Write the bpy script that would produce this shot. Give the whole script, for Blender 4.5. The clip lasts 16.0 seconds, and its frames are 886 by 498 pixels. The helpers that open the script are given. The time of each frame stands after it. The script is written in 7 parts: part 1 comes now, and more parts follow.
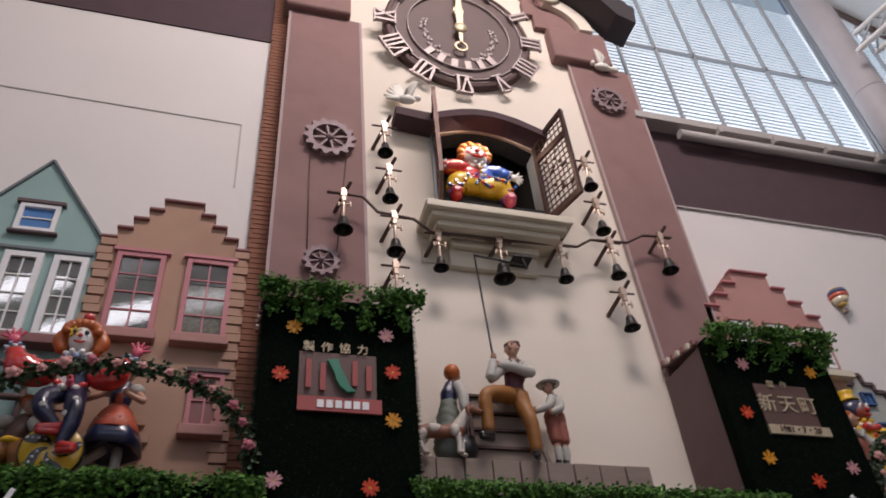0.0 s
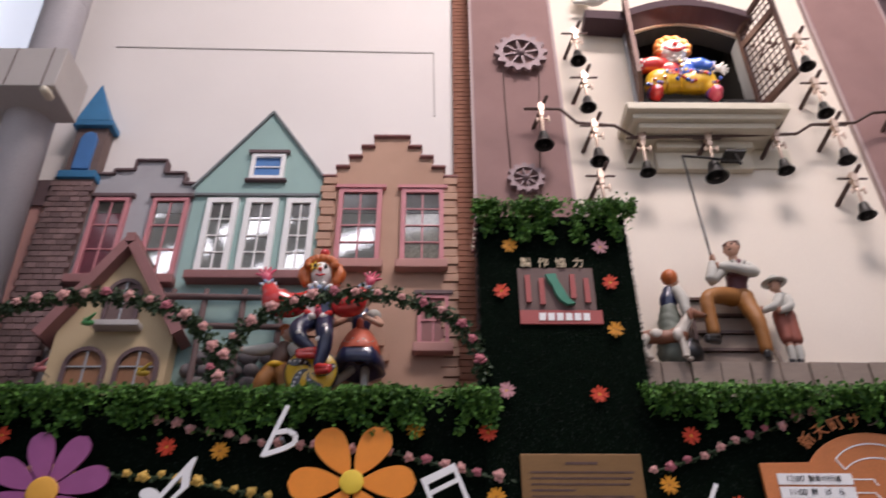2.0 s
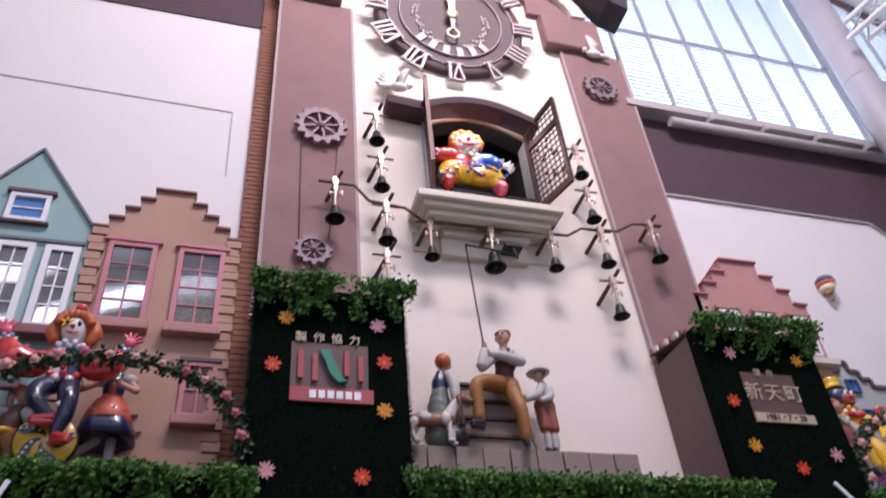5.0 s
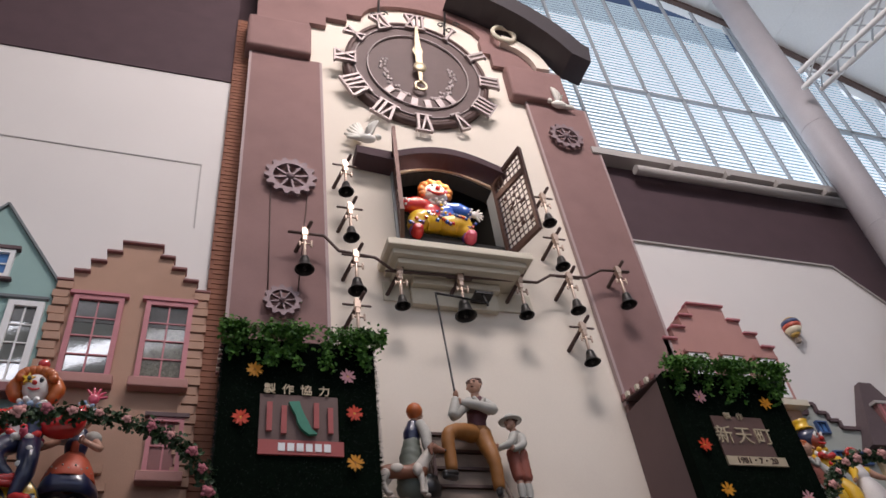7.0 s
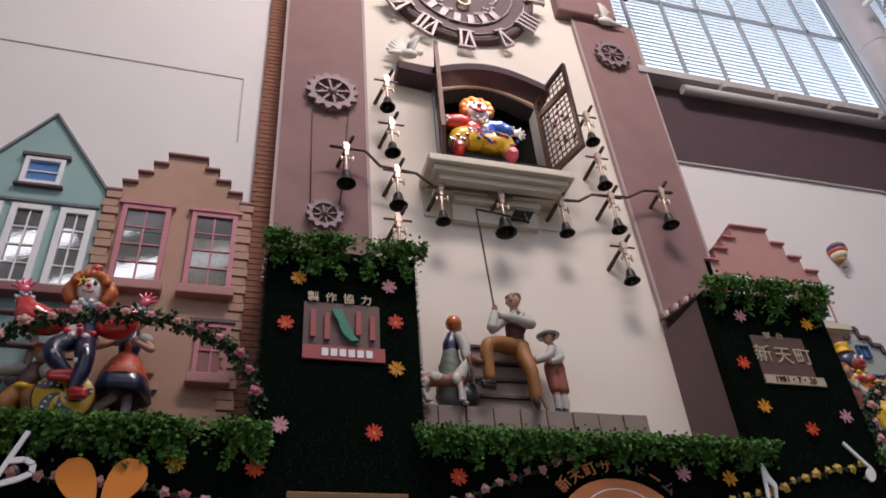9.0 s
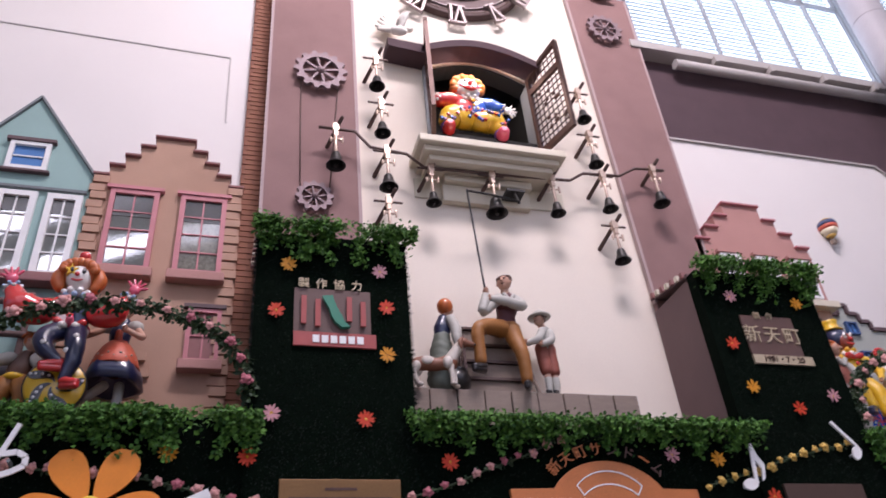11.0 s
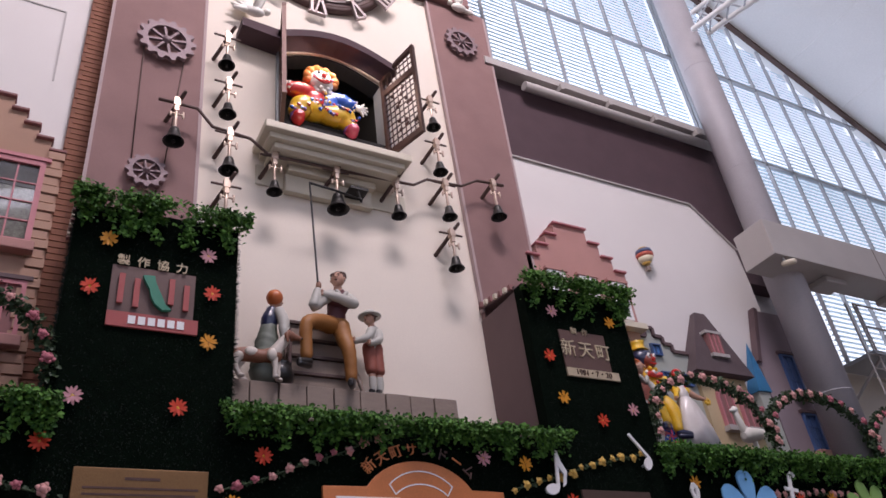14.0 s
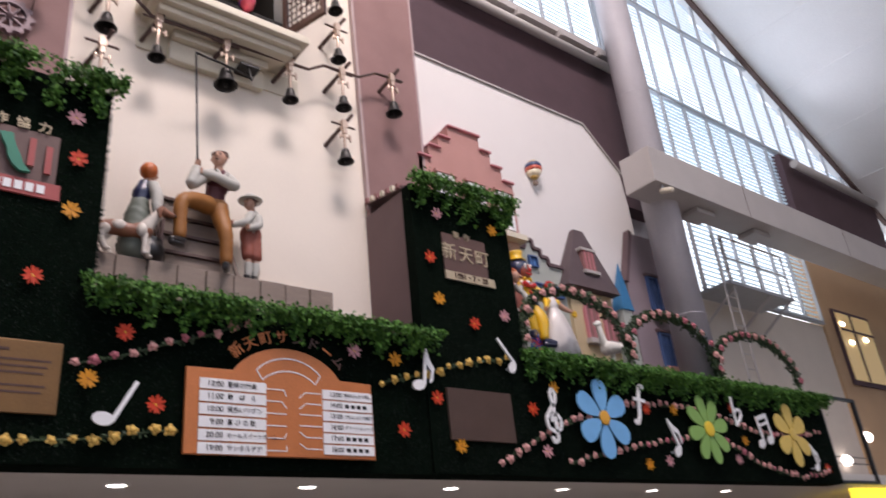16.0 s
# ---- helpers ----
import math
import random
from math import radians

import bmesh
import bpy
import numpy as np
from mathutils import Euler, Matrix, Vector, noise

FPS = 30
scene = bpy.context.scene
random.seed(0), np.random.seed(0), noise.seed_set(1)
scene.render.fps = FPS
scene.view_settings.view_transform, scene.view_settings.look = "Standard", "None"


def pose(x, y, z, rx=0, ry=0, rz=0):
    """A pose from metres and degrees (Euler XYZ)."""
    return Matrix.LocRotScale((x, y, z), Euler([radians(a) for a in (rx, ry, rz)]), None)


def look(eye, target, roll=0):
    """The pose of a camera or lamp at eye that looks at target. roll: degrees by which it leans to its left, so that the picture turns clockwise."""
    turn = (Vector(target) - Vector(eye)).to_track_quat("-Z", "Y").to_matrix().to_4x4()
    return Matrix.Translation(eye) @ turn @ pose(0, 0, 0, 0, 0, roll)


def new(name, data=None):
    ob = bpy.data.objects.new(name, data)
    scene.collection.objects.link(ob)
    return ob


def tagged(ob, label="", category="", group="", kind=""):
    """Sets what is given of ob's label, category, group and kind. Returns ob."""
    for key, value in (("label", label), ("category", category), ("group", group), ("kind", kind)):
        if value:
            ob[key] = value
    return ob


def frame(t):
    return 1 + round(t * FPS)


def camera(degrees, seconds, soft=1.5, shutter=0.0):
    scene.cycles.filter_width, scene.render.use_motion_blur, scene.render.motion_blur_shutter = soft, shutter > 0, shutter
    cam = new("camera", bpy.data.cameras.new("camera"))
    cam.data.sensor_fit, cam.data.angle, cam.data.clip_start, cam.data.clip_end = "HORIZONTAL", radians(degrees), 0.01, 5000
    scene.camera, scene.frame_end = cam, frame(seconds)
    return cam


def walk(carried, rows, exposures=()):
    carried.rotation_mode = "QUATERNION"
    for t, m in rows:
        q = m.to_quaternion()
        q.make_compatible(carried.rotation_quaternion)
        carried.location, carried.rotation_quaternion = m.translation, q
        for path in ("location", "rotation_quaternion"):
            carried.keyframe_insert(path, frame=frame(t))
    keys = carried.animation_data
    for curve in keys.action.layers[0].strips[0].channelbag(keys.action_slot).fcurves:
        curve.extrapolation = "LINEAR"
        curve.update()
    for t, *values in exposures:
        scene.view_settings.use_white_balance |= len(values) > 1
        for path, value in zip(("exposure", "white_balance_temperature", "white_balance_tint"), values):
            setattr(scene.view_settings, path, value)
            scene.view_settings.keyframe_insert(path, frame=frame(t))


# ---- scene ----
cam = camera(59.8, 16.0, soft=1.6, shutter=0.5)
PATH = [
    (0, (-2.68, 1.299, 1.64), (-2.185, 2.758, 2.915), -5.4),
    (0.5, (-2.706, 1.279, 1.636), (-2.285, 2.792, 2.874), -5.1),
    (1, (-2.748, 1.293, 1.635), (-2.421, 2.852, 2.845), -4.2),
    (1.5, (-2.763, 1.259, 1.639), (-2.576, 2.872, 2.806), -2.7),
    (2, (-2.831, 1.195, 1.62), (-2.818, 2.861, 2.727), 0.0),
    (2.5, (-2.832, 1.144, 1.595), (-2.952, 2.838, 2.652), 1.7),
    (3, (-2.799, 1.169, 1.612), (-2.915, 2.874, 2.651), 1.1),
    (3.5, (-2.679, 1.186, 1.653), (-2.679, 2.907, 2.673), 0.2),
    (4, (-2.661, 1.243, 1.626), (-2.383, 2.867, 2.759), -2.1),
    (4.5, (-2.699, 1.23, 1.645), (-2.256, 2.811, 2.788), -4.3),
    (5, (-2.696, 1.212, 1.681), (-2.175, 2.696, 2.917), -5.7),
    (5.2, (-2.687, 1.221, 1.69), (-2.152, 2.673, 2.957), -6.1),
    (7.3, (-2.661, 1.189, 1.627), (-2.087, 2.57, 2.954), -8.7),
    (7.5, (-2.624, 1.225, 1.595), (-2.053, 2.609, 2.921), -8.8),
    (8, (-2.662, 1.315, 1.593), (-2.092, 2.769, 2.843), -6.0),
    (8.5, (-2.713, 1.325, 1.569), (-2.169, 2.78, 2.828), -5.2),
    (8.7, (-2.7, 1.312, 1.521), (-2.195, 2.799, 2.76), -5.1),
    (10.8, (-2.672, 1.19, 1.675), (-2.158, 2.784, 2.769), -5.4),
    (11, (-2.675, 1.2, 1.663), (-2.15, 2.768, 2.789), -5.6),
    (11.5, (-2.628, 1.19, 1.643), (-1.978, 2.707, 2.772), -6.5),
    (12, (-2.624, 1.185, 1.667), (-1.845, 2.642, 2.795), -7.3),
    (12.5, (-2.618, 1.209, 1.635), (-1.802, 2.623, 2.791), -7.5),
    (13, (-2.603, 1.241, 1.609), (-1.718, 2.643, 2.727), -7.9),
    (13.5, (-2.628, 1.247, 1.65), (-1.692, 2.655, 2.717), -8.0),
    (14, (-2.622, 1.193, 1.63), (-1.722, 2.609, 2.719), -7.8),
    (14.5, (-2.605, 1.198, 1.638), (-1.701, 2.628, 2.705), -7.3),
    (15, (-2.603, 1.243, 1.641), (-1.601, 2.68, 2.606), -5.8),
    (15.5, (-2.564, 1.215, 1.61), (-1.503, 2.639, 2.529), -5.4),
    (16, (-2.544, 1.255, 1.625), (-1.359, 2.632, 2.463), -6.1),
]
walk(cam, [(t, look(eye, target, roll)) for t, eye, target, roll in PATH], [
    (0.0, -0.75, 6600, 22), (1.0, -0.55, 6600, 22), (1.5, -0.15, 6600, 24), (2.0, -0.1, 6550, 24), (3.0, 0.22, 6400, 24), (4.0, 0.15, 6250, 26), (5.0, -0.12, 5900, 32),
    (7.5, -0.68, 6450, 18), (8.5, -0.68, 6450, 20), (11.0, 0.0, 6100, 30), (12.5, -0.36, 6150, 30), (14.5, -0.42, 6250, 28), (16.0, 0.02, 6450, 24)])

# ---- world and lights ----
world = bpy.data.worlds.new("overcast_sky")
scene.world = world
world.use_nodes = True
_nt = world.node_tree
_sky = _nt.nodes.new("ShaderNodeTexSky")
_sky.sky_type, _sky.sun_disc = "NISHITA", False
_sky.sun_elevation, _sky.sun_rotation = radians(55), radians(200)
_nt.links.new(_sky.outputs[0], _nt.nodes["Background"].inputs[0])
_nt.nodes["Background"].inputs[1].default_value = 0.10


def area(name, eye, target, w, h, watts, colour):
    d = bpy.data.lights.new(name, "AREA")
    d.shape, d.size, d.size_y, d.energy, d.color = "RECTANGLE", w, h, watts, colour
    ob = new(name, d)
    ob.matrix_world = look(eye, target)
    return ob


# daylight through the glazed clerestory across the arcade, the roof lights and the clerestory over the facade
area("clerestory_daylight", (0, -9.0, 10.5), (0, 8, 7.5), 26, 4, 250, (0.92, 0.95, 1.0))
area("rooflight_daylight", (0.2, 1.6, 15.8), (0.2, 7.7, 6.5), 5.0, 1.2, 1330, (1.0, 0.93, 0.86))
# warm fill added under the hood to brighten the doll, no fixture built
area("doll_fill_light", (0.26, 7.62, 9.42), (0.2, 8.05, 8.75), 0.8, 0.06, 14, (1.0, 0.86, 0.66))
area("facade_clerestory_daylight", (11.0, 8.0, 10.6), (9.5, 0, 12.6), 9, 3, 95, (0.86, 0.93, 1.0))


# ---- materials ----
def mat(name, colour, rough=0.6, metal=0.0, var=0.18, scale=6.0, fine=60.0, bump=0.15, spec=0.5, coat=0.0, per_object=0.0, stain=0.0, stretch=(1, 1, 1)):
    m = bpy.data.materials.new(name)
    m.use_nodes = True
    nt = m.node_tree
    b = nt.nodes["Principled BSDF"]
    L = nt.links.new
    N = nt.nodes.new
    tc, mp = N("ShaderNodeTexCoord"), N("ShaderNodeMapping")
    L(tc.outputs["Object"], mp.inputs["Vector"])
    mp.inputs["Scale"].default_value = stretch
    n1, n2 = N("ShaderNodeTexNoise"), N("ShaderNodeTexNoise")
    for n, s in ((n1, scale), (n2, fine)):
        L(mp.outputs[0], n.inputs["Vector"])
        n.inputs["Scale"].default_value, n.inputs["Detail"].default_value = s, 5
    add = N("ShaderNodeMath")
    add.operation = "ADD"
    L(n1.outputs[0], add.inputs[0]), L(n2.outputs[0], add.inputs[1])
    src = add.outputs[0]
    if per_object:
        oi, ad2 = N("ShaderNodeObjectInfo"), N("ShaderNodeMath")
        ad2.operation, ad2.inputs[1].default_value = "MULTIPLY_ADD", per_object
        L(oi.outputs["Random"], ad2.inputs[0]), L(src, ad2.inputs[2])
        src = ad2.outputs[0]
    ra = N("ShaderNodeMapRange")
    ra.inputs[1].default_value, ra.inputs[2].default_value = 0.55, 1.45 + per_object
    ra.inputs[3].default_value, ra.inputs[4].default_value = 1 - var, 1 + var * 0.6
    L(src, ra.inputs[0])
    mul = N("ShaderNodeVectorMath")
    mul.operation = "SCALE"
    mul.inputs[0].default_value = colour
    L(ra.outputs[0], mul.inputs["Scale"])
    out = mul.outputs[0]
    if stain:
        n3, r3, mx = N("ShaderNodeTexNoise"), N("ShaderNodeMapRange"), N("ShaderNodeMix")
        n3.inputs["Scale"].default_value, n3.inputs["Detail"].default_value = scale * 0.35, 8
        L(mp.outputs[0], n3.inputs["Vector"])
        r3.inputs[1].default_value, r3.inputs[2].default_value, r3.inputs[4].default_value = 0.52, 0.72, stain
        L(n3.outputs[0], r3.inputs[0])
        mx.data_type = "RGBA"
        L(r3.outputs[0], mx.inputs[0]), L(out, mx.inputs[6])
        mx.inputs[7].default_value = (colour[0] * 0.55, colour[1] * 0.5, colour[2] * 0.48, 1)
        out = mx.outputs[2]
    L(out, b.inputs["Base Color"])
    b.inputs["Roughness"].default_value, b.inputs["Metallic"].default_value = rough, metal
    b.inputs["Specular IOR Level"].default_value, b.inputs["Coat Weight"].default_value = spec, coat
    if bump:
        bp = N("ShaderNodeBump")
        bp.inputs["Strength"].default_value, bp.inputs["Distance"].default_value = bump, 0.01
        L(add.outputs[0], bp.inputs["Height"]), L(bp.outputs[0], b.inputs["Normal"])
    return m


def glow(name, colour, strength):
    m = bpy.data.materials.new(name)
    m.use_nodes = True
    b = m.node_tree.nodes["Principled BSDF"]
    b.inputs["Base Color"].default_value = (*colour, 1)
    b.inputs["Emission Color"].default_value, b.inputs["Emission Strength"].default_value = (*colour, 1), strength
    return m


def leafy(name, c1, c2, rough=0.45):
    m = mat(name, c1, rough, 0, 0.1, 8, 40, 0)
    nt = m.node_tree
    b = nt.nodes["Principled BSDF"]
    g, r = nt.nodes.new("ShaderNodeNewGeometry"), nt.nodes.new("ShaderNodeValToRGB")
    r.color_ramp.elements[0].color, r.color_ramp.elements[1].color = (*c1, 1), (*c2, 1)
    nt.links.new(g.outputs["Random Per Island"], r.inputs[0])
    nt.links.new(r.outputs[0], b.inputs["Base Color"])
    b.inputs["Subsurface Weight"].default_value = 0.0
    return m


M_WHITE = mat("cream_plaster", (0.71, 0.675, 0.65), 0.85, 0, 0.05, 1.2, 90, 0.25, stain=0.10)
M_CENTRE = mat("warm_white_plaster", (0.78, 0.70, 0.60), 0.85, 0, 0.05, 1.5, 90, 0.25, stain=0.10)
M_PINKBR = mat("rose_brown_stucco", (0.265, 0.15, 0.138), 0.8, 0, 0.22, 2.2, 140, 0.4, stain=0.2)
M_DARKBR = mat("dark_brown_cladding", (0.075, 0.042, 0.05), 0.85, 0, 0.2, 3, 120, 0.3)
M_EAVE = mat("near_black_eave_paint", (0.032, 0.024, 0.028), 0.6, 0, 0.2, 3, 90, 0.2)
M_SIDEBR = mat("brown_painted_board", (0.14, 0.085, 0.085), 0.7, 0, 0.15, 3, 90, 0.2)
M_BRICK = mat("red_brown_brick", (0.27, 0.11, 0.065), 0.85, 0, 0.2, 8, 90, 0.4, per_object=0.4)
M_BRICK2 = mat("mauve_brick", (0.20, 0.125, 0.12), 0.85, 0, 0.6, 8, 90, 0.4, per_object=1.6)
M_MORTAR2 = mat("brown_mortar", (0.235, 0.10, 0.065), 0.9, 0, 0.2, 10, 90, 0.3)
M_BLUEDIM = mat("dull_blue_shutter", (0.05, 0.10, 0.24), 0.55, 0, 0.2, 6, 80, 0.1)
M_MORTAR = mat("mortar", (0.16, 0.11, 0.10), 0.9, 0, 0.2, 10, 90, 0.3)
M_LEDGE = mat("pale_moulding", (0.64, 0.58, 0.46), 0.6, 0, 0.06, 4, 60, 0.1)
M_LILAC = mat("lilac_grey_steel_paint", (0.42, 0.40, 0.42), 0.55, 0, 0.12, 2, 50, 0.12, stain=0.2)
M_BEAM = mat("grey_fascia_panel", (0.43, 0.40, 0.38), 0.6, 0, 0.1, 2, 50, 0.1, stain=0.15)
M_EDGE = mat("pale_mauve_edging", (0.40, 0.30, 0.29), 0.7, 0, 0.1, 4, 60, 0.1)
M_BRONZE = mat("dark_bronze", (0.10, 0.055, 0.045), 0.45, 0.55, 0.3, 9, 70, 0.2)
M_IRON = mat("bell_iron", (0.035, 0.033, 0.032), 0.42, 0.7, 0.3, 12, 80, 0.15)
M_BRASS = mat("polished_brass", (0.58, 0.44, 0.35), 0.34, 0.6, 0.2, 12, 80, 0.1)
M_ROD = mat("brown_rod", (0.10, 0.06, 0.05), 0.5, 0.3, 0.2, 12, 80, 0.1)
M_GEAR = mat("mauve_grey_gear", (0.24, 0.17, 0.18), 0.6, 0.2, 0.2, 10, 70, 0.2)
M_GOLD = mat("pale_gilt", (0.56, 0.46, 0.31), 0.45, 0.4, 0.15, 12, 80, 0.1)
M_NUM = mat("numeral_pewter", (0.36, 0.30, 0.29), 0.5, 0.4, 0.15, 12, 80, 0.1)
M_DIAL = mat("dark_bronze_dial", (0.105, 0.058, 0.052), 0.6, 0.0, 0.25, 3, 60, 0.2)
M_TURF = mat("artificial_turf", (0.0022, 0.006, 0.0032), 1.0, 0, 0.5, 14, 160, 1.0, spec=0.05)
M_BLADE = leafy("turf_blades", (0.0015, 0.0045, 0.0022), (0.0035, 0.010, 0.0045), 1.0)
M_LEAF = leafy("ivy_leaves", (0.012, 0.060, 0.008), (0.10, 0.25, 0.035), 0.6)
M_LEAF.node_tree.nodes["Principled BSDF"].inputs["Specular IOR Level"].default_value = 0.25
M_VINE = leafy("vine_leaves", (0.012, 0.035, 0.012), (0.045, 0.085, 0.028), 0.6)
M_TEAL = mat("teal_painted_render", (0.28, 0.425, 0.40), 0.8, 0, 0.10, 3, 90, 0.3, stain=0.15)
M_TAN = mat("tan_painted_render", (0.45, 0.275, 0.195), 0.85, 0, 0.12, 3, 90, 0.35, stain=0.25)
M_GREY = mat("grey_painted_render", (0.36, 0.355, 0.375), 0.85, 0, 0.12, 3, 90, 0.3, stain=0.2)
M_YEL = mat("cream_yellow_render", (0.52, 0.40, 0.24), 0.85, 0, 0.1, 3, 90, 0.3, stain=0.15)
M_PALE = mat("pale_sage_render", (0.38, 0.40, 0.36), 0.85, 0, 0.1, 3, 90, 0.3)
M_ROSE = mat("rose_render", (0.46, 0.24, 0.21), 0.85, 0, 0.12, 3, 90, 0.3)
M_PURP = mat("mauve_render", (0.27, 0.21, 0.23), 0.85, 0, 0.12, 3, 90, 0.3)
M_TRIM = mat("brown_trim", (0.12, 0.075, 0.08), 0.7, 0, 0.15, 8, 80, 0.2)
M_COPING = mat("slate_teal_coping", (0.17, 0.19, 0.20), 0.75, 0, 0.15, 8, 80, 0.2)
M_REDTRIM = mat("red_brown_trim", (0.27, 0.12, 0.115), 0.7, 0, 0.15, 8, 80, 0.2)
M_PINKFR = mat("pink_window_paint", (0.52, 0.20, 0.22), 0.6, 0, 0.1, 8, 80, 0.15)
M_WHITEFR = mat("white_window_paint", (0.78, 0.78, 0.77), 0.55, 0, 0.06, 8, 80, 0.1)
M_BLUE = mat("blue_paint", (0.06, 0.19, 0.45), 0.5, 0, 0.15, 6, 80, 0.1)
M_BLUEROOF = mat("blue_roof_paint", (0.03, 0.17, 0.34), 0.5, 0, 0.2, 6, 80, 0.15)
M_SLATE = mat("slate_brown_roof", (0.10, 0.07, 0.075), 0.75, 0, 0.2, 6, 80, 0.3)
M_PANE = mat("window_pane", (0.09, 0.105, 0.09), 0.03, 0, 0.5, 7, 30, 0.02, spec=1.0, coat=1.0)
M_PANE.node_tree.nodes["Principled BSDF"].inputs["IOR"].default_value = 2.2
M_CURTAIN = mat("lace_curtain", (0.20, 0.20, 0.165), 0.06, 0, 0.7, 30, 70, 0.03, spec=0.9, coat=1.0)
M_BLIND = mat("dim_upper_glass", (0.05, 0.047, 0.042), 0.12, 0, 0.4, 9, 40, 0.02, spec=0.8)
M_DARKPANE = mat("dark_red_pane", (0.12, 0.03, 0.045), 0.12, 0, 0.2, 5, 30, 0.02, spec=0.6)
# near-black for print and for the painted shade of the doll niche
M_BLACK = mat("near_black_and_shade", (0.008, 0.007, 0.007), 0.9, 0, 0.2, 5, 30, 0.05)
M_WOOD = mat("grey_brown_planks", (0.27, 0.21, 0.17), 0.8, 0, 0.25, 4, 60, 0.3, stain=0.25, stretch=(1, 4, 4))
M_DOORW = mat("reddish_brown_boards", (0.27, 0.125, 0.06), 0.7, 0, 0.25, 6, 60, 0.3, stretch=(8, 1, 1))
M_FENCE = mat("fence_wood", (0.14, 0.09, 0.085), 0.8, 0, 0.25, 6, 60, 0.3)
M_STONE = mat("grey_stone", (0.16, 0.14, 0.14), 0.85, 0, 0.3, 7, 60, 0.5, per_object=0.6)
M_WP = mat("white_gloss_board", (0.80, 0.80, 0.79), 0.45, 0, 0.04, 6, 60, 0.05)
M_COPPER = mat("copper_sign", (0.56, 0.185, 0.055), 0.42, 0.25, 0.2, 4, 60, 0.1)
M_BRPLAQ = mat("engraved_brass_plaque", (0.19, 0.10, 0.032), 0.5, 0.4, 0.2, 5, 70, 0.15)
M_DKPLAQ = mat("dark_bronze_plaque", (0.10, 0.06, 0.045), 0.5, 0.4, 0.2, 5, 70, 0.15)
M_SIGNBR = mat("brown_sign_plate", (0.115, 0.062, 0.05), 0.5, 0.1, 0.15, 6, 60, 0.1)
M_SIGNRED = mat("brick_red_letters", (0.36, 0.065, 0.055), 0.45, 0, 0.1, 6, 60, 0.05)
M_SIGNGRN = mat("green_letter", (0.02, 0.20, 0.12), 0.45, 0, 0.1, 6, 60, 0.05)
M_ROOF = mat("white_roof_lining", (0.74, 0.75, 0.75), 0.8, 0, 0.08, 0.6, 30, 0.1, stain=0.12)
M_TANWALL = mat("ochre_wall", (0.42, 0.27, 0.15), 0.8, 0, 0.1, 2, 60, 0.2)
M_MULL = mat("grey_mullion", (0.36, 0.38, 0.40), 0.5, 0.2, 0.1, 5, 50, 0.1)
M_SLAT = mat("frosted_louvre", (0.58, 0.70, 0.76), 0.35, 0, 0.06, 5, 50, 0.05)
M_SKYBACK = glow("bright_sky_backdrop", (0.84, 0.95, 1.0), 1.5)
M_SKYDIM = glow("grey_sky_in_window", (0.80, 0.90, 1.0), 0.55)
M_ROOFGLOW = glow("added_roof_glow", (0.93, 0.97, 1.0), 4.5)
M_LAMP = glow("lamp_glow", (1.0, 0.95, 0.85), 9.0)
M_WARM = glow("warm_window_glow", (0.80, 0.58, 0.25), 0.16)
M_YSIGN = glow("yellow_lit_sign", (1.0, 0.78, 0.05), 1.3)
M_SOFFIT = mat("soffit_panel", (0.60, 0.56, 0.50), 0.6, 0, 0.05, 3, 50, 0.05)
M_FLOOR = mat("stone_paving", (0.36, 0.33, 0.31), 0.5, 0, 0.15, 2, 50, 0.1)
M_CREAMW = mat("far_cream_wall", (0.55, 0.48, 0.40), 0.8, 0, 0.1, 2, 50, 0.1)
PAL = {}


def paint(name, c, rough=0.4, coat=0.3):
    if name not in PAL:
        PAL[name] = mat(name, c, rough, 0, 0.10, 9, 70, 0.06, coat=coat)
    return PAL[name]


# ---- mesh helpers ----
def quadbox(bm, x0, x1, y0, y1, z0, z1, mi=0):
    v = [bm.verts.new((x, y, z)) for z in (z0, z1) for y in (y0, y1) for x in (x0, x1)]
    for f in ((0, 2, 3, 1), (4, 5, 7, 6), (0, 1, 5, 4), (2, 6, 7, 3), (0, 4, 6, 2), (1, 3, 7, 5)):
        bm.faces.new([v[i] for i in f]).material_index = mi


def prism(bm, pts, y0, y1, mi=0):
    """An outline in x and z, given thickness from y0 (front) to y1."""
    a = [bm.verts.new((x, y0, z)) for x, z in pts]
    b = [bm.verts.new((x, y1, z)) for x, z in pts]
    n = len(pts)
    bm.faces.new(a).material_index = mi
    bm.faces.new(b[::-1]).material_index = mi
    for i in range(n):
        bm.faces.new((a[i], b[i], b[(i + 1) % n], a[(i + 1) % n])).material_index = mi


def strip(bm, pts, w, y0, y1, mi=0, closed=False):
    """A band of width w along a line in x and z, y0 to y1 thick."""
    n = len(pts)
    for i in range(n if closed else n - 1):
        (ax, az), (bx, bz) = pts[i], pts[(i + 1) % n]
        d = math.hypot(bx - ax, bz - az) or 1
        nx, nz = -(bz - az) / d * w / 2, (bx - ax) / d * w / 2
        prism(bm, [(ax + nx, az + nz), (bx + nx, bz + nz), (bx - nx, bz - nz), (ax - nx, az - nz)], y0, y1, mi)


def ring(bm, c, axis, r, segs):
    axis = Vector(axis).normalized()
    s = axis.orthogonal().normalized()
    t = axis.cross(s)
    return [bm.verts.new(Vector(c) + r * (math.cos(2 * math.pi * k / segs) * s + math.sin(2 * math.pi * k / segs) * t)) for k in range(segs)]


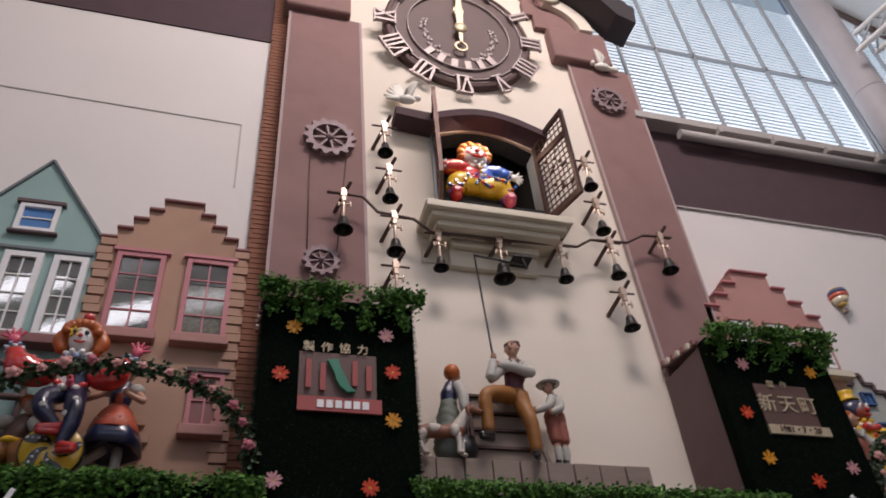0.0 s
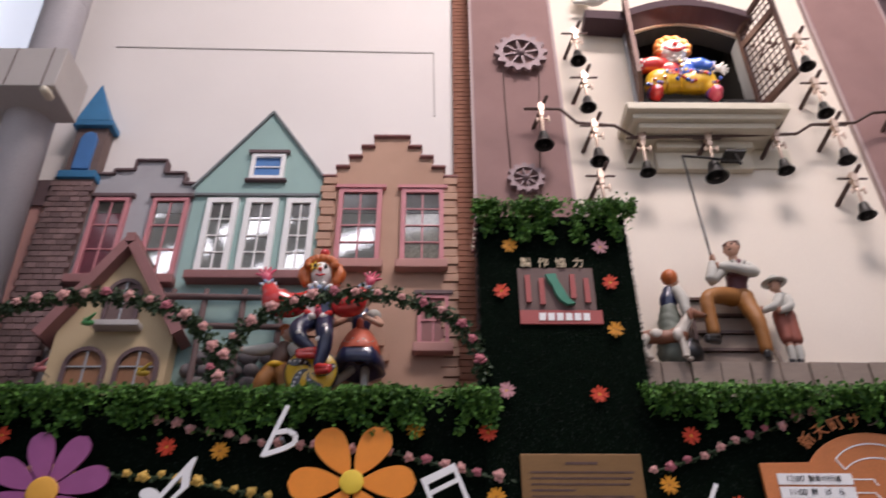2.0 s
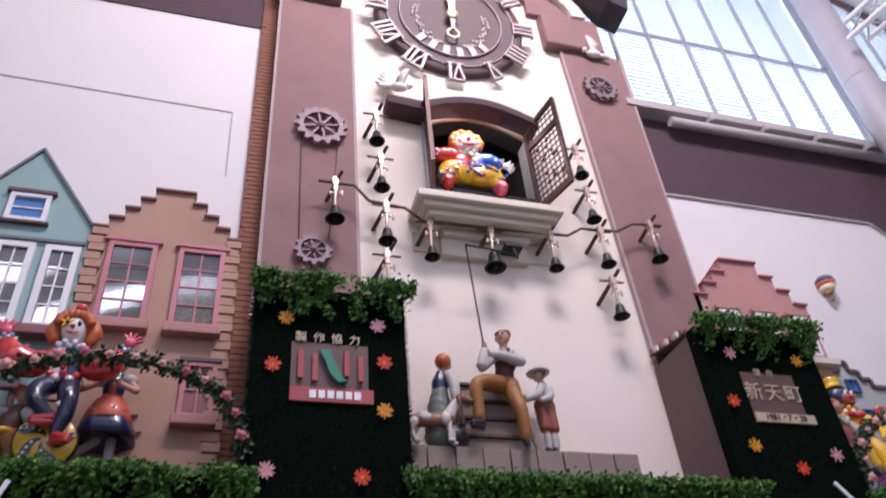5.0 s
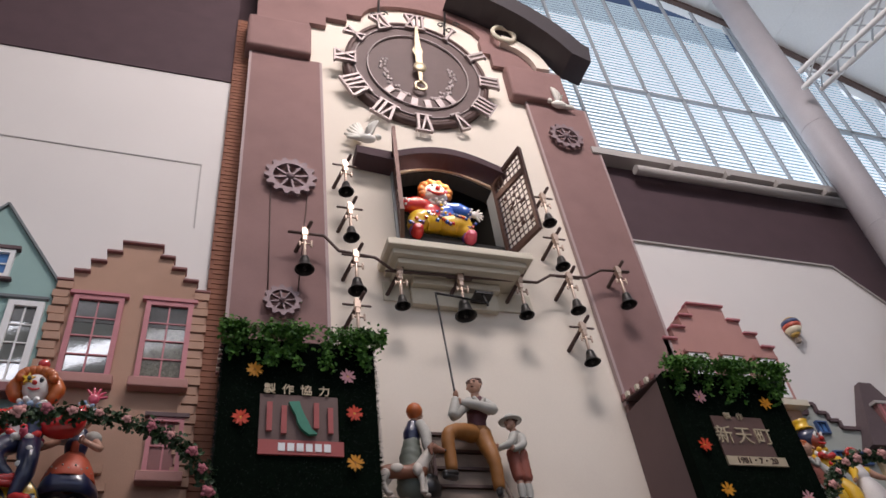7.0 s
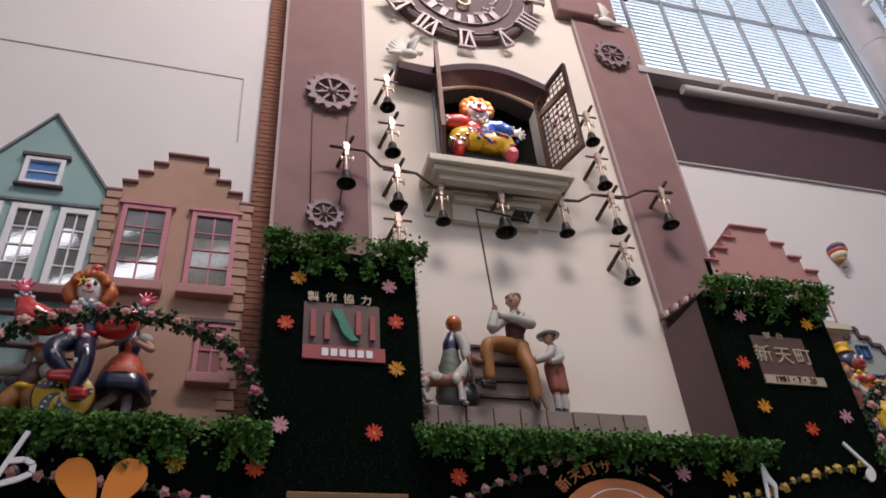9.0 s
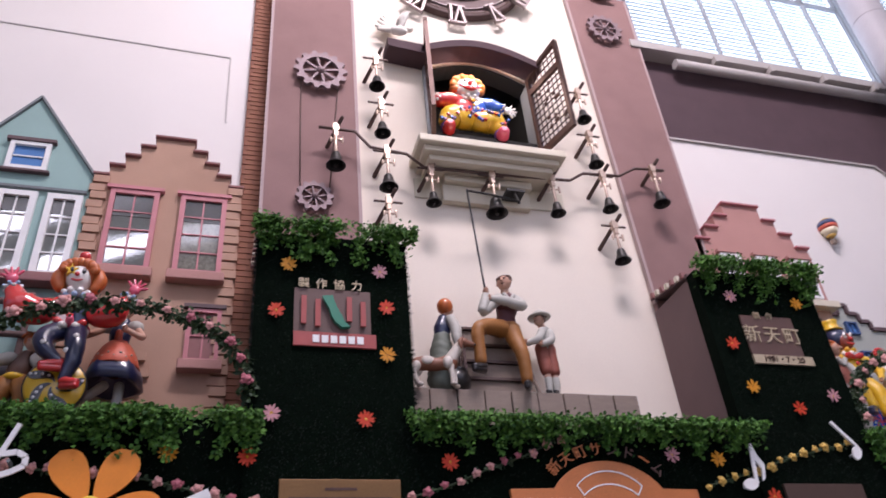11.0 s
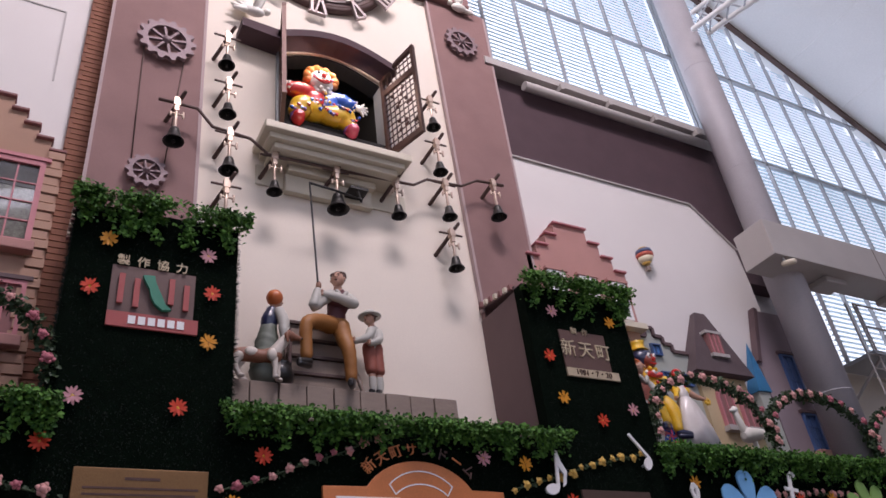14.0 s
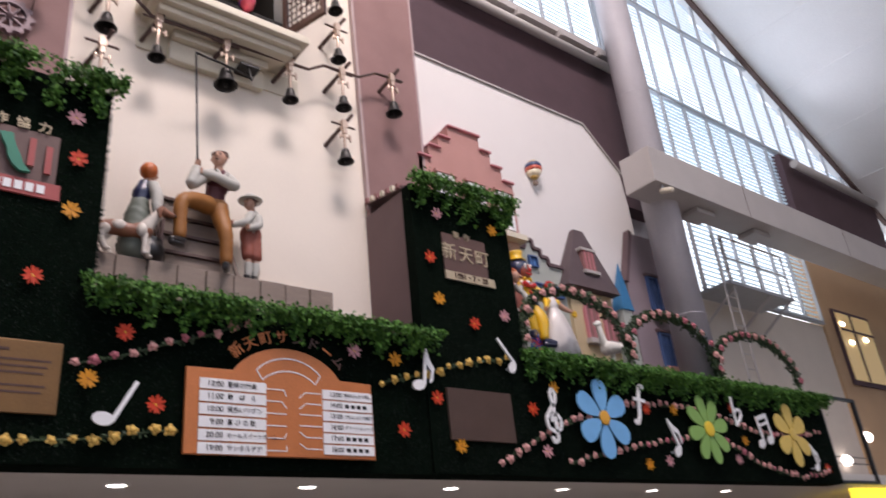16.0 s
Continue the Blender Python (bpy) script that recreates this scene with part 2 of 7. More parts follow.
def limb(bm, a, b, r0, r1, mi=0, segs=10):
    """A tapered, round-ended limb from a to b."""
    a, b = Vector(a), Vector(b)
    d = (b - a).normalized()
    rows = []
    for off, k in ((-0.9, 0.40), (-0.5, 0.86), (0, 1)):
        rows.append(ring(bm, a + d * off * r0, d, r0 * k, segs))
    for off, k in ((0, 1), (0.5, 0.86), (0.9, 0.40)):
        rows.append(ring(bm, b + d * off * r1, d, r1 * k, segs))
    for p, q in zip(rows, rows[1:]):
        for k in range(segs):
            f = bm.faces.new((p[k], p[(k + 1) % segs], q[(k + 1) % segs], q[k]))
            f.material_index, f.smooth = mi, True
    bm.faces.new(rows[0][::-1]).material_index = mi
    bm.faces.new(rows[-1]).material_index = mi


def tube(bm, pts, r, segs=8, mi=0):
    """A bent pipe of even width, in one skin."""
    P = [Vector(p) for p in pts]
    rows = []
    for k, c in enumerate(P):
        a, b = (c - P[k - 1]).normalized() if k else None, (P[k + 1] - c).normalized() if k < len(P) - 1 else None
        ax = ((a or b) + (b or a)).normalized()
        ref = Vector((0, 1, 0)) if abs(ax.y) < 0.9 else Vector((1, 0, 0))
        v = (ref - ax * ref.dot(ax)).normalized()
        u = ax.cross(v)
        rows.append([bm.verts.new(c + r * (math.cos(2 * math.pi * n / segs) * u + math.sin(2 * math.pi * n / segs) * v)) for n in range(segs)])
    for p, q in zip(rows, rows[1:]):
        for n in range(segs):
            f = bm.faces.new((p[n], p[(n + 1) % segs], q[(n + 1) % segs], q[n]))
            f.material_index, f.smooth = mi, True
    bm.faces.new(rows[0][::-1]).material_index = mi
    bm.faces.new(rows[-1]).material_index = mi


def ball(bm, c, r, sc=(1, 1, 1), mi=0, u=12, v=8):
    g = bmesh.ops.create_uvsphere(bm, u_segments=u, v_segments=v, radius=r, matrix=Matrix.Translation(c) @ Matrix.Diagonal((*sc, 1)))
    for vert in g["verts"]:
        for f in vert.link_faces:
            f.material_index, f.smooth = mi, True


def lathe(bm, prof, c=(0, 0, 0), segs=20, mi=0, axis="z", caps=True):
    """A turned shape: (radius, height) pairs about a vertical axis, or about one along y."""
    def at(r, h, a):
        x, y = r * math.cos(a), r * math.sin(a)
        p = (x, y, h) if axis == "z" else (x, h, y)
        return bm.verts.new(Vector(c) + Vector(p))
    rows = [[at(r, h, 2 * math.pi * k / segs) for k in range(segs)] for r, h in prof]
    for p, q in zip(rows, rows[1:]):
        for k in range(segs):
            f = bm.faces.new((p[k], p[(k + 1) % segs], q[(k + 1) % segs], q[k]))
            f.material_index, f.smooth = mi, True
    for row in (rows[0][::-1], rows[-1]) if caps else ():
        bm.faces.new(row).material_index = mi


def mesh(name, bm, mats):
    bmesh.ops.recalc_face_normals(bm, faces=bm.faces)
    me = bpy.data.meshes.new(name)
    bm.to_mesh(me)
    bm.free()
    for m in mats if isinstance(mats, (list, tuple)) else [mats]:
        me.materials.append(m)
    return me


def part(name, bm, material, parent, label=""):
    ob = new(name, mesh(name, bm, material))
    ob.parent = parent
    if label:
        ob["label"] = label
    return ob


def thing(name, at=(0, 0, 0), label="", category="", group=""):
    ob = new(name)
    ob.empty_display_size = 0.1
    ob.location = at
    return tagged(ob, label, category, group)


def solid(name, bm, material, at=(0, 0, 0), label="", category="", group="", kind=""):
    ob = new(name, mesh(name, bm, material))
    ob.location = at
    return tagged(ob, label, category, group, kind)


def pbox(name, material, parent, *b, label=""):
    bm = bmesh.new()
    quadbox(bm, *b)
    return part(name, bm, material, parent, label)


def bevel(ob, w=0.01, seg=2):
    md = ob.modifiers.new("bevel", "BEVEL")
    md.width, md.segments, md.limit_method = w, seg, "ANGLE"
    return ob


def structure(name, bm, material, label, category):
    return solid(name, bm, material, (0, 0, 0), label, category, kind="structure")


def sbox(name, material, label, category, *b):
    bm = bmesh.new()
    quadbox(bm, *b)
    return structure(name, bm, material, label, category)


def words(text, size, at, material, parent, name="lettering", rot=(90, 0, 0), align="CENTER", depth=0.006):
    cu = bpy.data.curves.new(name, "FONT")
    cu.body, cu.size, cu.align_x, cu.align_y, cu.extrude = text, size, align, "CENTER", depth
    cu.materials.append(material)
    ob = new(name, cu)
    ob.parent = parent
    ob.matrix_basis = pose(*at, *rot)
    return ob


# planes of the facade, from the street inwards
FRONT, CENTRE, PIER, SIDE, HOUSE, GLAZE = 7.0, 7.85, 7.78, 8.0, 7.9, 8.2

# ---- structure ----
sbox("floor", M_FLOOR, "pale stone paving of the arcade", "floor", -40, 40, -12, 14, -0.1, 0)
sbox("wall_opposite", M_CREAMW, "cream wall of the shops across the arcade", "wall", -40, 40, -11.6, -11.3, 0, 6.8)
sbox("wall_shopfront", M_CREAMW, "cream back wall under the soffit", "wall", -30, 24, 10.4, 10.6, 0, 2.73)
sbox("wall_left", M_WHITE, "cream plaster wall behind the toy houses", "wall", -14, -2.66, SIDE, 8.3, 2.9, 10.92)
bm = bmesh.new()
prism(bm, [(2.70, 2.9), (7.46, 2.9), (7.46, 7.80), (7.40, 8.04), (6.63, 8.79), (2.70, 8.79)], SIDE, 8.3)
structure("wall_right", bm, M_WHITE, "cream plaster wall with a cut-off corner", "wall")
sbox("wall_right_low", M_CREAMW, "cream wall below the louvred window", "wall", 7.46, 13.9, 8.25, 8.5, 2.9, 6.25)
sbox("wall_column_infill", M_LILAC, "lilac-grey steel panel between column and louvred window", "wall", 7.462, 9.48, 8.26, 8.5, 6.252, 8.22)
sbox("wall_ochre", M_TANWALL, "ochre wall at the end of the arcade", "wall", 13.9, 22, 8.2, 8.5, 2.9, 8.3)
bm = bmesh.new()
quadbox(bm, -14, -2.66, 7.98, 8.35, 10.92, 12.45)
structure("band_left", bm, M_DARKBR, "dark brown cladding band over the cream wall", "wall band")
bm = bmesh.new()
prism(bm, [(2.70, 8.80), (6.64, 8.80), (7.41, 8.05), (7.46, 7.4), (8.2, 7.4), (8.2, 10.45), (2.70, 10.45)], 7.99, 8.3)
structure("band_right", bm, M_DARKBR, "dark brown cladding band over the cream wall", "wall band")
bm = bmesh.new()
strip(bm, [(2.93, 8.79), (6.64, 8.79), (7.42, 8.03)], 0.026, 7.965, 7.995)
structure("trim_band", bm, M_BEAM, "thin pale edging strip along the brown band", "trim")
sbox("band_far", M_DARKBR, "dark brown cladding beside the far glazing", "wall band", 14.15, 19, 8.1, 8.4, 9.0, 10.6)
sbox("wall_upper_left", M_DARKBR, "dark glazing band high on the wall", "wall", -14, -2.66, 8.05, 8.4, 12.45, 17.4)
bm = bmesh.new()
strip(bm, [(-6.95, 9.22), (-2.90, 9.14), (-2.88, 8.05)], 0.018, 7.99, 7.999)
structure("trim_panel_joint", bm, M_BEAM, "shallow joint of a plaster panel", "trim")

# white vaulted roof lining, its axis running across the arcade
def roof_z(x):
    """Height of the lining: a flat crown that turns into straight slopes."""
    u = abs(x - 4.0)
    if x < 4.0:
        return 17.425 - 0.02 * u * u
    return 17.425 - 0.057 * u * u if u < 5 else 16.0 - 0.57 * (u - 5)


bm = bmesh.new()
arc = [(x, roof_z(x)) for x in np.linspace(-15, 24, 53)]
for (xa, za), (xb, zb) in zip(arc, arc[1:]):
    for up, order in ((0.0, 1), (0.2, -1)):
        bm.faces.new([bm.verts.new(p) for p in ((xa, -11.5, za + up), (xb, -11.5, zb + up), (xb, 8.35, zb + up), (xa, 8.35, za + up))][::order])
structure("ceiling", bm, M_ROOF, "white vaulted roof lining with panel seams", "ceiling")
bm = bmesh.new()
for x, z in arc[::2]:
    quadbox(bm, x - 0.012, x + 0.012, -11.4, 8.2, z - 0.006, z + 0.05)
structure("ceiling_seams", bm, M_ROOF, "pale seams of the roof lining", "ceiling seam")
sbox("wall_behind_gable", M_DARKBR, "dark wall above and behind the clock gable", "wall", -2.66, 2.4, 8.36, 8.5, 11.5, 17.3)

# unseen glowing strips added on the street side of the vault, mirrored in house panes
for ry in (-6.4, -4.0, -1.6):
    for k, rx in enumerate(np.arange(-11.2, 9.0, 2.2)):
        bm = bmesh.new()
        z0, z1 = roof_z(rx) - 0.03, roof_z(rx + 1.9) - 0.03
        bm.faces.new([bm.verts.new(p) for p in ((rx, ry, z0), (rx, ry + 0.85, z0), (rx + 1.9, ry + 0.85, z1), (rx + 1.9, ry, z1))])
        ob = solid("rooflight", bm, M_ROOFGLOW, (0, 0, 0), "unseen glowing panel added to the vault for pane reflections", "rooflight", "rooflights", "structure")

# dark edge where the lining meets the glazing
bm = bmesh.new()
edge = [(x, roof_z(x) - 0.05) for x in np.linspace(2.45, 19.5, 36)]
strip(bm, edge, 0.13, 8.05, 8.15)
structure("trim_roof_edge", bm, M_ROD, "dark steel edge along the sloping roof line", "trim")

# sky seen behind the glazing
bm = bmesh.new()
bm.faces.new([bm.verts.new(p) for p in ((2.0, 9.3, 5.0), (23, 9.3, 5.0), (23, 9.3, 17.6), (2.0, 9.3, 17.6))])
structure("backdrop", bm, M_SKYBACK, "bright overcast sky behind the glazing", "sky")


def glazing(label, x0, x1, z0, step, transoms, ztop, slats):
    w = thing("window_1", (0, GLAZE, 0), label, "clerestory window")
    w["kind"] = "structure"
    n = round((x1 - x0) / step)
    for i in range(n + 1):
        x = x0 + (x1 - x0) * i / n
        pbox("mullion", M_MULL, w, x - 0.02, x + 0.02, -0.035, 0.03, z0, ztop(x))
    for z in transoms:
        xe = x1
        while ztop(xe) < z:
            xe -= 0.1
        pbox("transom", M_MULL, w, x0, xe, -0.035, 0.04, z - 0.03, z + 0.03)
    bm = bmesh.new()
    for i in range(n):
        a, b = x0 + (x1 - x0) * i / n, x0 + (x1 - x0) * (i + 1) / n
        z = slats[0]
        while z < min(slats[1], ztop(b)):
            lo, hi, yo = (0.006, 0.0, 0.035) if z < 10.62 else (0.012, 0.0, 0.066)
            v = [bm.verts.new(p) for p in ((a, yo, z + lo), (b, yo, z + lo), (b, 0.10, z + hi), (a, 0.10, z + hi))]
            bm.faces.new(v)
            z += slats[2]
    lo = part("louvre_blades", bm, M_SLAT, w, "frosted louvre blades")
    lo["kind"] = "stuff"
    return w


glazing("tall clerestory glazing with frosted louvre blades", 2.495, 7.99, 10.55, 0.785, (10.58, 13.07), lambda x: roof_z(x) - 0.02, (10.65, 16.6, 0.10))
glazing("sloping-topped clerestory glazing with frosted louvre blades", 8.11, 18.51, 8.2, 0.80, (8.25, 10.70, 13.07), lambda x: roof_z(x) - 0.02, (8.3, 16.2, 0.10))
glazing("louvred window beside the maintenance platform", 9.55, 13.85, 6.27, 0.72, (6.3, 8.1), lambda x: 8.15, (6.3, 8.15, 0.10))
bm = bmesh.new()
tube(bm, [(3.5, 7.82, 10.22), (7.75, 7.82, 10.22)], 0.08, 12)
for x in (4.2, 5.2, 6.2, 7.2):
    quadbox(bm, x - 0.03, x + 0.03, 7.7, 8.1, 10.3, 10.42)
structure("drain_pipe", bm, M_BEAM, "fat pale pipe running below the glazing", "pipe")
sbox("gutter", M_BEAM, "grey gutter ledge at the foot of the glazing", "ledge", 2.78, 8.0, 7.75, 8.2, 10.40, 10.54)
bm = bmesh.new()
tube(bm, [(14.3, 7.9, 10.25), (18.5, 7.9, 10.25)], 0.10, 10)
structure("drain_pipe", bm, M_BEAM, "fat pale pipe under the far glazing", "pipe")

for cx, lean, lab in ((-7.04, -3.1, "lilac-grey round steel column beside the brick turret"), (7.36, 0.0, "lilac-grey round steel column beside the mauve house")):
    c = thing("column", (cx, 7.35, 4.06), lab, "column", "columns")
    c["kind"] = "structure"
    c.rotation_euler = (0, radians(lean), 0)
    bm = bmesh.new()
    cr = 0.245 if cx < 0 else 0.28
    lathe(bm, [(cr, 0), (cr, 13.2)], segs=28)
    part("shaft", bm, M_LILAC, c)
    for z in (1.1, 5.1, 7.5):
        bm = bmesh.new()
        lathe(bm, [(cr + 0.002, z), (cr + 0.006, z + 0.004), (cr + 0.006, z + 0.012), (cr + 0.002, z + 0.016)], segs=28)
        part("weld_band", bm, M_LILAC, c)
for nm, a, b, z0, z1, lab in (("beam_left", -14, -6.72, 7.31, 7.86, "grey clad beam over the left column"), ("beam_right", 6.52, 19, 7.05, 7.66, "grey clad beam over the right column")):
    ob = bevel(sbox(nm, M_BEAM, lab, "beam", a, b, 6.8, 7.36, z0, z1), 0.01)
    for x in (b - 0.14, b - 0.52) if a < 0 else (a + 2.6, a + 6.2):
        sbox("beam_joint", M_ROD, "dark joint between the cladding panels of the beam", "joint", x - 0.006, x + 0.006, 6.797, 7.3, z0 + 0.01, z1 + 0.002)
for x, z in ((-6.78, 7.25), (6.75, 6.98)):
    cm = thing("security_camera", (x, 6.86, z), "small grey security camera under the beam", "camera", "security cameras")
    bm = bmesh.new()
    limb(bm, (0, 0, 0.06), (0, 0, 0), 0.02, 0.02)
    part("stem", bm, M_MULL, cm)
    bm = bmesh.new()
    limb(bm, (0, 0.02, -0.02), (0.02, -0.12, -0.06), 0.045, 0.045, 0, 12)
    part("housing", bm, M_LEDGE, cm)

wl = thing("window_3", (-9.4, 7.97, 9.0), "bright steel-framed window above the beam", "window")
wl["kind"] = "structure"
pbox("pane", M_SKYDIM, wl, -2.6, 1.75, 0.005, 0.024, -0.6, 1.4)
for b in ((-2.65, 1.8, -0.68, -0.6), (-2.65, 1.8, 1.4, 1.5), (1.75, 1.8, -0.6, 1.4), (-0.4, -0.34, -0.6, 1.4)):
    pbox("frame", M_MULL, wl, b[0], b[1], -0.03, 0.024, b[2], b[3])

# fascia body, its stage deck and the soffit
FX0, FX1 = -9.5, 9.95
sbox("fascia", M_TURF, "dark artificial-turf fascia of the stage", "fascia", FX0, FX1, FRONT, 7.25, 2.73, 4.06)
sbox("stage_deck", M_SIDEBR, "brown deck of the stage behind the hedge", "deck", FX0, FX1, 7.25, 8.26, 3.9, 4.05)
sbox("soffit", M_SOFFIT, "pale soffit panel over the shop entrance", "soffit", -30, 24, 7.06, 10.5, 2.74, 2.90)
for i, x in enumerate((-8, -6.1, -4.2, -2.3, -0.6, 1.1, 2.8, 4.5, 6.2, 7.9)):
    d = thing("downlight", (x, 7.75, 2.74), "round recessed downlight glowing in the soffit", "downlight", "soffit downlights")
    bm = bmesh.new()
    lathe(bm, [(0.075, -0.002), (0.095, -0.012), (0.10, 0.0)], segs=18)
    part("rim", bm, M_WHITEFR, d)
    bm = bmesh.new()
    lathe(bm, [(0.074, -0.006), (0.03, -0.010)], segs=18)
    part("lamp", bm, M_LAMP, d)

# ---- clock tower ----
bm = bmesh.new()
# centre wall with the arched doll window left open
WX0, WX1, WZ0, WZS, WZT = -0.50, 1.02, 8.0, 9.31, 9.57
quadbox(bm, -1.66, WX0, CENTRE, 8.15, 2.9, 14.2)
quadbox(bm, WX1, 2.10, CENTRE, 8.15, 2.9, 14.2)
quadbox(bm, WX0, WX1, CENTRE, 8.15, 2.9, WZ0)
head = [(WX0 + (WX1 - WX0) * k / 12, WZS + (WZT - WZS) * math.sin(math.pi * k / 12)) for k in range(13)]
prism(bm, head + [(WX1, 14.2), (WX0, 14.2)], CENTRE, 8.15)
structure("wall_centre", bm, M_CENTRE, "warm white plaster wall of the clock tower", "wall")
# niche surfaces are near-black: the shade inside is put into their colour
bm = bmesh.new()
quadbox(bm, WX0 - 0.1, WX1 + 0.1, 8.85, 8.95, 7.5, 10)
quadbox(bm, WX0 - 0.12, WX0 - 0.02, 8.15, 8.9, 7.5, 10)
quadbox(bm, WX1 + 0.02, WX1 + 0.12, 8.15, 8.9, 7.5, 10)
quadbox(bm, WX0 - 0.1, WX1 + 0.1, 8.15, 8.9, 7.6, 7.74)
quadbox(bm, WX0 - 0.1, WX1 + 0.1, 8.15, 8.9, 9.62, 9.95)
# thin near-black sheet painting the shade under the window head
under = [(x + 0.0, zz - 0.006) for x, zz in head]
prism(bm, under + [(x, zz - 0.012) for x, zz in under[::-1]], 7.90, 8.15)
structure("doll_niche", bm, M_BLACK, "niche behind the open doll doors, its shade painted near-black", "niche")
for nm, a0, b0, a1, b1 in (("pier_left", -2.43, -1.36, -2.44, -1.43), ("pier_right", 2.016, 2.90, 1.88, 2.92)):
    bm = bmesh.new()
    prism(bm, [(a0, 2.9), (b0, 2.9), (b0, 5.9), (b1, 11.5), (a1, 11.5), (a0, 5.9)], PIER, 8.3)
    bevel(structure(nm, bm, M_PINKBR, "rose-brown stucco pier of the clock tower", "pier"), 0.012)
    for pa, pb in ((a0, a1), (b0, b1)):
        bm = bmesh.new()
        strip(bm, [(pa, 5.9), (pb, 11.48)], 0.035, PIER - 0.006, PIER + 0.06)
        structure("trim_pier", bm, M_EDGE, "thin pale edging of the pier", "trim")
bevel(sbox("pier_left_cap", M_PINKBR, "stucco capping block of the pier", "pier cap", -2.52, -1.58, PIER - 0.12, 8.3, 11.5, 12.3), 0.05, 3)
bevel(sbox("pier_right_cap", M_PINKBR, "stucco capping block of the pier", "pier cap", 1.62, 2.62, PIER - 0.12, 8.3, 11.45, 12.25), 0.05, 3)
# stepped rose gable over the clock
bm = bmesh.new()
gab = [(-1.60, 12.2), (-1.60, 12.5), (-1.34, 12.5), (-1.34, 12.75), (-1.0, 12.75), (-1.0, 12.98), (-0.75, 12.98)] + [(0.3 + 1.05 * math.cos(a), 12.98 + 0.6 * math.sin(a)) for a in np.radians(np.linspace(170, 10, 9))] + [(1.30, 12.98), (1.30, 12.62), (1.45, 12.62), (1.45, 12.3), (1.64, 12.3), (1.64, 12.0), (2.2, 12.0), (2.2, 15), (-2.4, 15), (-2.4, 12.2)]
prism(bm, gab, PIER - 0.02, CENTRE - 0.002)
structure("gable", bm, M_PINKBR, "stepped rose-brown gable above the clock", "gable")
bm = bmesh.new()
eave = [(-0.05 + 3.0 * math.cos(a) * 1.0, 11.2 + 2.6 * math.sin(a)) for a in np.radians(np.linspace(75, 25, 9))]
eave2 = [(x + 0.28, z + 0.35) for x, z in eave][::-1]
prism(bm, eave + [(2.98, 12.15), (3.06, 12.6)] + eave2, 7.25, 7.75)
structure("eave", bm, M_EAVE, "dark curved eave over the clock gable", "eave")
bm = bmesh.new()
prism(bm, [(1.55 + 0.9 * math.cos(a), 12.25 + 0.9 * math.sin(a)) for a in np.radians(np.linspace(80, 5, 9))] + [(1.55 + 0.65 * math.cos(a), 12.25 + 0.65 * math.sin(a)) for a in np.radians(np.linspace(5, 80, 9))], 7.66, 7.755)
structure("trim_arc", bm, M_CENTRE, "white curved band beside the gable", "trim")


def wpart(name, bm, material, parent, label=""):
    """A part whose mesh is given in the place's own coordinates."""
    ob = part(name, bm, material, parent, label)
    up = parent
    off = Vector((0, 0, 0))
    while up is not None:
        if up.type == "EMPTY":
            off += Vector(up.location)
        up = up.parent
    ob.matrix_parent_inverse = Matrix.Translation(-off) if parent.type == "EMPTY" else Matrix.Identity(4)
    return ob


def wbox(name, material, parent, *b, label=""):
    bm = bmesh.new()
    quadbox(bm, *b)
    return wpart(name, bm, material, parent, label)


# ---- clock tower details ----
brk = sbox("wall_brick_strip", M_MORTAR2, "narrow strip of red-brown brick beside the pier", "wall", -2.66, -2.385, 7.95, 8.3, 2.9, 12.5)
_me = None
row = 0
z = 4.2
while z < 12.4:
    for k in range(2 if row % 2 == 0 else 1):
        x0, x1 = ((-2.655, -2.525), (-2.515, -2.39))[k] if row % 2 == 0 else (-2.62, -2.42)
        if _me is None or row < 2:
            bm = bmesh.new()
            quadbox(bm, -(x1 - x0) / 2, (x1 - x0) / 2, -0.012, 0.02, 0, 0.058)
            _me = mesh("brick", bm, M_BRICK)
            if row == 0:
                _long = _me
            else:
                _short = _me
        ob = new("brick", _long if row % 2 == 0 else _short)
        ob.location = ((x0 + x1) / 2, 7.95, z)
        ob.parent = brk
    row += 1
    z += 0.07


def gear(at, r, teeth, lab):
    g = thing("cog_ornament", at, lab, "cog ornament", "decorative cogs")
    bm = bmesh.new()
    n = teeth * 4
    out, inn = [], []
    for k in range(n):
        a = 2 * math.pi * k / n
        rr = r if k % 4 in (0, 1) else r * 0.84
        out.append((rr * math.cos(a), rr * math.sin(a)))
        inn.append((r * 0.66 * math.cos(a), r * 0.66 * math.sin(a)))
    f0 = [[bm.verts.new((x, y, zz)) for x, zz in p] for p in (out, inn) for y in (-0.05, 0.0)]
    for k in range(n):
        j = (k + 1) % n
        for a, b in ((0, 1), (1, 3), (3, 2), (2, 0)):
            bm.faces.new((f0[a][k], f0[a][j], f0[b][j], f0[b][k]))
    part("toothed_rim", bm, M_GEAR, g)
    for k in range(8):
        a = 2 * math.pi * k / 8 + 0.2
        bm = bmesh.new()
        strip(bm, [(0.08 * r * math.cos(a), 0.08 * r * math.sin(a)), (0.70 * r * math.cos(a), 0.70 * r * math.sin(a))], 0.085 * r, -0.04, -0.005)
        part("spoke", bm, M_GEAR, g)
    bm = bmesh.new()
    lathe(bm, [(0.17 * r, 0.0), (0.17 * r, -0.05), (0.08 * r, -0.075), (0.02 * r, -0.078)], segs=16, axis="y")
    part("hub", bm, M_GEAR, g)
    return g


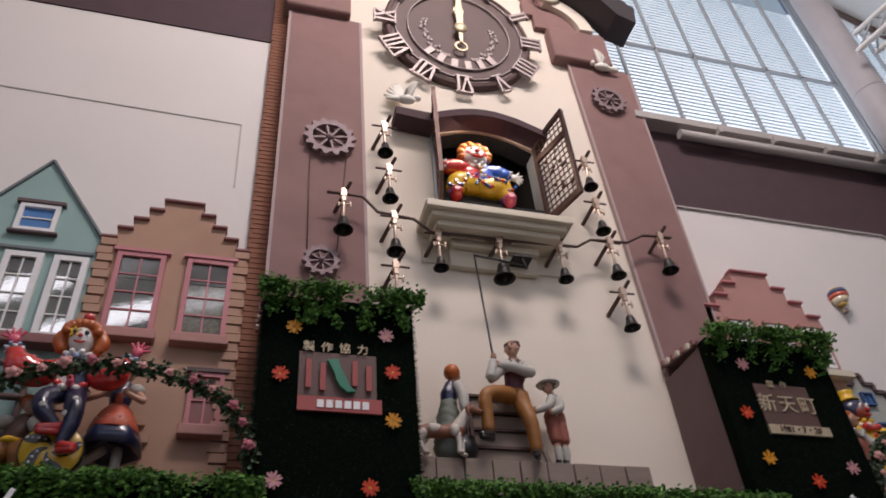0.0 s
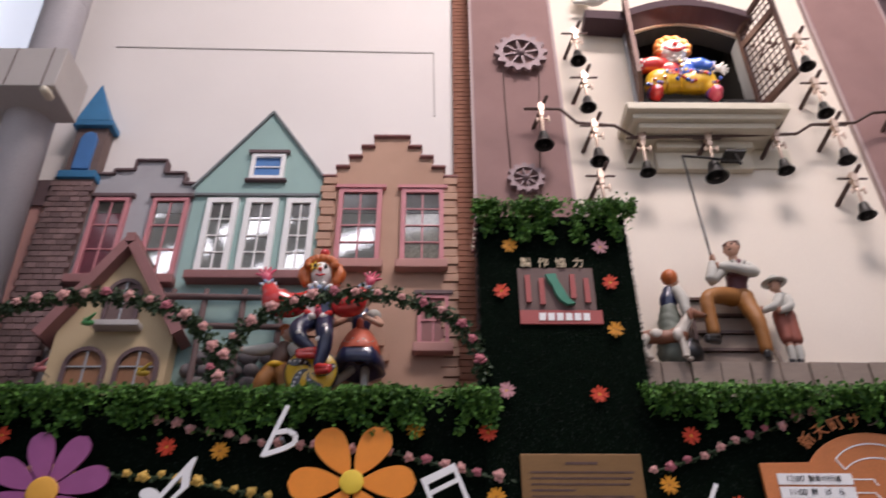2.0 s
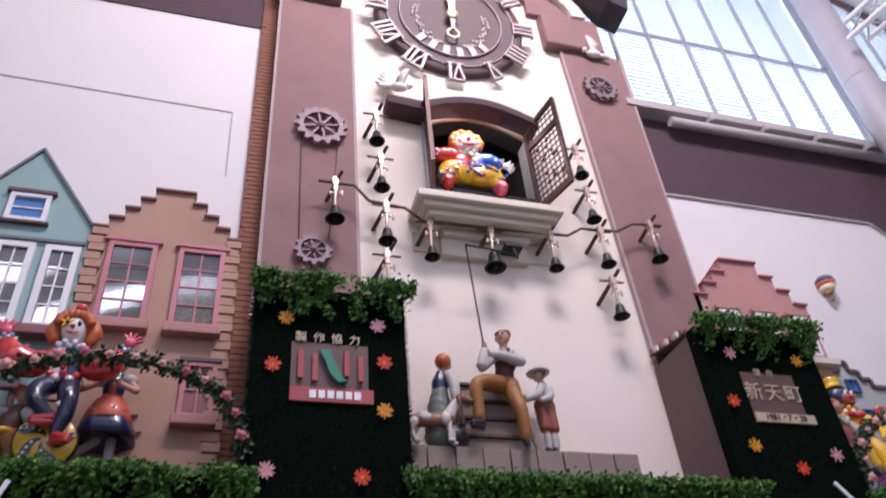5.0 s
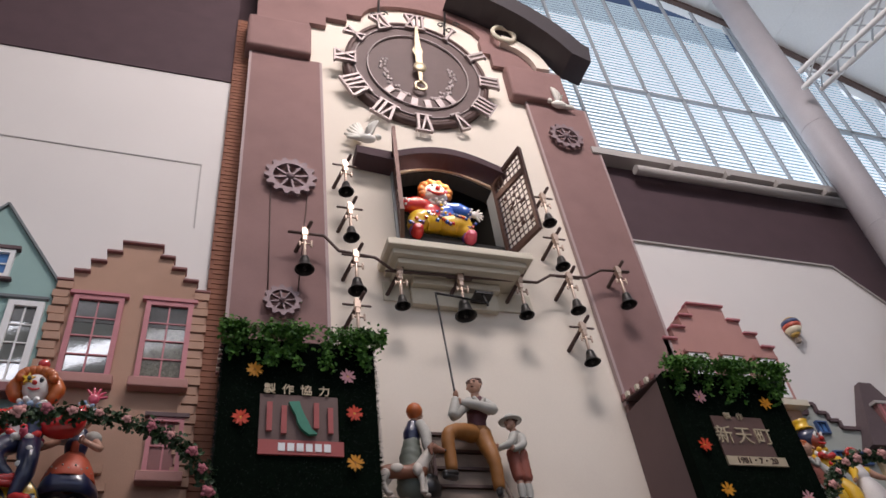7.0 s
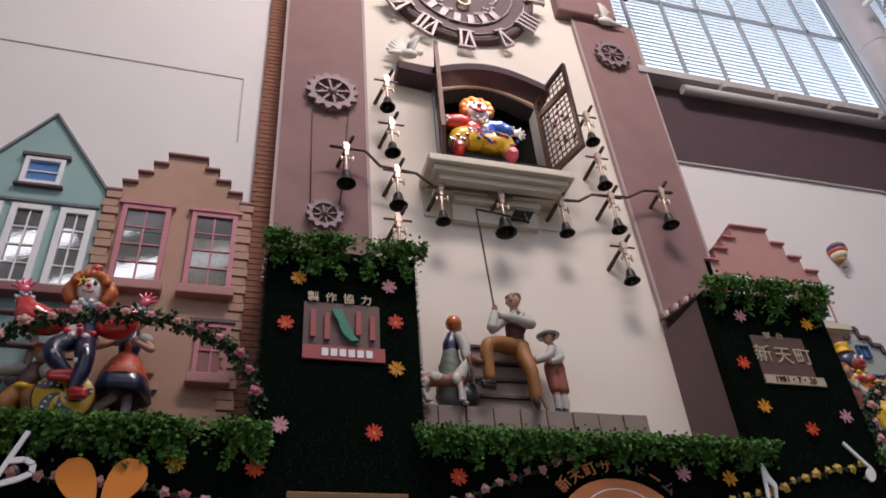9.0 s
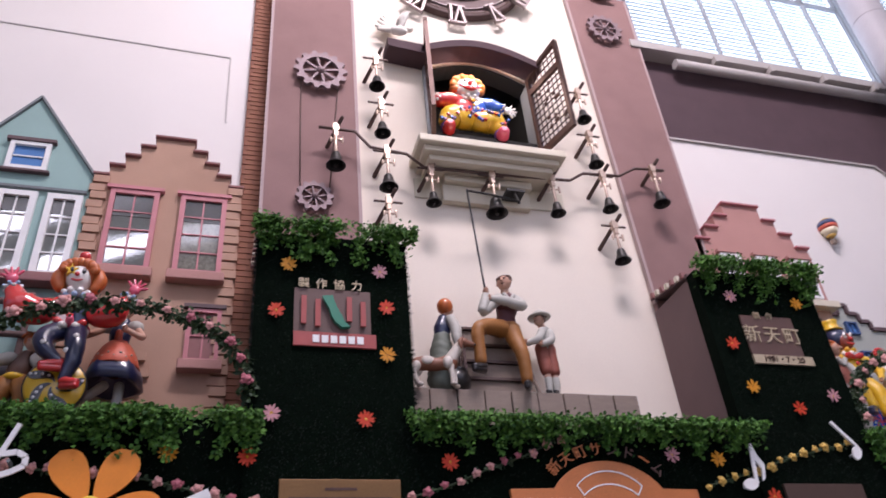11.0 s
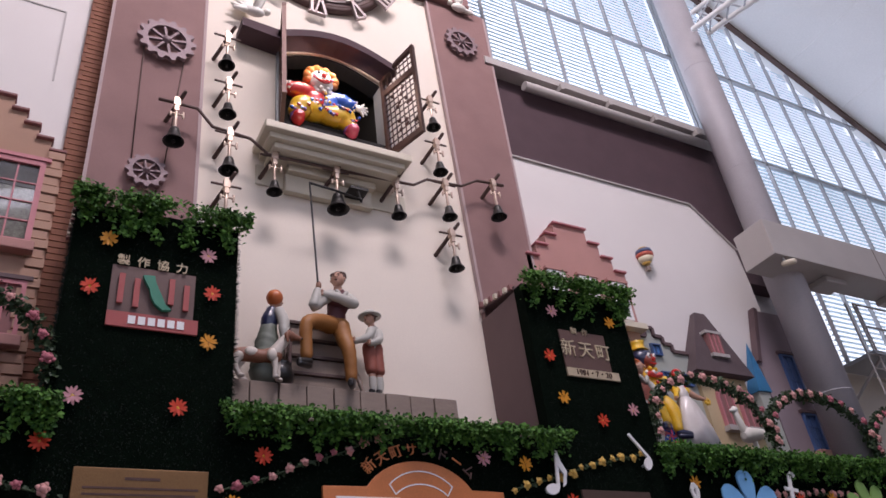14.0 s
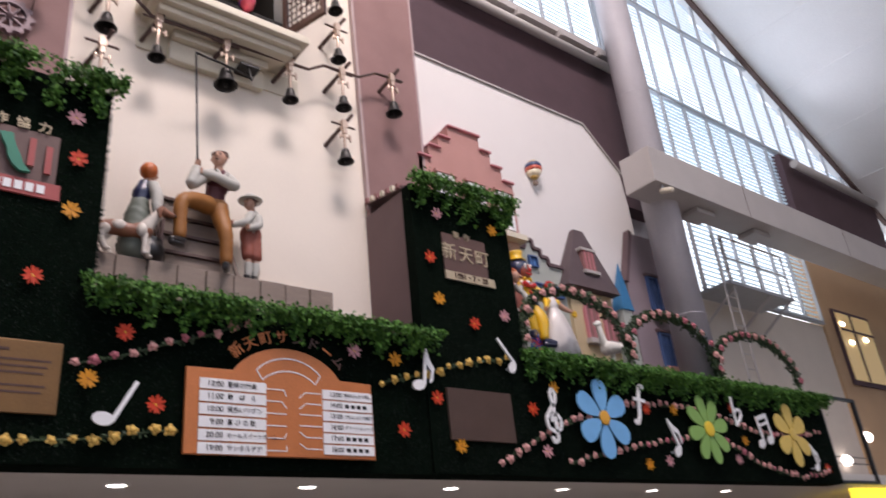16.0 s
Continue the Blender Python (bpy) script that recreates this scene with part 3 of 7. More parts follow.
gear((-1.83, 7.74, 8.84), 0.325, 14, "large mauve-grey toothed gear wheel on the pier")
gear((-1.88, 7.74, 6.88), 0.205, 12, "small mauve-grey toothed gear wheel on the pier")
gear((2.36, 7.74, 10.62), 0.285, 13, "mauve-grey toothed gear wheel below the dove")
for x in (-2.06, -1.60):
    bm = bmesh.new()
    tube(bm, [(x, 7.765, 8.84), (-2.03 if x < -1.8 else -1.72, 7.765, 6.88)], 0.006, 6)
    solid("gear_cable", bm, M_ROD, (0, 0, 0), "thin dark drive cable between the gear wheels", "cable", "gear cables")

# clock
ck = thing("tower_clock", (0.05, 7.75, 11.55), "large dark bronze wall clock with gilt hands", "clock")
ck.rotation_euler = (radians(6), 0, 0)
bm = bmesh.new()
lathe(bm, [(1.15, 0.05), (1.15, -0.09), (1.10, -0.12), (1.06, -0.10), (1.03, -0.10), (0.8, -0.085), (0.02, -0.085)], segs=56, axis="y")
part("dial", bm, M_DIAL, ck)
for r in (1.08, 1.0, 0.80):
    bm = bmesh.new()
    lathe(bm, [(r - 0.012, -0.10), (r - 0.008, -0.122), (r + 0.008, -0.122), (r + 0.012, -0.10), (r - 0.012, -0.10)], segs=56, axis="y", caps=False)
    part("ring", bm, M_BRONZE if r > 1.05 else M_NUM, ck)
NUM = ["XII", "I", "II", "III", "IIII", "V", "VI", "VII", "VIII", "IX", "X", "XI"]
for i, s in enumerate(NUM):
    a = math.radians(90 - 30 * i)
    bm = bmesh.new()
    R0, R1 = 0.99, 1.30
    wch = {"I": 0.085, "V": 0.17, "X": 0.17}
    tot = sum(wch[c] for c in s)
    u = -tot / 2
    def P(uu, rr):
        return (rr * math.cos(a) + uu * math.sin(a), rr * math.sin(a) - uu * math.cos(a))
    for c in s:
        w = wch[c]
        if c == "I":
            strip(bm, [P(u + w / 2, R0), P(u + w / 2, R1)], 0.04, -0.16, -0.10)
        elif c == "V":
            strip(bm, [P(u + 0.01, R1), P(u + w / 2, R0)], 0.04, -0.16, -0.10)
            strip(bm, [P(u + w - 0.01, R1), P(u + w / 2, R0)], 0.028, -0.16, -0.10)
        else:
            strip(bm, [P(u + 0.01, R1), P(u + w - 0.01, R0)], 0.04, -0.16, -0.10)
            strip(bm, [P(u + w - 0.01, R1), P(u + 0.01, R0)], 0.028, -0.16, -0.10)
        u += w
    strip(bm, [P(-tot / 2, R0), P(tot / 2, R0)], 0.025, -0.155, -0.10)
    strip(bm, [P(-tot / 2, R1), P(tot / 2, R1)], 0.025, -0.155, -0.10)
    part("numeral", bm, M_NUM, ck)
bm = bmesh.new()
prism(bm, [(-0.022, -0.30), (0.022, -0.30), (0.05, 0.1), (0.058, 0.3), (0.018, 0.98), (-0.018, 0.98), (-0.058, 0.3), (-0.05, 0.1)], -0.19, -0.17)
lathe(bm, [(0.10, -0.17), (0.10, -0.20), (0.04, -0.21)], (0, 0, 0), 20, 0, "y")
part("minute_hand", bm, M_GOLD, ck, "long pale gilt hand")
bm = bmesh.new()
prism(bm, [(-0.02, -0.30), (0.02, -0.30), (0.03, 0.2), (0.085, 0.42), (0, 0.66), (-0.085, 0.42), (-0.03, 0.2)], -0.165, -0.145)
strip(bm, [(0.09 * math.cos(t), -0.38 + 0.09 * math.sin(t)) for t in np.linspace(0, 2 * math.pi, 13)], 0.03, -0.17, -0.14)
part("hour_hand", bm, M_GOLD, ck, "pale gilt hand with a ring tail")
for k in range(6):
    a = math.radians(-90 + (k - 2.5) * 17)
    bm = bmesh.new()
    strip(bm, [(0.62 * math.cos(a), 0.62 * math.sin(a)), (0.78 * math.cos(a), 0.78 * math.sin(a))], 0.10, -0.11, -0.085)
    part("maker_plate", bm, M_NUM, ck, "raised pewter name bar")
for sgn in (-1, 1):
    bm = bmesh.new()
    rng = random.Random(5)
    for k in range(26):
        a = math.radians(-90 + sgn * (18 + 3.6 * k))
        rr = 0.56 + rng.uniform(-0.05, 0.05)
        ball(bm, (rr * math.cos(a), -0.09, rr * math.sin(a)), 0.032, (1, 0.5, 1.3), 0, 6, 4)
    part("laurel_spray", bm, M_NUM, ck, "raised laurel relief")

# doves
for x, zz, s in ((-0.83, 9.80, 1), (2.42, 11.42, -1)):
    bm = bmesh.new()
    ball(bm, (0, 0, 0), 0.10, (1.6, 0.8, 0.8), 0)
    ball(bm, (-0.19 * -s, 0, 0.07), 0.055, (1.1, 1, 1), 0)
    limb(bm, (0.13 * -s, 0, -0.02), (0.30 * -s, 0.0, -0.03), 0.05, 0.03)
    for k in range(6):
        limb(bm, (-s * (0.02 + 0.012 * k), 0.03, 0.04), (-s * (0.10 + 0.045 * k), 0.05, 0.40 - 0.012 * k * k), 0.045, 0.026, 0, 7)
        limb(bm, (s * (0.05 - 0.012 * k), -0.03, 0.04), (s * (0.16 - 0.035 * k), -0.14, 0.30 - 0.008 * k * k), 0.04, 0.02, 0, 7)
    dv = solid("dove_ornament", bm, paint("dove_grey_white", (0.82, 0.79, 0.72), 0.6, 0), (x, 7.70, zz), "pale grey flying dove ornament on the tower", "bird ornament", "dove ornaments")
    dv.scale = (0.85, 0.85, 0.85)

# iron scroll over the clock
bm = bmesh.new()
for k, (cx, r0) in enumerate(((0.75, 0.10), (0.60, 0.08), (0.88, 0.07), (-0.55, 0.10), (-0.4, 0.08))):
    pts = [(cx + (r0 * (1 - t / 9)) * math.cos(t), 7.68, 12.95 + 0.13 * (k % 3) + r0 * (1 - t / 9) * math.sin(t)) for t in np.linspace(0, 7, 14)]
    tube(bm, pts, 0.012, 5)
tube(bm, [(0.62, 7.68, 12.75), (0.72, 7.68, 13.5)], 0.02, 6)
tube(bm, [(-0.5, 7.68, 12.85), (-0.45, 7.68, 13.5)], 0.02, 6)
solid("iron_scrollwork", bm, M_IRON, (0, 0, 0), "dark wrought-iron scrollwork above the clock", "scrollwork")
bm = bmesh.new()
for t0, t1 in zip(np.linspace(0, 2 * math.pi, 21), np.linspace(0, 2 * math.pi, 21)[1:]):
    limb(bm, (1.72 + 0.2 * math.cos(t0), 7.62, 13.1 + 0.2 * math.sin(t0)), (1.72 + 0.2 * math.cos(t1), 7.62, 13.1 + 0.2 * math.sin(t1)), 0.04, 0.04, 0, 8)
solid("ring_ornament", bm, M_LEDGE, (0, 0, 0), "pale ring ornament under the eave", "ring ornament")

# doll window: hood, frame, doors, balcony
hood = thing("window_hood", (0.26, CENTRE, 9.4), "dark brown arched hood over the doll window", "window hood")
ha = [(WX0 - 0.06 + (WX1 - WX0 + 0.12) * k / 14, WZS + 0.0 + 0.25 * math.sin(math.pi * k / 14)) for k in range(15)]
bm = bmesh.new()
prism(bm, ha + [(x, zz + 0.12) for x, zz in ha[::-1]], 7.56, CENTRE - 0.002)
wpart("arch", bm, M_DARKBR, hood)
bm = bmesh.new()
prism(bm, [(-1.01, 9.32), (-0.50, 9.27), (-0.50, 9.43), (-1.01, 9.46)], 7.56, CENTRE - 0.002)
wpart("side_bracket", bm, M_DARKBR, hood)
hb = [(WX0 + (WX1 - WX0) * k / 14, WZS - 0.02 + 0.25 * math.sin(math.pi * k / 14)) for k in range(15)]
bm = bmesh.new()
prism(bm, hb + [(x, zz + 0.03) for x, zz in hb[::-1]], 7.852, 7.872)
wpart("gilt_edge", bm, M_BRASS, hood)
for x in (WX0, WX1 - 0.05):
    wbox("jamb", M_MULL, hood, x, x + 0.05, 7.80, 8.1, WZ0, WZS)


def lattice_door(hx, ang, lab):
    d = thing("lattice_door", (hx, CENTRE - 0.03, WZ0 - 0.03), lab, "lattice door", "doll window doors")
    W, Hh = 0.66, 1.50
    for n, b in (("stile", (0, 0.05, 0, Hh * 0.9)), ("stile", (W - 0.05, W, 0, Hh)), ("rail", (0.05, W - 0.05, 0, 0.09))):
        pbox(n, M_BRONZE, d, b[0], b[1], -0.025, 0.025, b[2], b[3])
    bm = bmesh.new()
    strip(bm, [(0.0, Hh * 0.88), (W * 0.5, Hh * 0.97), (W, Hh)], 0.06, -0.025, 0.025)
    part("top_rail", bm, M_BRONZE, d)
    pbox("middle_rail", M_BRONZE, d, 0.05, W - 0.05, -0.02, 0.02, Hh * 0.70, Hh * 0.76)
    for k in range(1, 7):
        pbox("lattice_bar", M_BRONZE, d, 0.05 + 0.56 * k / 7 - 0.004, 0.05 + 0.56 * k / 7 + 0.004, -0.008, 0.008, 0.09, Hh * 0.95)
    for k in range(1, 14):
        pbox("lattice_bar", M_BRONZE, d, 0.05, W - 0.05, -0.008, 0.008, 0.09 + 1.36 * k / 14 - 0.003, 0.09 + 1.36 * k / 14 + 0.003)
    bm = bmesh.new()
    rng = random.Random(3)
    for k in range(14):
        ball(bm, (0.2 + rng.random() * 0.32, -0.015, 0.25 + rng.random() * 0.8), 0.035, (1, 0.4, 1), 0, 7, 5)
    part("scroll_relief", bm, M_BRONZE, d)
    d.rotation_euler = (0, 0, radians(ang))
    return d


lattice_door(WX0 + 0.06, -105, "dark bronze lattice door swung open")
lattice_door(WX1 - 0.06, -73, "dark bronze lattice door with star tracery, swung open")

bal = thing("doll_balcony", (0.10, CENTRE, 7.3), "pale stepped moulded balcony under the doll window", "balcony")
for nm, a, b, y0, z0, z1 in (("top_slab", -0.77, 1.02, 7.33, 7.55, 7.65), ("cornice", -0.70, 0.95, 7.40, 7.475, 7.55), ("cornice", -0.63, 0.88, 7.47, 7.40, 7.475), ("bracket", -0.40, 0.68, 7.68, 7.30, 7.40), ("apron", -0.41, 0.66, 7.76, 7.06, 7.30), ("wall_panel", -0.73, 1.14, 7.825, 7.12, 7.40)):
    bevel(wbox(nm, M_LEDGE, bal, a, b, y0, CENTRE - 0.002, z0, z1), 0.012)


# bells
def bell(x, zc, yc, drop, r, lab, arm=(0.0, 0.0)):
    r *= 0.84
    b = thing("hanging_bell", (x, yc, zc), lab, "bell", "carillon bells")
    bm = bmesh.new()
    limb(bm, (-0.15, 0, 0.0), (0.15, 0, 0.0), 0.013, 0.013, 0, 8)
    limb(bm, (0.06, -0.10, 0.10), (-0.10, CENTRE - yc, -0.17), 0.022, 0.026, 0, 8)
    part("bracket", bm, M_ROD, b)
    bm = bmesh.new()
    quadbox(bm, -0.034, 0.034, -0.05, 0.02, -0.055, 0.055)
    quadbox(bm, -0.022, 0.022, -0.045, 0.01, -0.13, -0.055)
    limb(bm, (-0.055, -0.02, -0.17), (0.07, -0.02, -0.17), 0.012, 0.012, 0, 8)
    limb(bm, (0.075, -0.02, -0.135), (0.075, -0.02, -0.205), 0.014, 0.014, 0, 8)
    limb(bm, (-0.055, -0.02, -0.15), (-0.055, -0.02, -0.20), 0.012, 0.012, 0, 8)
    limb(bm, (0, -0.02, -0.12), (0, -0.02, -drop + r * 1.3), 0.017, 0.02, 0, 8)
    part("brass_hanger", bm, M_BRASS, b, "polished brass hanger")
    bm = bmesh.new()
    prof = [(0.02, 1.72), (0.30, 1.70), (0.42, 1.62), (0.50, 1.35), (0.58, 0.95), (0.69, 0.55), (0.84, 0.22), (1.0, 0.06), (1.0, 0.0), (0.92, 0.02), (0.74, 0.3), (0.5, 1.2), (0.1, 1.5)]
    lathe(bm, [(p * r, -drop - r * 0.35 + h * r) for p, h in prof], (0, -0.02, 0), 20)
    part("bell_cup", bm, M_IRON, b, "dark iron bell cup")
    bm = bmesh.new()
    ball(bm, (0, -0.02, -drop - r * 0.3), r * 0.2, u=8, v=6)
    part("clapper", bm, M_IRON, b)
    return b


YB = 7.6
for x, zc, drop, r in ((-1.67, 7.79, 0.52, 0.13), (-1.09, 7.54, 0.50, 0.125), (-0.59, 7.36, 0.48, 0.105), (0.14, 7.36, 0.52, 0.15), (0.90, 7.42, 0.50, 0.11), (1.60, 7.57, 0.50, 0.115), (2.34, 7.77, 0.52, 0.125)):
    bell(x, zc, YB, drop, r, "dark iron bell on the long crooked rod")
for x, zc in ((-1.17, 9.06), (-1.13, 8.30), (-1.10, 6.82), (1.55, 8.99), (1.56, 8.23), (1.59, 6.80)):
    bell(x, zc, YB, 0.47, 0.115, "dark iron bell on its own wall bracket")
bm = bmesh.new()
tube(bm, [(x, YB - 0.005, zz) for x, zz in ((-1.86, 7.79), (-1.45, 7.79), (-1.28, 7.58), (-0.86, 7.54), (-0.66, 7.37), (0.12, 7.385), (1.15, 7.43), (1.35, 7.57), (1.85, 7.6), (2.1, 7.76), (2.52, 7.79))], 0.018, 8)
solid("bell_rod", bm, M_ROD, (0, 0, 0), "long crooked brown rod linking the bells", "rod")
# pull rope and crank
bm = bmesh.new()
tube(bm, [(-0.25, 7.42, 6.95), (0.05, 7.47, 6.97), (0.40, 7.52, 6.96)], 0.013, 8)
limb(bm, (0.40, 7.52, 6.94), (0.40, 7.60, 7.14), 0.018, 0.018)
quadbox(bm, 0.30, 0.52, 7.56, 7.775, 7.14, 7.175)
solid("bell_crank", bm, M_IRON, (0, 0, 0), "dark iron crank arm under the balcony", "crank")
bm = bmesh.new()
tube(bm, [(-0.25, 7.42, 6.96), (-0.18, 7.44, 5.66), (-0.16, 7.44, 5.56)], 0.011, 8)
solid("bell_rope", bm, M_IRON, (0, 0, 0), "dark rope pulled by the bell ringer statue", "rope")

# ---- sign towers ----
for nm, a, b, lab in (("sign_tower_left", -2.46, -1.12, "turf-covered sign tower with hanging ivy on top"), ("sign_tower_right", 1.99, 3.38, "turf-fronted sign tower with brown boarded flank")):
    t = thing(nm.rsplit("_", 1)[0], ((a + b) / 2, 7.4, 4.0), lab, "sign tower", "sign towers")
    wbox("turf_front", M_TURF, t, a, b, FRONT - 0.03, 7.12, 2.735, 5.82)
    wbox("flank", M_SIDEBR, t, a + 0.01, a + 0.06, 7.12, CENTRE - 0.003, 4.06, 5.80)
    wbox("flank", M_SIDEBR, t, b - 0.06, b - 0.01, 7.12, CENTRE - 0.003, 4.06, 5.80)
    bm = bmesh.new()
    v = [(a, 7.1, 5.82), (b, 7.1, 5.82), (b, 7.84, 5.95), (a, 7.84, 5.95)]
    lo = [bm.verts.new(p) for p in v]
    hi = [bm.verts.new((p[0], p[1], p[2] + 0.04)) for p in v]
    bm.faces.new(lo[::-1]), bm.faces.new(hi)
    for k in range(4):
        bm.faces.new((lo[k], lo[(k + 1) % 4], hi[(k + 1) % 4], hi[k]))
    wpart("lid", bm, M_SIDEBR, t)
    for k in range(7):
        y = 7.14 + 0.1 * k
        wbox("batten", M_LEDGE if k % 2 else M_REDTRIM, t, a - 0.03, a + 0.03, y, y + 0.05, 5.84 + 0.018 * k, 5.90 + 0.018 * k)

# sign on the left tower
sg = thing("sponsor_sign", (-1.79, 6.96, 5.0), "brown plate with red bars and green wave logo", "sign")
wbox("backplate", M_SIGNBR, sg, -2.13, -1.47, 6.955, 6.968, 4.82, 5.25)
wbox("red_strip", M_SIGNRED, sg, -2.13, -1.43, 6.945, 6.966, 4.69, 4.82)
for x, z0, z1 in ((-2.05, 4.89, 5.16), (-1.93, 4.87, 5.13), (-1.66, 4.93, 5.17), (-1.54, 4.89, 5.13)):
    bm = bmesh.new()
    strip(bm, [(x, z0), (x, z1)], 0.045, 6.925, 6.945)
    wpart("logo_bar", bm, M_SIGNRED, sg)
bm = bmesh.new()
wave = [(-1.86, 5.16), (-1.835, 5.10), (-1.80, 5.04), (-1.785, 4.97), (-1.75, 4.91), (-1.69, 4.86)]
prism(bm, [(x - 0.035, z) for x, z in wave] + [(x + 0.035 + 0.01 * (k % 3), z + 0.01) for k, (x, z) in enumerate(wave[::-1])], 6.91, 6.945)
wpart("logo_wave", bm, M_SIGNGRN, sg, "green wave shape")
for k in range(6):
    wbox("name_bar", M_WP, sg, -1.97 + 0.075 * k, -1.915 + 0.075 * k, 6.938, 6.95, 4.72, 4.79)
tg = thing("title_lettering", (-1.81, 6.95, 5.29), "pale raised characters on the turf", "lettering")
for k, c in enumerate("製作協力"):
    words(c, 0.105, (-0.245 + 0.155 * k, -0.01, 0.0), M_GOLD, tg, "character")
# sign on the right tower
s2 = thing("arcade_sign", (2.70, 6.96, 5.05), "brown plate with gilt arcade name and date", "sign")
wbox("backplate", M_SIGNBR, s2, 2.36, 2.98, 6.955, 6.968, 4.84, 5.30)
for k, c in enumerate("新天町"):
    words(c, 0.21, (-0.26 + 0.235 * k, -0.012, 0.02), M_GOLD, s2, "character")
for k, c in enumerate("製作"):
    words(c, 0.085, (-0.14 + 0.15 * k, -0.012, 0.245), M_GOLD, s2, "character")
wbox("date_plate", M_GOLD, s2, 2.36, 3.06, 6.945, 6.966, 4.755, 4.85)
words("1981・7・20", 0.088, (0.01, -0.018, -0.247), M_BRONZE, s2, "date")

# plaques on the fascia
for x0, x1, z0, z1, m, lab in ((-2.20, -1.28, 3.06, 3.57, M_BRPLAQ, "engraved brass plaque with a block of small text"), (2.21, 3.06, 3.05, 3.56, M_DKPLAQ, "dark bronze plaque with worn text")):
    p = thing("plaque", ((x0 + x1) / 2, 6.99, z0), lab, "plaque", "plaques")
    bevel(wbox("plate", m, p, x0, x1, 6.94, 6.969, z0, z1), 0.006)
    if m is M_BRPLAQ:
        wbox("text_bar", M_BRONZE, p, (x0 + x1) / 2 - 0.12, (x0 + x1) / 2 + 0.12, 6.937, 6.9395, z1 - 0.085, z1 - 0.065)
        for k in range(7):
            wbox("text_bar", M_BRONZE, p, x0 + 0.07, x1 - 0.07 - (0.45 if k in (3, 6) else 0.02 * (k % 3)), 6.937, 6.9395, z1 - 0.15 - 0.045 * k, z1 - 0.136 - 0.045 * k)


# ---- toy houses ----
def house_window(h, x0, x1, z0, z1, yf, fm, pm, cols, rows, fw=0.05, sill=None, head=None, blind=0.0, sh=0.10, sd=0.12):
    w = bmesh.new()
    for b in ((x0, x0 + fw, z0, z1), (x1 - fw, x1, z0, z1), (x0 + fw, x1 - fw, z0, z0 + fw), (x0 + fw, x1 - fw, z1 - fw, z1)):
        quadbox(w, b[0], b[1], yf - 0.045, yf, b[2], b[3])
    win = wpart("window", w, fm, h)
    b = bmesh.new()
    quadbox(b, x0 + fw, x1 - fw, yf - 0.012, yf - 0.004, z0 + fw, z1 - fw)
    p = part("pane", b, pm, win)
    p.matrix_parent_inverse = Matrix.Identity(4)
    for k in range(1, cols):
        x = x0 + fw + (x1 - x0 - 2 * fw) * k / cols
        b = bmesh.new()
        quadbox(b, x - 0.008, x + 0.008, yf - 0.028, yf - 0.012, z0 + fw, z1 - fw)
        part("glazing_bar", b, fm, win)
    for k in range(1, rows):
        z = z0 + fw + (z1 - z0 - 2 * fw) * k / rows
        b = bmesh.new()
        quadbox(b, x0 + fw, x1 - fw, yf - 0.026, yf - 0.013, z - 0.007, z + 0.007)
        part("glazing_bar", b, fm, win)
    if blind:
        b = bmesh.new()
        quadbox(b, x0 + fw, x1 - fw, yf - 0.0165, yf - 0.0125, z1 - fw - (z1 - z0) * blind, z1 - fw)
        part("blind", b, M_BLIND, win, "dark blind behind the glass")
    if sill:
        b = bmesh.new()
        quadbox(b, x0 - 0.04, x1 + 0.04, yf - sd, yf - 0.002, z0 - sh, z0)
        bevel(part("sill", b, sill, win), 0.01)
    if head:
        b = bmesh.new()
        quadbox(b, x0 - 0.04, x1 + 0.04, yf - 0.06, yf - 0.002, z1 + 0.005, z1 + 0.045)
        part("lintel", b, head, win)
    return win


def toy_house(name, outline, m, trim, edge, lab, yf=HOUSE, yb=SIDE - 0.004, tw=0.042):
    xs = [p[0] for p in outline]
    h = thing(name, ((min(xs) + max(xs)) / 2, yf, 4.06), lab, "toy house", "toy houses")
    bm = bmesh.new()
    prism(bm, outline, yf, yb)
    wpart("wall", bm, m, h)
    for a, b in zip(edge, edge[1:]):
        bm = bmesh.new()
        strip(bm, [a, b], tw, yf - 0.035, yf + 0.08)
        wpart("coping", bm, trim, h)
    return h


def stepped(x0, x1, z0, steps):
    """Points of a stepped gable between x0 and x1: rise by rise to the middle and down again."""
    n = len(steps)
    half = (x1 - x0) / (2 * n + 1)
    up = []
    for k, z in enumerate(steps + []):
        up += [(x0 + half * k, z), (x0 + half * (k + 1), z)]
    pts = up[:-1] + [(x1 - half * n + 0, steps[-1])]
    down = []
    for k, z in enumerate(steps[::-1]):
        down += [(x1 - half * (n - k), z), (x1 - half * (n - k - 1), z)]
    return up + down[1:]


def coped(pts, h, m, yf):
    """A small coping block on each step."""
    for (ax, az), (bx, bz) in zip(pts, pts[1:]):
        if abs(az - bz) < 1e-6 and bx > ax:
            bm = bmesh.new()
            quadbox(bm, ax - 0.012, bx + 0.014, yf - 0.045, yf + 0.09, az - 0.02, az + 0.01)
            bevel(wpart("coping", bm, m, h), 0.008)


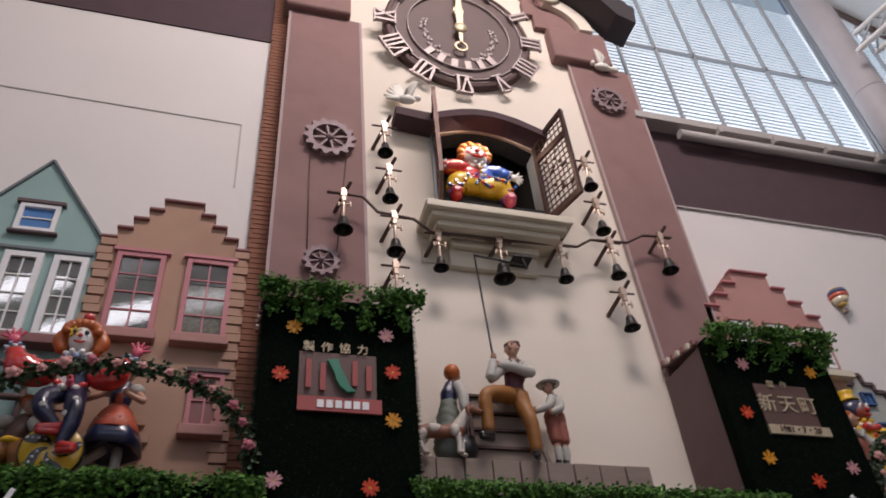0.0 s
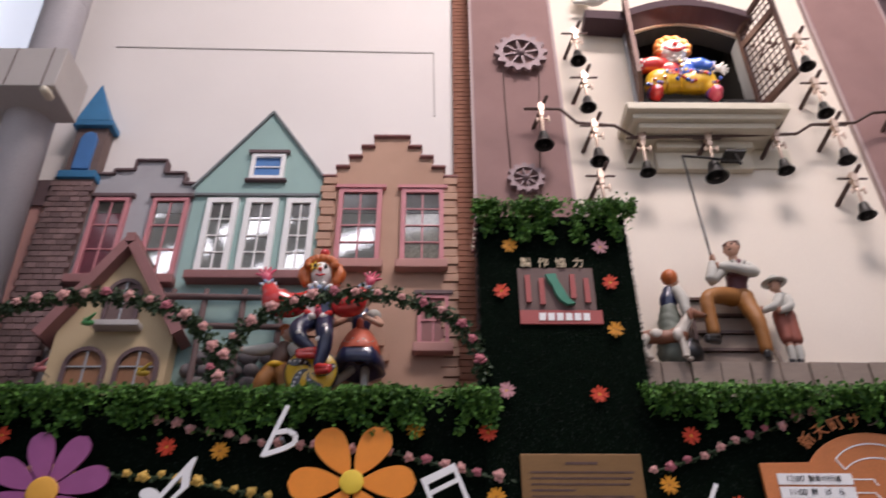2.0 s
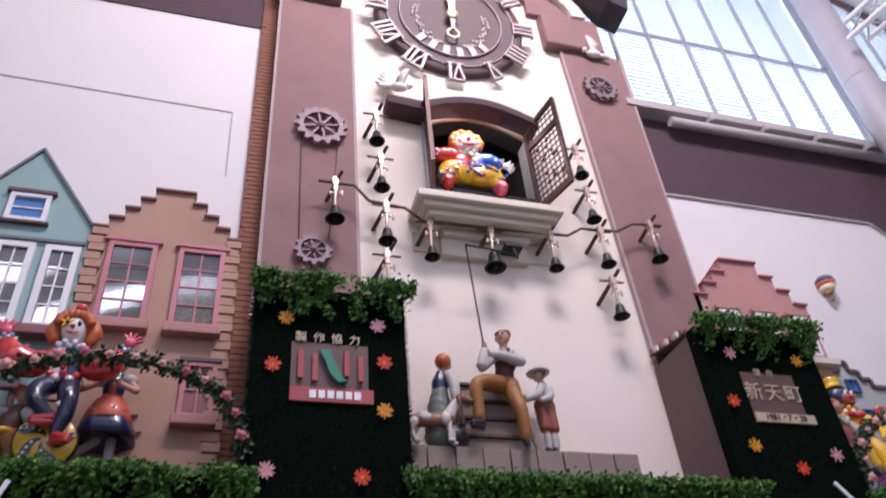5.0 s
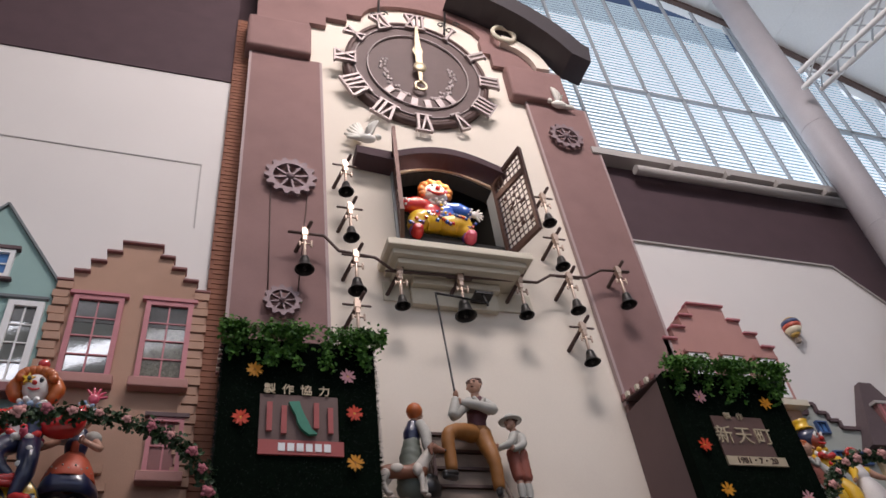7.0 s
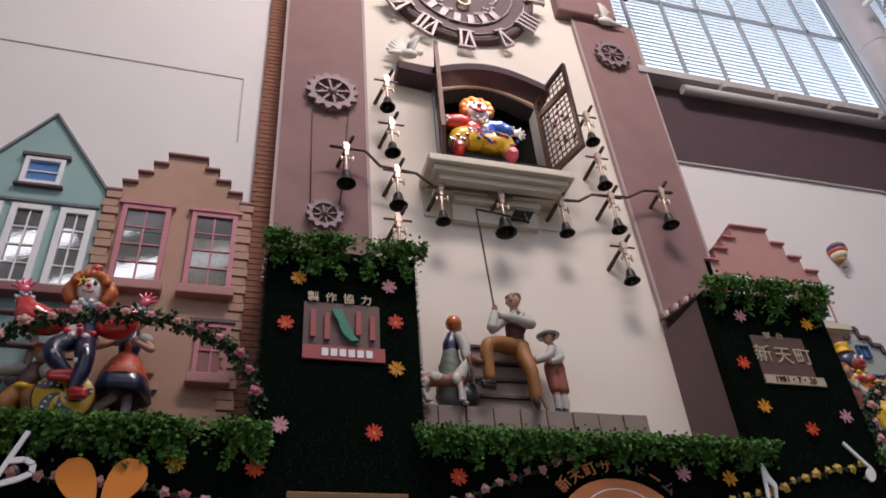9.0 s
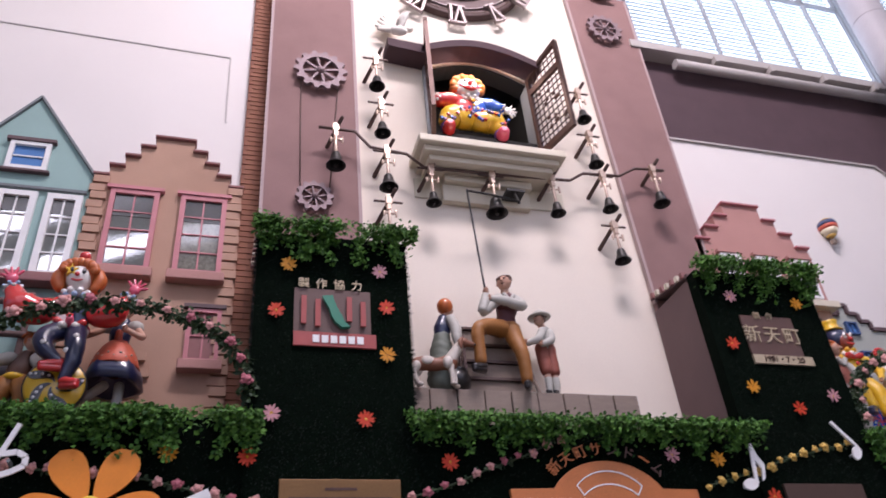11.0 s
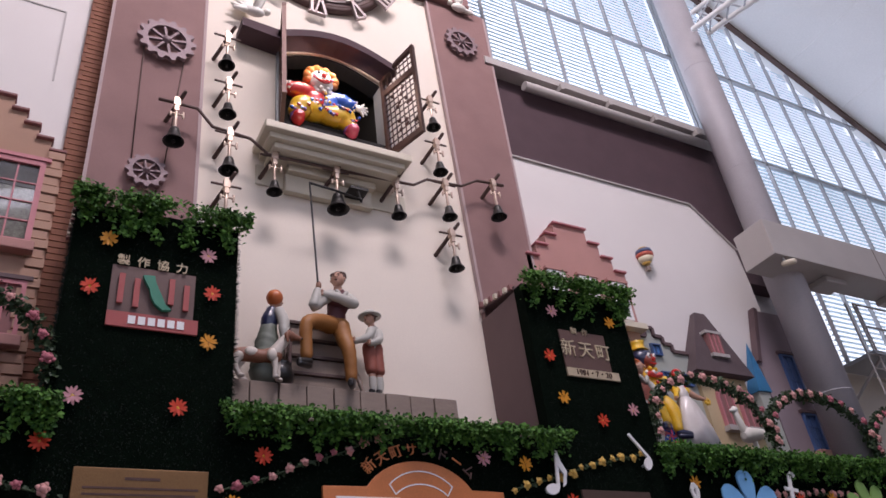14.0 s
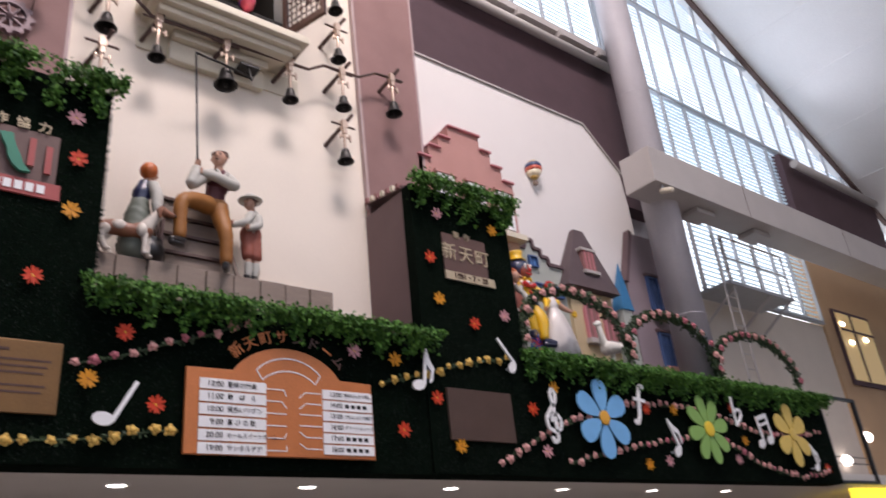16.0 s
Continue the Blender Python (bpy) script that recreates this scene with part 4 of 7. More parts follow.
# brown stepped house
st = stepped(-4.10, -2.63, 4.06, [7.03, 7.17, 7.32, 7.47, 7.62])
h = toy_house("stepped_house", [(-4.10, 4.06)] + st + [(-2.63, 4.06)], M_TAN, M_TRIM, [], "tan stepped-gable toy house with pink windows")
coped(st, h, M_REDTRIM, HOUSE)
for a, b in ((-3.91, -3.44), (-3.23, -2.77)):
    house_window(h, a, b, 5.88, 6.84, HOUSE, M_PINKFR, M_PANE if a < -3.5 else M_CURTAIN, 2, 4, 0.05, M_ROSE, M_PINKFR, 0.28)
house_window(h, -3.03, -2.72, 4.94, 5.50, HOUSE, M_PINKFR, M_REDTRIM, 2, 2, 0.04, M_ROSE, M_TRIM)
rng = random.Random(11)
bmq = bmesh.new()
quadbox(bmq, -0.075, 0.075, -0.03, 0.01, 0, 0.085)
q_me = mesh("quoin", bmq, M_TAN)
for side in (-4.03, -2.71):
    for k in range(28):
        ob = new("quoin", q_me)
        ob.location = (side + (0.012 if k % 2 else -0.012), HOUSE - 0.012 * (k % 2), 4.10 + 0.104 * k)
        ob.parent = h
        ob.matrix_parent_inverse = Matrix.Translation(-Vector(h.location))
for k in range(5):
    ob = new("relief_stone", q_me)
    ob.location = (-3.42 + 0.05 * (k % 2), HOUSE - 0.004, 4.3 + 0.16 * k)
    ob.parent, ob.matrix_parent_inverse = h, Matrix.Translation(-Vector(h.location))

# teal gabled house
h = toy_house("gabled_house", [(-5.50, 4.06), (-5.50, 6.88), (-4.77, 8.0), (-4.11, 7.0), (-4.11, 4.06)], M_TEAL, M_COPING, [(-5.53, 6.86), (-4.77, 8.0), (-4.09, 7.0)], "teal gabled toy house with white windows", HOUSE + 0.01, tw=0.026)
house_window(h, -4.93, -4.55, 6.98, 7.34, HOUSE + 0.01, M_WHITEFR, M_BLUE, 1, 2, 0.045, M_TRIM, M_TRIM, 0.0, 0.035, 0.06)
for a, b in ((-5.33, -4.99), (-4.91, -4.56), (-4.47, -4.15)):
    house_window(h, a, b, 5.75, 6.71, HOUSE + 0.01, M_WHITEFR, M_PANE, 2, 4, 0.06, None, None, 0.18)
wbox("string_course", M_COPING, h, -5.48, -4.13, HOUSE - 0.03, HOUSE + 0.008, 6.75, 6.78)
bevel(wbox("long_sill", M_REDTRIM, h, -5.38, -4.06, HOUSE - 0.14, HOUSE + 0.008, 5.63, 5.73), 0.012)

# grey house
go = [(-6.66, 7.06), (-6.44, 7.06), (-6.44, 7.12), (-6.22, 7.12), (-6.22, 7.26), (-5.88, 7.26), (-5.88, 7.08), (-5.64, 7.08), (-5.64, 6.93), (-5.51, 6.93)]
h = toy_house("grey_house", [(-6.66, 4.06)] + go + [(-5.51, 4.06)], M_GREY, M_TRIM, go, "grey toy house with dark red windows", HOUSE + 0.02, tw=0.026)
for a, b, m in ((-6.55, -6.17, M_DARKPANE), (-5.92, -5.53, M_PANE)):
    house_window(h, a, b, 5.70, 6.72, HOUSE + 0.02, M_PINKFR, m, 2, 3, 0.045, M_REDTRIM, M_TRIM, 0.15)

# brick turret with blue spire
h = thing("brick_turret", (-6.85, HOUSE, 4.06), "mauve brick turret with a blue spire", "turret")
wbox("wall", M_MORTAR, h, -7.03, -6.60, 7.82, SIDE - 0.004, 4.06, 6.95)
wbox("shaft", M_MORTAR, h, -6.97, -6.62, 7.84, SIDE - 0.004, 6.95, 7.70)
for z0, z1, e in ((6.92, 7.02, 0.0), (7.68, 7.76, 0.02)):
    bevel(wbox("blue_band", M_BLUEROOF, h, -7.00 - e, -6.58 + e, 7.78, SIDE - 0.004, z0, z1), 0.01)
bm = bmesh.new()
v0 = [bm.verts.new(p) for p in ((-7.00, 7.78, 7.76), (-6.60, 7.78, 7.76), (-6.60, 7.99, 7.76), (-7.00, 7.99, 7.76))]
tp = bm.verts.new((-6.90, 7.9, 8.45))
bm.faces.new(v0[::-1])
for k in range(4):
    bm.faces.new((v0[k], v0[(k + 1) % 4], tp))
wpart("spire", bm, M_BLUEROOF, h, "pointed blue spire")
bm = bmesh.new()
prism(bm, [(-6.88, 7.06), (-6.70, 7.06), (-6.70, 7.50), (-6.73, 7.57), (-6.79, 7.60), (-6.85, 7.57), (-6.88, 7.50)], 7.80, 7.845)
wpart("window", bm, M_BLUE, h)
bm = bmesh.new()
quadbox(bm, -0.052, 0.052, -0.012, 0.012, 0, 0.058)
b_me = mesh("brick", bm, M_BRICK2)
row, z = 0, 4.3
while z < 6.86:
    for k in range(4):
        x = -6.99 + 0.112 * k + (0.04 if row % 2 else 0)
        ob = new("brick", b_me)
        ob.location = (x, 7.816, z)
        ob.parent, ob.matrix_parent_inverse = h, Matrix.Translation(-Vector(h.location))
    z += 0.07
    row += 1

# pink house beyond the column, with dark roof edge
h = toy_house("pink_house", [(-9.6, 4.06), (-9.6, 6.82), (-7.36, 6.82), (-7.36, 4.06)], M_TAN, M_PURP, [(-9.62, 6.87), (-7.32, 6.87)], "pink toy house with blue windows and mauve eaves", HOUSE + 0.03, tw=0.12)
for zz in (5.32, 6.07):
    for a in (-8.62, -9.4):
        house_window(h, a, a + 0.6, zz, zz + 0.46, HOUSE + 0.03, M_BLUE, M_BLUE, 2, 2, 0.04)
    wbox("string_course", M_ROSE, h, -9.58, -7.37, HOUSE - 0.01, HOUSE + 0.028, zz - 0.16, zz - 0.08)
wbox("side_wing", M_ROSE, h, -7.355, -7.035, HOUSE - 0.03, SIDE - 0.004, 4.06, 6.58)
wbox("wing_roof", M_TRIM, h, -7.38, -7.035, HOUSE - 0.06, SIDE - 0.004, 6.58, 6.92)

# yellow cottage
YC = 7.70
h = thing("yellow_cottage", (-5.88, YC, 4.06), "cream yellow toy cottage with a brown gable roof", "toy house", "toy houses")
bm = bmesh.new()
prism(bm, [(-6.42, 4.06), (-6.42, 4.98), (-5.90, 5.88), (-5.32, 4.98), (-5.32, 4.06)], YC, 7.88)
wpart("wall", bm, M_YEL, h)
for a, b in (((-6.54, 4.90), (-5.90, 5.97)), ((-5.90, 5.97), (-5.24, 4.92))):
    bm = bmesh.new()
    strip(bm, [a, b], 0.10, YC - 0.14, 7.9)
    wpart("roof", bm, M_REDTRIM, h)
for cx, z0, w, hh in ((-5.86, 5.10, 0.30, 0.44), (-6.06, 4.2, 0.36, 0.60), (-5.58, 4.2, 0.36, 0.60)):
    arch = [(cx - w / 2, z0), (cx + w / 2, z0)] + [(cx + w / 2 * math.cos(t), z0 + hh - w / 2 + w / 2 * math.sin(t)) for t in np.linspace(0, math.pi, 11)]
    bm = bmesh.new()
    prism(bm, arch, YC - 0.012, YC - 0.001)
    w1 = wpart("window", bm, M_DOORW if z0 < 5 else M_FENCE, h, "arched window")
    bm = bmesh.new()
    strip(bm, arch[1:] + [arch[0]], 0.04, YC - 0.04, YC - 0.002)
    part("frame", bm, M_TRIM, w1)
    bm = bmesh.new()
    strip(bm, [(cx, z0), (cx, z0 + hh)], 0.014, YC - 0.03, YC - 0.013)
    strip(bm, [(cx - w / 2, z0 + hh - w / 2), (cx + w / 2, z0 + hh - w / 2)], 0.014, YC - 0.03, YC - 0.013)
    part("glazing_bar", bm, M_MULL, w1)
wbox("ridge_cap", M_REDTRIM, h, -5.945, -5.855, YC - 0.146, 7.902, 5.93, 6.03)
bevel(wbox("window_shelf", M_BEAM, h, -6.05, -5.62, YC - 0.14, YC - 0.002, 4.99, 5.05), 0.008)

# rail fence and stone wall in front of the teal house
f = thing("rail_fence", (-5.0, 7.80, 4.9), "rustic brown wooden rail fence", "fence")
for x in (-5.44, -5.12, -4.74, -4.36):
    bm = bmesh.new()
    limb(bm, (x, 7.80, 4.06), (x, 7.80, 5.5), 0.035, 0.03, 0, 8)
    wpart("post", bm, M_FENCE, f)
for zz in (5.10, 5.42):
    bm = bmesh.new()
    limb(bm, (-5.52, 7.77, zz), (-4.25, 7.77, zz - 0.02), 0.035, 0.03, 0, 8)
    wpart("rail", bm, M_FENCE, f)
sw = thing("stone_wall", (-4.8, 7.84, 4.06), "low wall of rough grey stones", "stone wall")
rng = random.Random(21)
for r_ in range(6):
    x = -5.25 + 0.08 * (r_ % 2)
    while x < -4.12:
        w = rng.uniform(0.14, 0.26)
        bm = bmesh.new()
        ball(bm, (x + w / 2, 7.85, 4.12 + 0.135 * r_), 0.5, (w * 1.02, 0.14, 0.145), 0, 8, 6)
        wpart("stone", bm, M_STONE, sw)
        x += w

# houses right of the tower
st = stepped(2.82, 4.47, 4.06, [6.90, 7.10, 7.30, 7.51])
h = toy_house("rose_stepped_house", [(2.82, 6.06)] + st + [(4.47, 6.06)], M_ROSE, M_REDTRIM, [], "rose stepped-gable toy house with white windows", HOUSE - 0.12)
coped(st, h, M_PINKFR, HOUSE - 0.12)
for x in (3.08, 3.59, 4.10):
    house_window(h, x, x + 0.28, 6.12, 6.68, HOUSE - 0.12, M_WHITEFR, M_BLACK, 2, 2, 0.05, None, M_ROSE)
wbox("cornice", M_LEDGE, h, 2.84, 4.52, HOUSE - 0.22, SIDE - 0.005, 5.98, 6.06)
wbox("lower_wall", M_TAN, h, 2.84, 4.46, HOUSE - 0.10, SIDE - 0.005, 4.06, 5.98)
so = [(4.50, 6.0), (4.64, 6.0), (4.64, 6.14), (4.80, 6.14), (4.80, 6.02), (4.94, 6.02), (4.94, 5.92), (5.08, 5.92), (5.08, 5.82), (5.36, 5.82)]
h = toy_house("sage_house", [(4.50, 4.06)] + so + [(5.36, 4.06)], M_PALE, M_TRIM, so, "pale sage stepped toy house with blue shutters", HOUSE, tw=0.045)
for x, zz in ((4.68, 5.72), (4.74, 5.32), (5.1, 5.32)):
    house_window(h, x, x + 0.17, zz, zz + 0.17, HOUSE, M_BLUEDIM, M_BLUE, 2, 1, 0.02)
h = thing("slate_roof_house", (5.95, HOUSE, 4.06), "cream toy house with a steep slate roof", "toy house", "toy houses")
wbox("wall", M_YEL, h, 5.36, 6.27, HOUSE - 0.06, SIDE - 0.005, 4.06, 5.52)
bm = bmesh.new()
lo = [bm.verts.new(p) for p in ((5.22, 7.70, 5.50), (6.33, 7.70, 5.50), (6.33, 7.99, 5.50), (5.22, 7.99, 5.50))]
hi = [bm.verts.new(p) for p in ((5.78, 7.90, 6.55), (5.98, 7.90, 6.55), (5.98, 7.99, 6.55), (5.78, 7.99, 6.55))]
bm.faces.new(lo[::-1]), bm.faces.new(hi)
for k in range(4):
    bm.faces.new((lo[k], lo[(k + 1) % 4], hi[(k + 1) % 4], hi[k]))
wpart("roof", bm, M_SLATE, h, "steep dark slate roof")
for nm, b, m in (("dormer_window", (5.68, 5.94, 7.74, 7.90, 5.80, 6.12), M_REDTRIM), ("dormer_head", (5.65, 5.97, 7.72, 7.90, 6.12, 6.16), M_BEAM), ("dormer_sill", (5.65, 5.97, 7.70, 7.90, 5.75, 5.80), M_BEAM)):
    wbox(nm, m, h, *b)
for k in range(3):
    wbox("glazing_bar", M_PINKFR, h, 5.72 + 0.08 * k, 5.735 + 0.08 * k, 7.725, 7.74, 5.80, 6.12)
for cx in (5.72, 6.12):
    arch = [(cx - 0.13, 4.78), (cx + 0.13, 4.78)] + [(cx + 0.13 * math.cos(t), 5.18 + 0.13 * math.sin(t)) for t in np.linspace(0, math.pi, 9)]
    bm = bmesh.new()
    prism(bm, arch, HOUSE - 0.09, HOUSE - 0.061)
    w1 = wpart("window", bm, M_REDTRIM, h, "arched red window")
    bm = bmesh.new()
    strip(bm, arch[1:] + [arch[0]], 0.03, HOUSE - 0.11, HOUSE - 0.062)
    strip(bm, [(cx, 4.78), (cx, 5.3)], 0.015, HOUSE - 0.10, HOUSE - 0.062)
    part("frame", bm, M_PINKFR, w1)
    bm = bmesh.new()
    quadbox(bm, cx - 0.17, cx + 0.17, HOUSE - 0.16, HOUSE - 0.062, 4.70, 4.77)
    part("sill", bm, M_BEAM, w1)
h = thing("blue_spire", (6.70, HOUSE, 4.06), "slim turret with a pointed blue roof", "turret")
wbox("shaft", M_PALE, h, 6.44, 6.66, 7.80, SIDE - 0.005, 4.06, 5.36)
bm = bmesh.new()
v0 = [bm.verts.new(p) for p in ((6.42, 7.77, 5.34), (6.69, 7.77, 5.34), (6.69, 7.99, 5.34), (6.42, 7.99, 5.34))]
tp = bm.verts.new((6.69, 7.9, 6.18))
bm.faces.new(v0[::-1])
for k in range(4):
    bm.faces.new((v0[k], v0[(k + 1) % 4], tp))
wpart("spire", bm, M_BLUEROOF, h)
h = toy_house("mauve_house", [(6.83, 4.06), (6.83, 5.9), (7.16, 6.8), (7.9, 6.8), (7.9, 4.06)], M_PURP, M_TRIM, [(6.81, 5.88), (7.15, 6.82)], "mauve toy house with tall blue windows", HOUSE, SIDE + 0.24, 0.07)
for zz, hh in ((5.42, 0.64), (4.56, 0.56)):
    house_window(h, 7.32, 7.60, zz, zz + hh, HOUSE, M_BLUEDIM, M_BLUEDIM, 2, 3, 0.03, M_ROSE, M_TRIM)
# hot air balloon relief
bl = thing("toy_balloon", (5.15, 7.93, 7.16), "small striped hot-air balloon relief on the wall", "balloon ornament")
bm = bmesh.new()
prof = [(0.03, 0.10), (0.07, 0.13), (0.12, 0.21), (0.135, 0.27), (0.12, 0.34), (0.07, 0.385), (0.01, 0.395)]
bands = [3, 2, 1, 0, 3, 0]
for i in range(len(prof) - 1):
    lathe(bm, [prof[i], prof[i + 1]], segs=18, mi=bands[i])
part("envelope", bm, [paint("balloon_navy", (0.05, 0.07, 0.16)), paint("balloon_red", (0.5, 0.09, 0.05)), paint("balloon_cream", (0.7, 0.6, 0.42)), paint("balloon_gold", (0.55, 0.33, 0.06))], bl)
pbox("basket", M_WOOD, bl, -0.03, 0.03, -0.03, 0.03, 0, 0.06)
for dx in (-0.025, 0.025):
    bm = bmesh.new()
    limb(bm, (dx, 0, 0.05), (dx * 1.4, 0, 0.12), 0.004, 0.004, 0, 5)
    part("cord", bm, M_ROD, bl)

# ---- centre stage ----
lg = thing("plank_ledge", (0.1, 7.6, 4.06), "weathered ledge faced with upright planks", "ledge")
wbox("top", M_WOOD, lg, -1.10, 1.30, 7.52, CENTRE - 0.004, 4.55, 4.60)
for k in range(9):
    a = -1.10 + 2.4 * k / 9
    bevel(wbox("plank", M_WOOD, lg, a + 0.006, a + 2.4 / 9 - 0.006, 7.49 + 0.006 * (k % 2), 7.53, 4.07, 4.605), 0.006)
bn = thing("plank_steps", (0, 7.6, 4.6), "stacked weathered plank steps behind the bell ringer", "steps")
for k in range(4):
    za = 4.605 + 0.20 * k
    bevel(wbox("riser", M_WOOD, bn, -0.44 + 0.02 * k, 0.24 - 0.03 * k, 7.645 + 0.035 * k, CENTRE - 0.005, za, za + 0.165), 0.006)
    # dark brown strip stands in for the shadow line above each riser
    wbox("tread_shadow_line", M_ROD, bn, -0.46 + 0.02 * k, 0.26 - 0.03 * k, 7.615 + 0.035 * k, CENTRE - 0.005, za + 0.168, za + 0.196)
for x0, x1, m in ((-0.46, -0.41, M_ROD), (0.32, 0.17, M_WOOD)):
    bm = bmesh.new()
    limb(bm, (x0, 7.60, 4.62), (x1, 7.76, 5.40), 0.022, 0.022, 0, 8)
    wpart("side_bar", bm, m, bn)

SKIN = paint("painted_skin", (0.52, 0.29, 0.20), 0.5, 0.1)
CLOTHW = paint("painted_white_cloth", (0.46, 0.445, 0.40), 0.6, 0)
MAROON = paint("painted_maroon", (0.10, 0.025, 0.03), 0.6, 0)
OCHRE = paint("painted_ochre_trousers", (0.33, 0.13, 0.026), 0.55, 0.1)
BLK = paint("painted_black", (0.015, 0.013, 0.013), 0.35, 0.3)
HAIRB = paint("painted_brown_hair", (0.10, 0.045, 0.03), 0.5, 0.1)
HAIRO = paint("painted_orange_hair", (0.50, 0.115, 0.018), 0.45, 0.3)
RUST = paint("painted_rust_cloth", (0.30, 0.085, 0.055), 0.6, 0)
SAGE = paint("painted_grey_green_cloth", (0.13, 0.15, 0.12), 0.6, 0)
RED = paint("gloss_red", (0.62, 0.035, 0.03), 0.18, 0.9)
PINK = paint("gloss_pink", (0.70, 0.10, 0.16), 0.25, 0.6)
YELL = paint("gloss_yellow", (0.80, 0.48, 0.02), 0.3, 0.5)
BLUEG = paint("gloss_blue", (0.02, 0.10, 0.50), 0.2, 0.8)
WHITEG = paint("gloss_white", (0.80, 0.77, 0.73), 0.3, 0.5)
NAVY = paint("gloss_navy", (0.015, 0.02, 0.06), 0.3, 0.5)
VIOL = paint("painted_violet", (0.16, 0.06, 0.25), 0.4, 0.3)


def sweep(bm, pts, radii, mi=0, segs=14, sub=5, flat=1.0, fold=0.0, phase=0.0):
    """A smooth sleeve through the points, round at both ends; flat squeezes it front to back, fold ripples it like cloth."""
    P = [Vector(p) for p in pts]
    P = [P[0] * 2 - P[1]] + P + [P[-1] * 2 - P[-2]]
    rr = [radii[0]] + list(radii) + [radii[-1]]
    line, rad = [], []
    for k in range(1, len(P) - 2):
        for q in range(sub + (1 if k == len(P) - 3 else 0)):
            t = q / sub
            a, b, c, d = P[k - 1], P[k], P[k + 1], P[k + 2]
            line.append(0.5 * (2 * b + (c - a) * t + (2 * a - 5 * b + 4 * c - d) * t * t + (3 * b - a - 3 * c + d) * t ** 3))
            e = t * t * (3 - 2 * t)
            rad.append(rr[k] * (1 - e) + rr[k + 1] * e)
    d0, d1 = (line[0] - line[1]).normalized(), (line[-1] - line[-2]).normalized()
    line = [line[0] + d0 * rad[0] * 0.8, line[0] + d0 * rad[0] * 0.45] + line + [line[-1] + d1 * rad[-1] * 0.45, line[-1] + d1 * rad[-1] * 0.8]
    rad = [rad[0] * 0.45, rad[0] * 0.86] + rad + [rad[-1] * 0.86, rad[-1] * 0.45]
    side = Vector((0, 1, 0))
    rows = []
    for k, c in enumerate(line):
        ax = (line[min(k + 1, len(line) - 1)] - line[max(k - 1, 0)]).normalized()
        v = (side - ax * side.dot(ax))
        v = v.normalized() if v.length > 1e-4 else ax.orthogonal().normalized()
        u = ax.cross(v)
        row = []
        for n in range(segs):
            a = 2 * math.pi * n / segs
            r = rad[k] * (1 + fold * math.sin(2.1 * k + phase + 2 * math.sin(a * 2 + phase)))
            row.append(bm.verts.new(c + u * (r * math.cos(a)) + v * (r * flat * math.sin(a))))
        rows.append(row)
    for p, q in zip(rows, rows[1:]):
        for n in range(segs):
            f = bm.faces.new((p[n], p[(n + 1) % segs], q[(n + 1) % segs], q[n]))
            f.material_index, f.smooth = mi, True
    bm.faces.new(rows[0][::-1]).material_index = mi
    bm.faces.new(rows[-1]).material_index = mi


def head(bm, c, r, way, skin, hair, dark, lift=0.0):
    """A head with jaw, nose, ears, eyes and combed hair, looking along way."""
    c, f = Vector(c), Vector(way).normalized()
    up = (Vector((0, 0, 1)) + f * -lift).normalized()
    s = f.cross(up).normalized()
    up = s.cross(f)
    ball(bm, c, r, (0.92, 0.98, 1.08), skin, 14, 10)
    ball(bm, c + f * 0.22 * r - up * 0.55 * r, r * 0.66, (0.95, 0.95, 0.9), skin, 12, 8)
    sweep(bm, [c + f * 0.92 * r + up * 0.18 * r, c + f * 1.14 * r - up * 0.16 * r], [0.10 * r, 0.17 * r], skin, 8, 3)
    for e in (-1, 1):
        ball(bm, c + f * 0.88 * r + s * e * 0.34 * r + up * 0.14 * r, 0.12 * r, (1, 1, 1), dark, 6, 5)
        sweep(bm, [c + f * 0.90 * r + s * e * 0.18 * r + up * 0.34 * r, c + f * 0.80 * r + s * e * 0.55 * r + up * 0.34 * r], [0.06 * r, 0.05 * r], hair, 6, 2)
        ball(bm, c + s * e * 0.95 * r - up * 0.05 * r, 0.20 * r, (0.7, 1, 1.2), skin, 8, 6)
    ball(bm, c + f * 0.86 * r - up * 0.52 * r, 0.17 * r, (1.3, 1.0, 0.45), dark, 8, 5)
    ball(bm, c - f * 0.18 * r + up * 0.28 * r, r * 1.02, (1.0, 1.0, 0.95), hair, 14, 10)
    for k in range(9):
        a = -1.25 + 2.5 * k / 8
        g = c + f * (0.60 * r * math.cos(a)) + s * (0.88 * r * math.sin(a)) + up * 0.68 * r
        sweep(bm, [g, g - f * 0.5 * r + up * 0.30 * r, g - f * 1.1 * r], [0.16 * r, 0.22 * r, 0.18 * r], hair, 6, 2)


def fist(bm, c, r, mi):
    """A closed hand: palm, four curled fingers and a thumb."""
    c = Vector(c)
    ball(bm, c, r, (0.8, 0.9, 1.05), mi, 10, 8)
    for k in range(4):
        z = r * (0.6 - 0.4 * k)
        sweep(bm, [c + Vector((-0.6 * r, -0.4 * r, z)), c + Vector((0, -1.05 * r, z)), c + Vector((0.6 * r, -0.5 * r, z))], [0.2 * r] * 3, mi, 6, 2)
    sweep(bm, [c + Vector((0.4 * r, -0.2 * r, 0.7 * r)), c + Vector((0.1 * r, -0.7 * r, 1.1 * r))], [0.24 * r, 0.18 * r], mi, 6, 2)


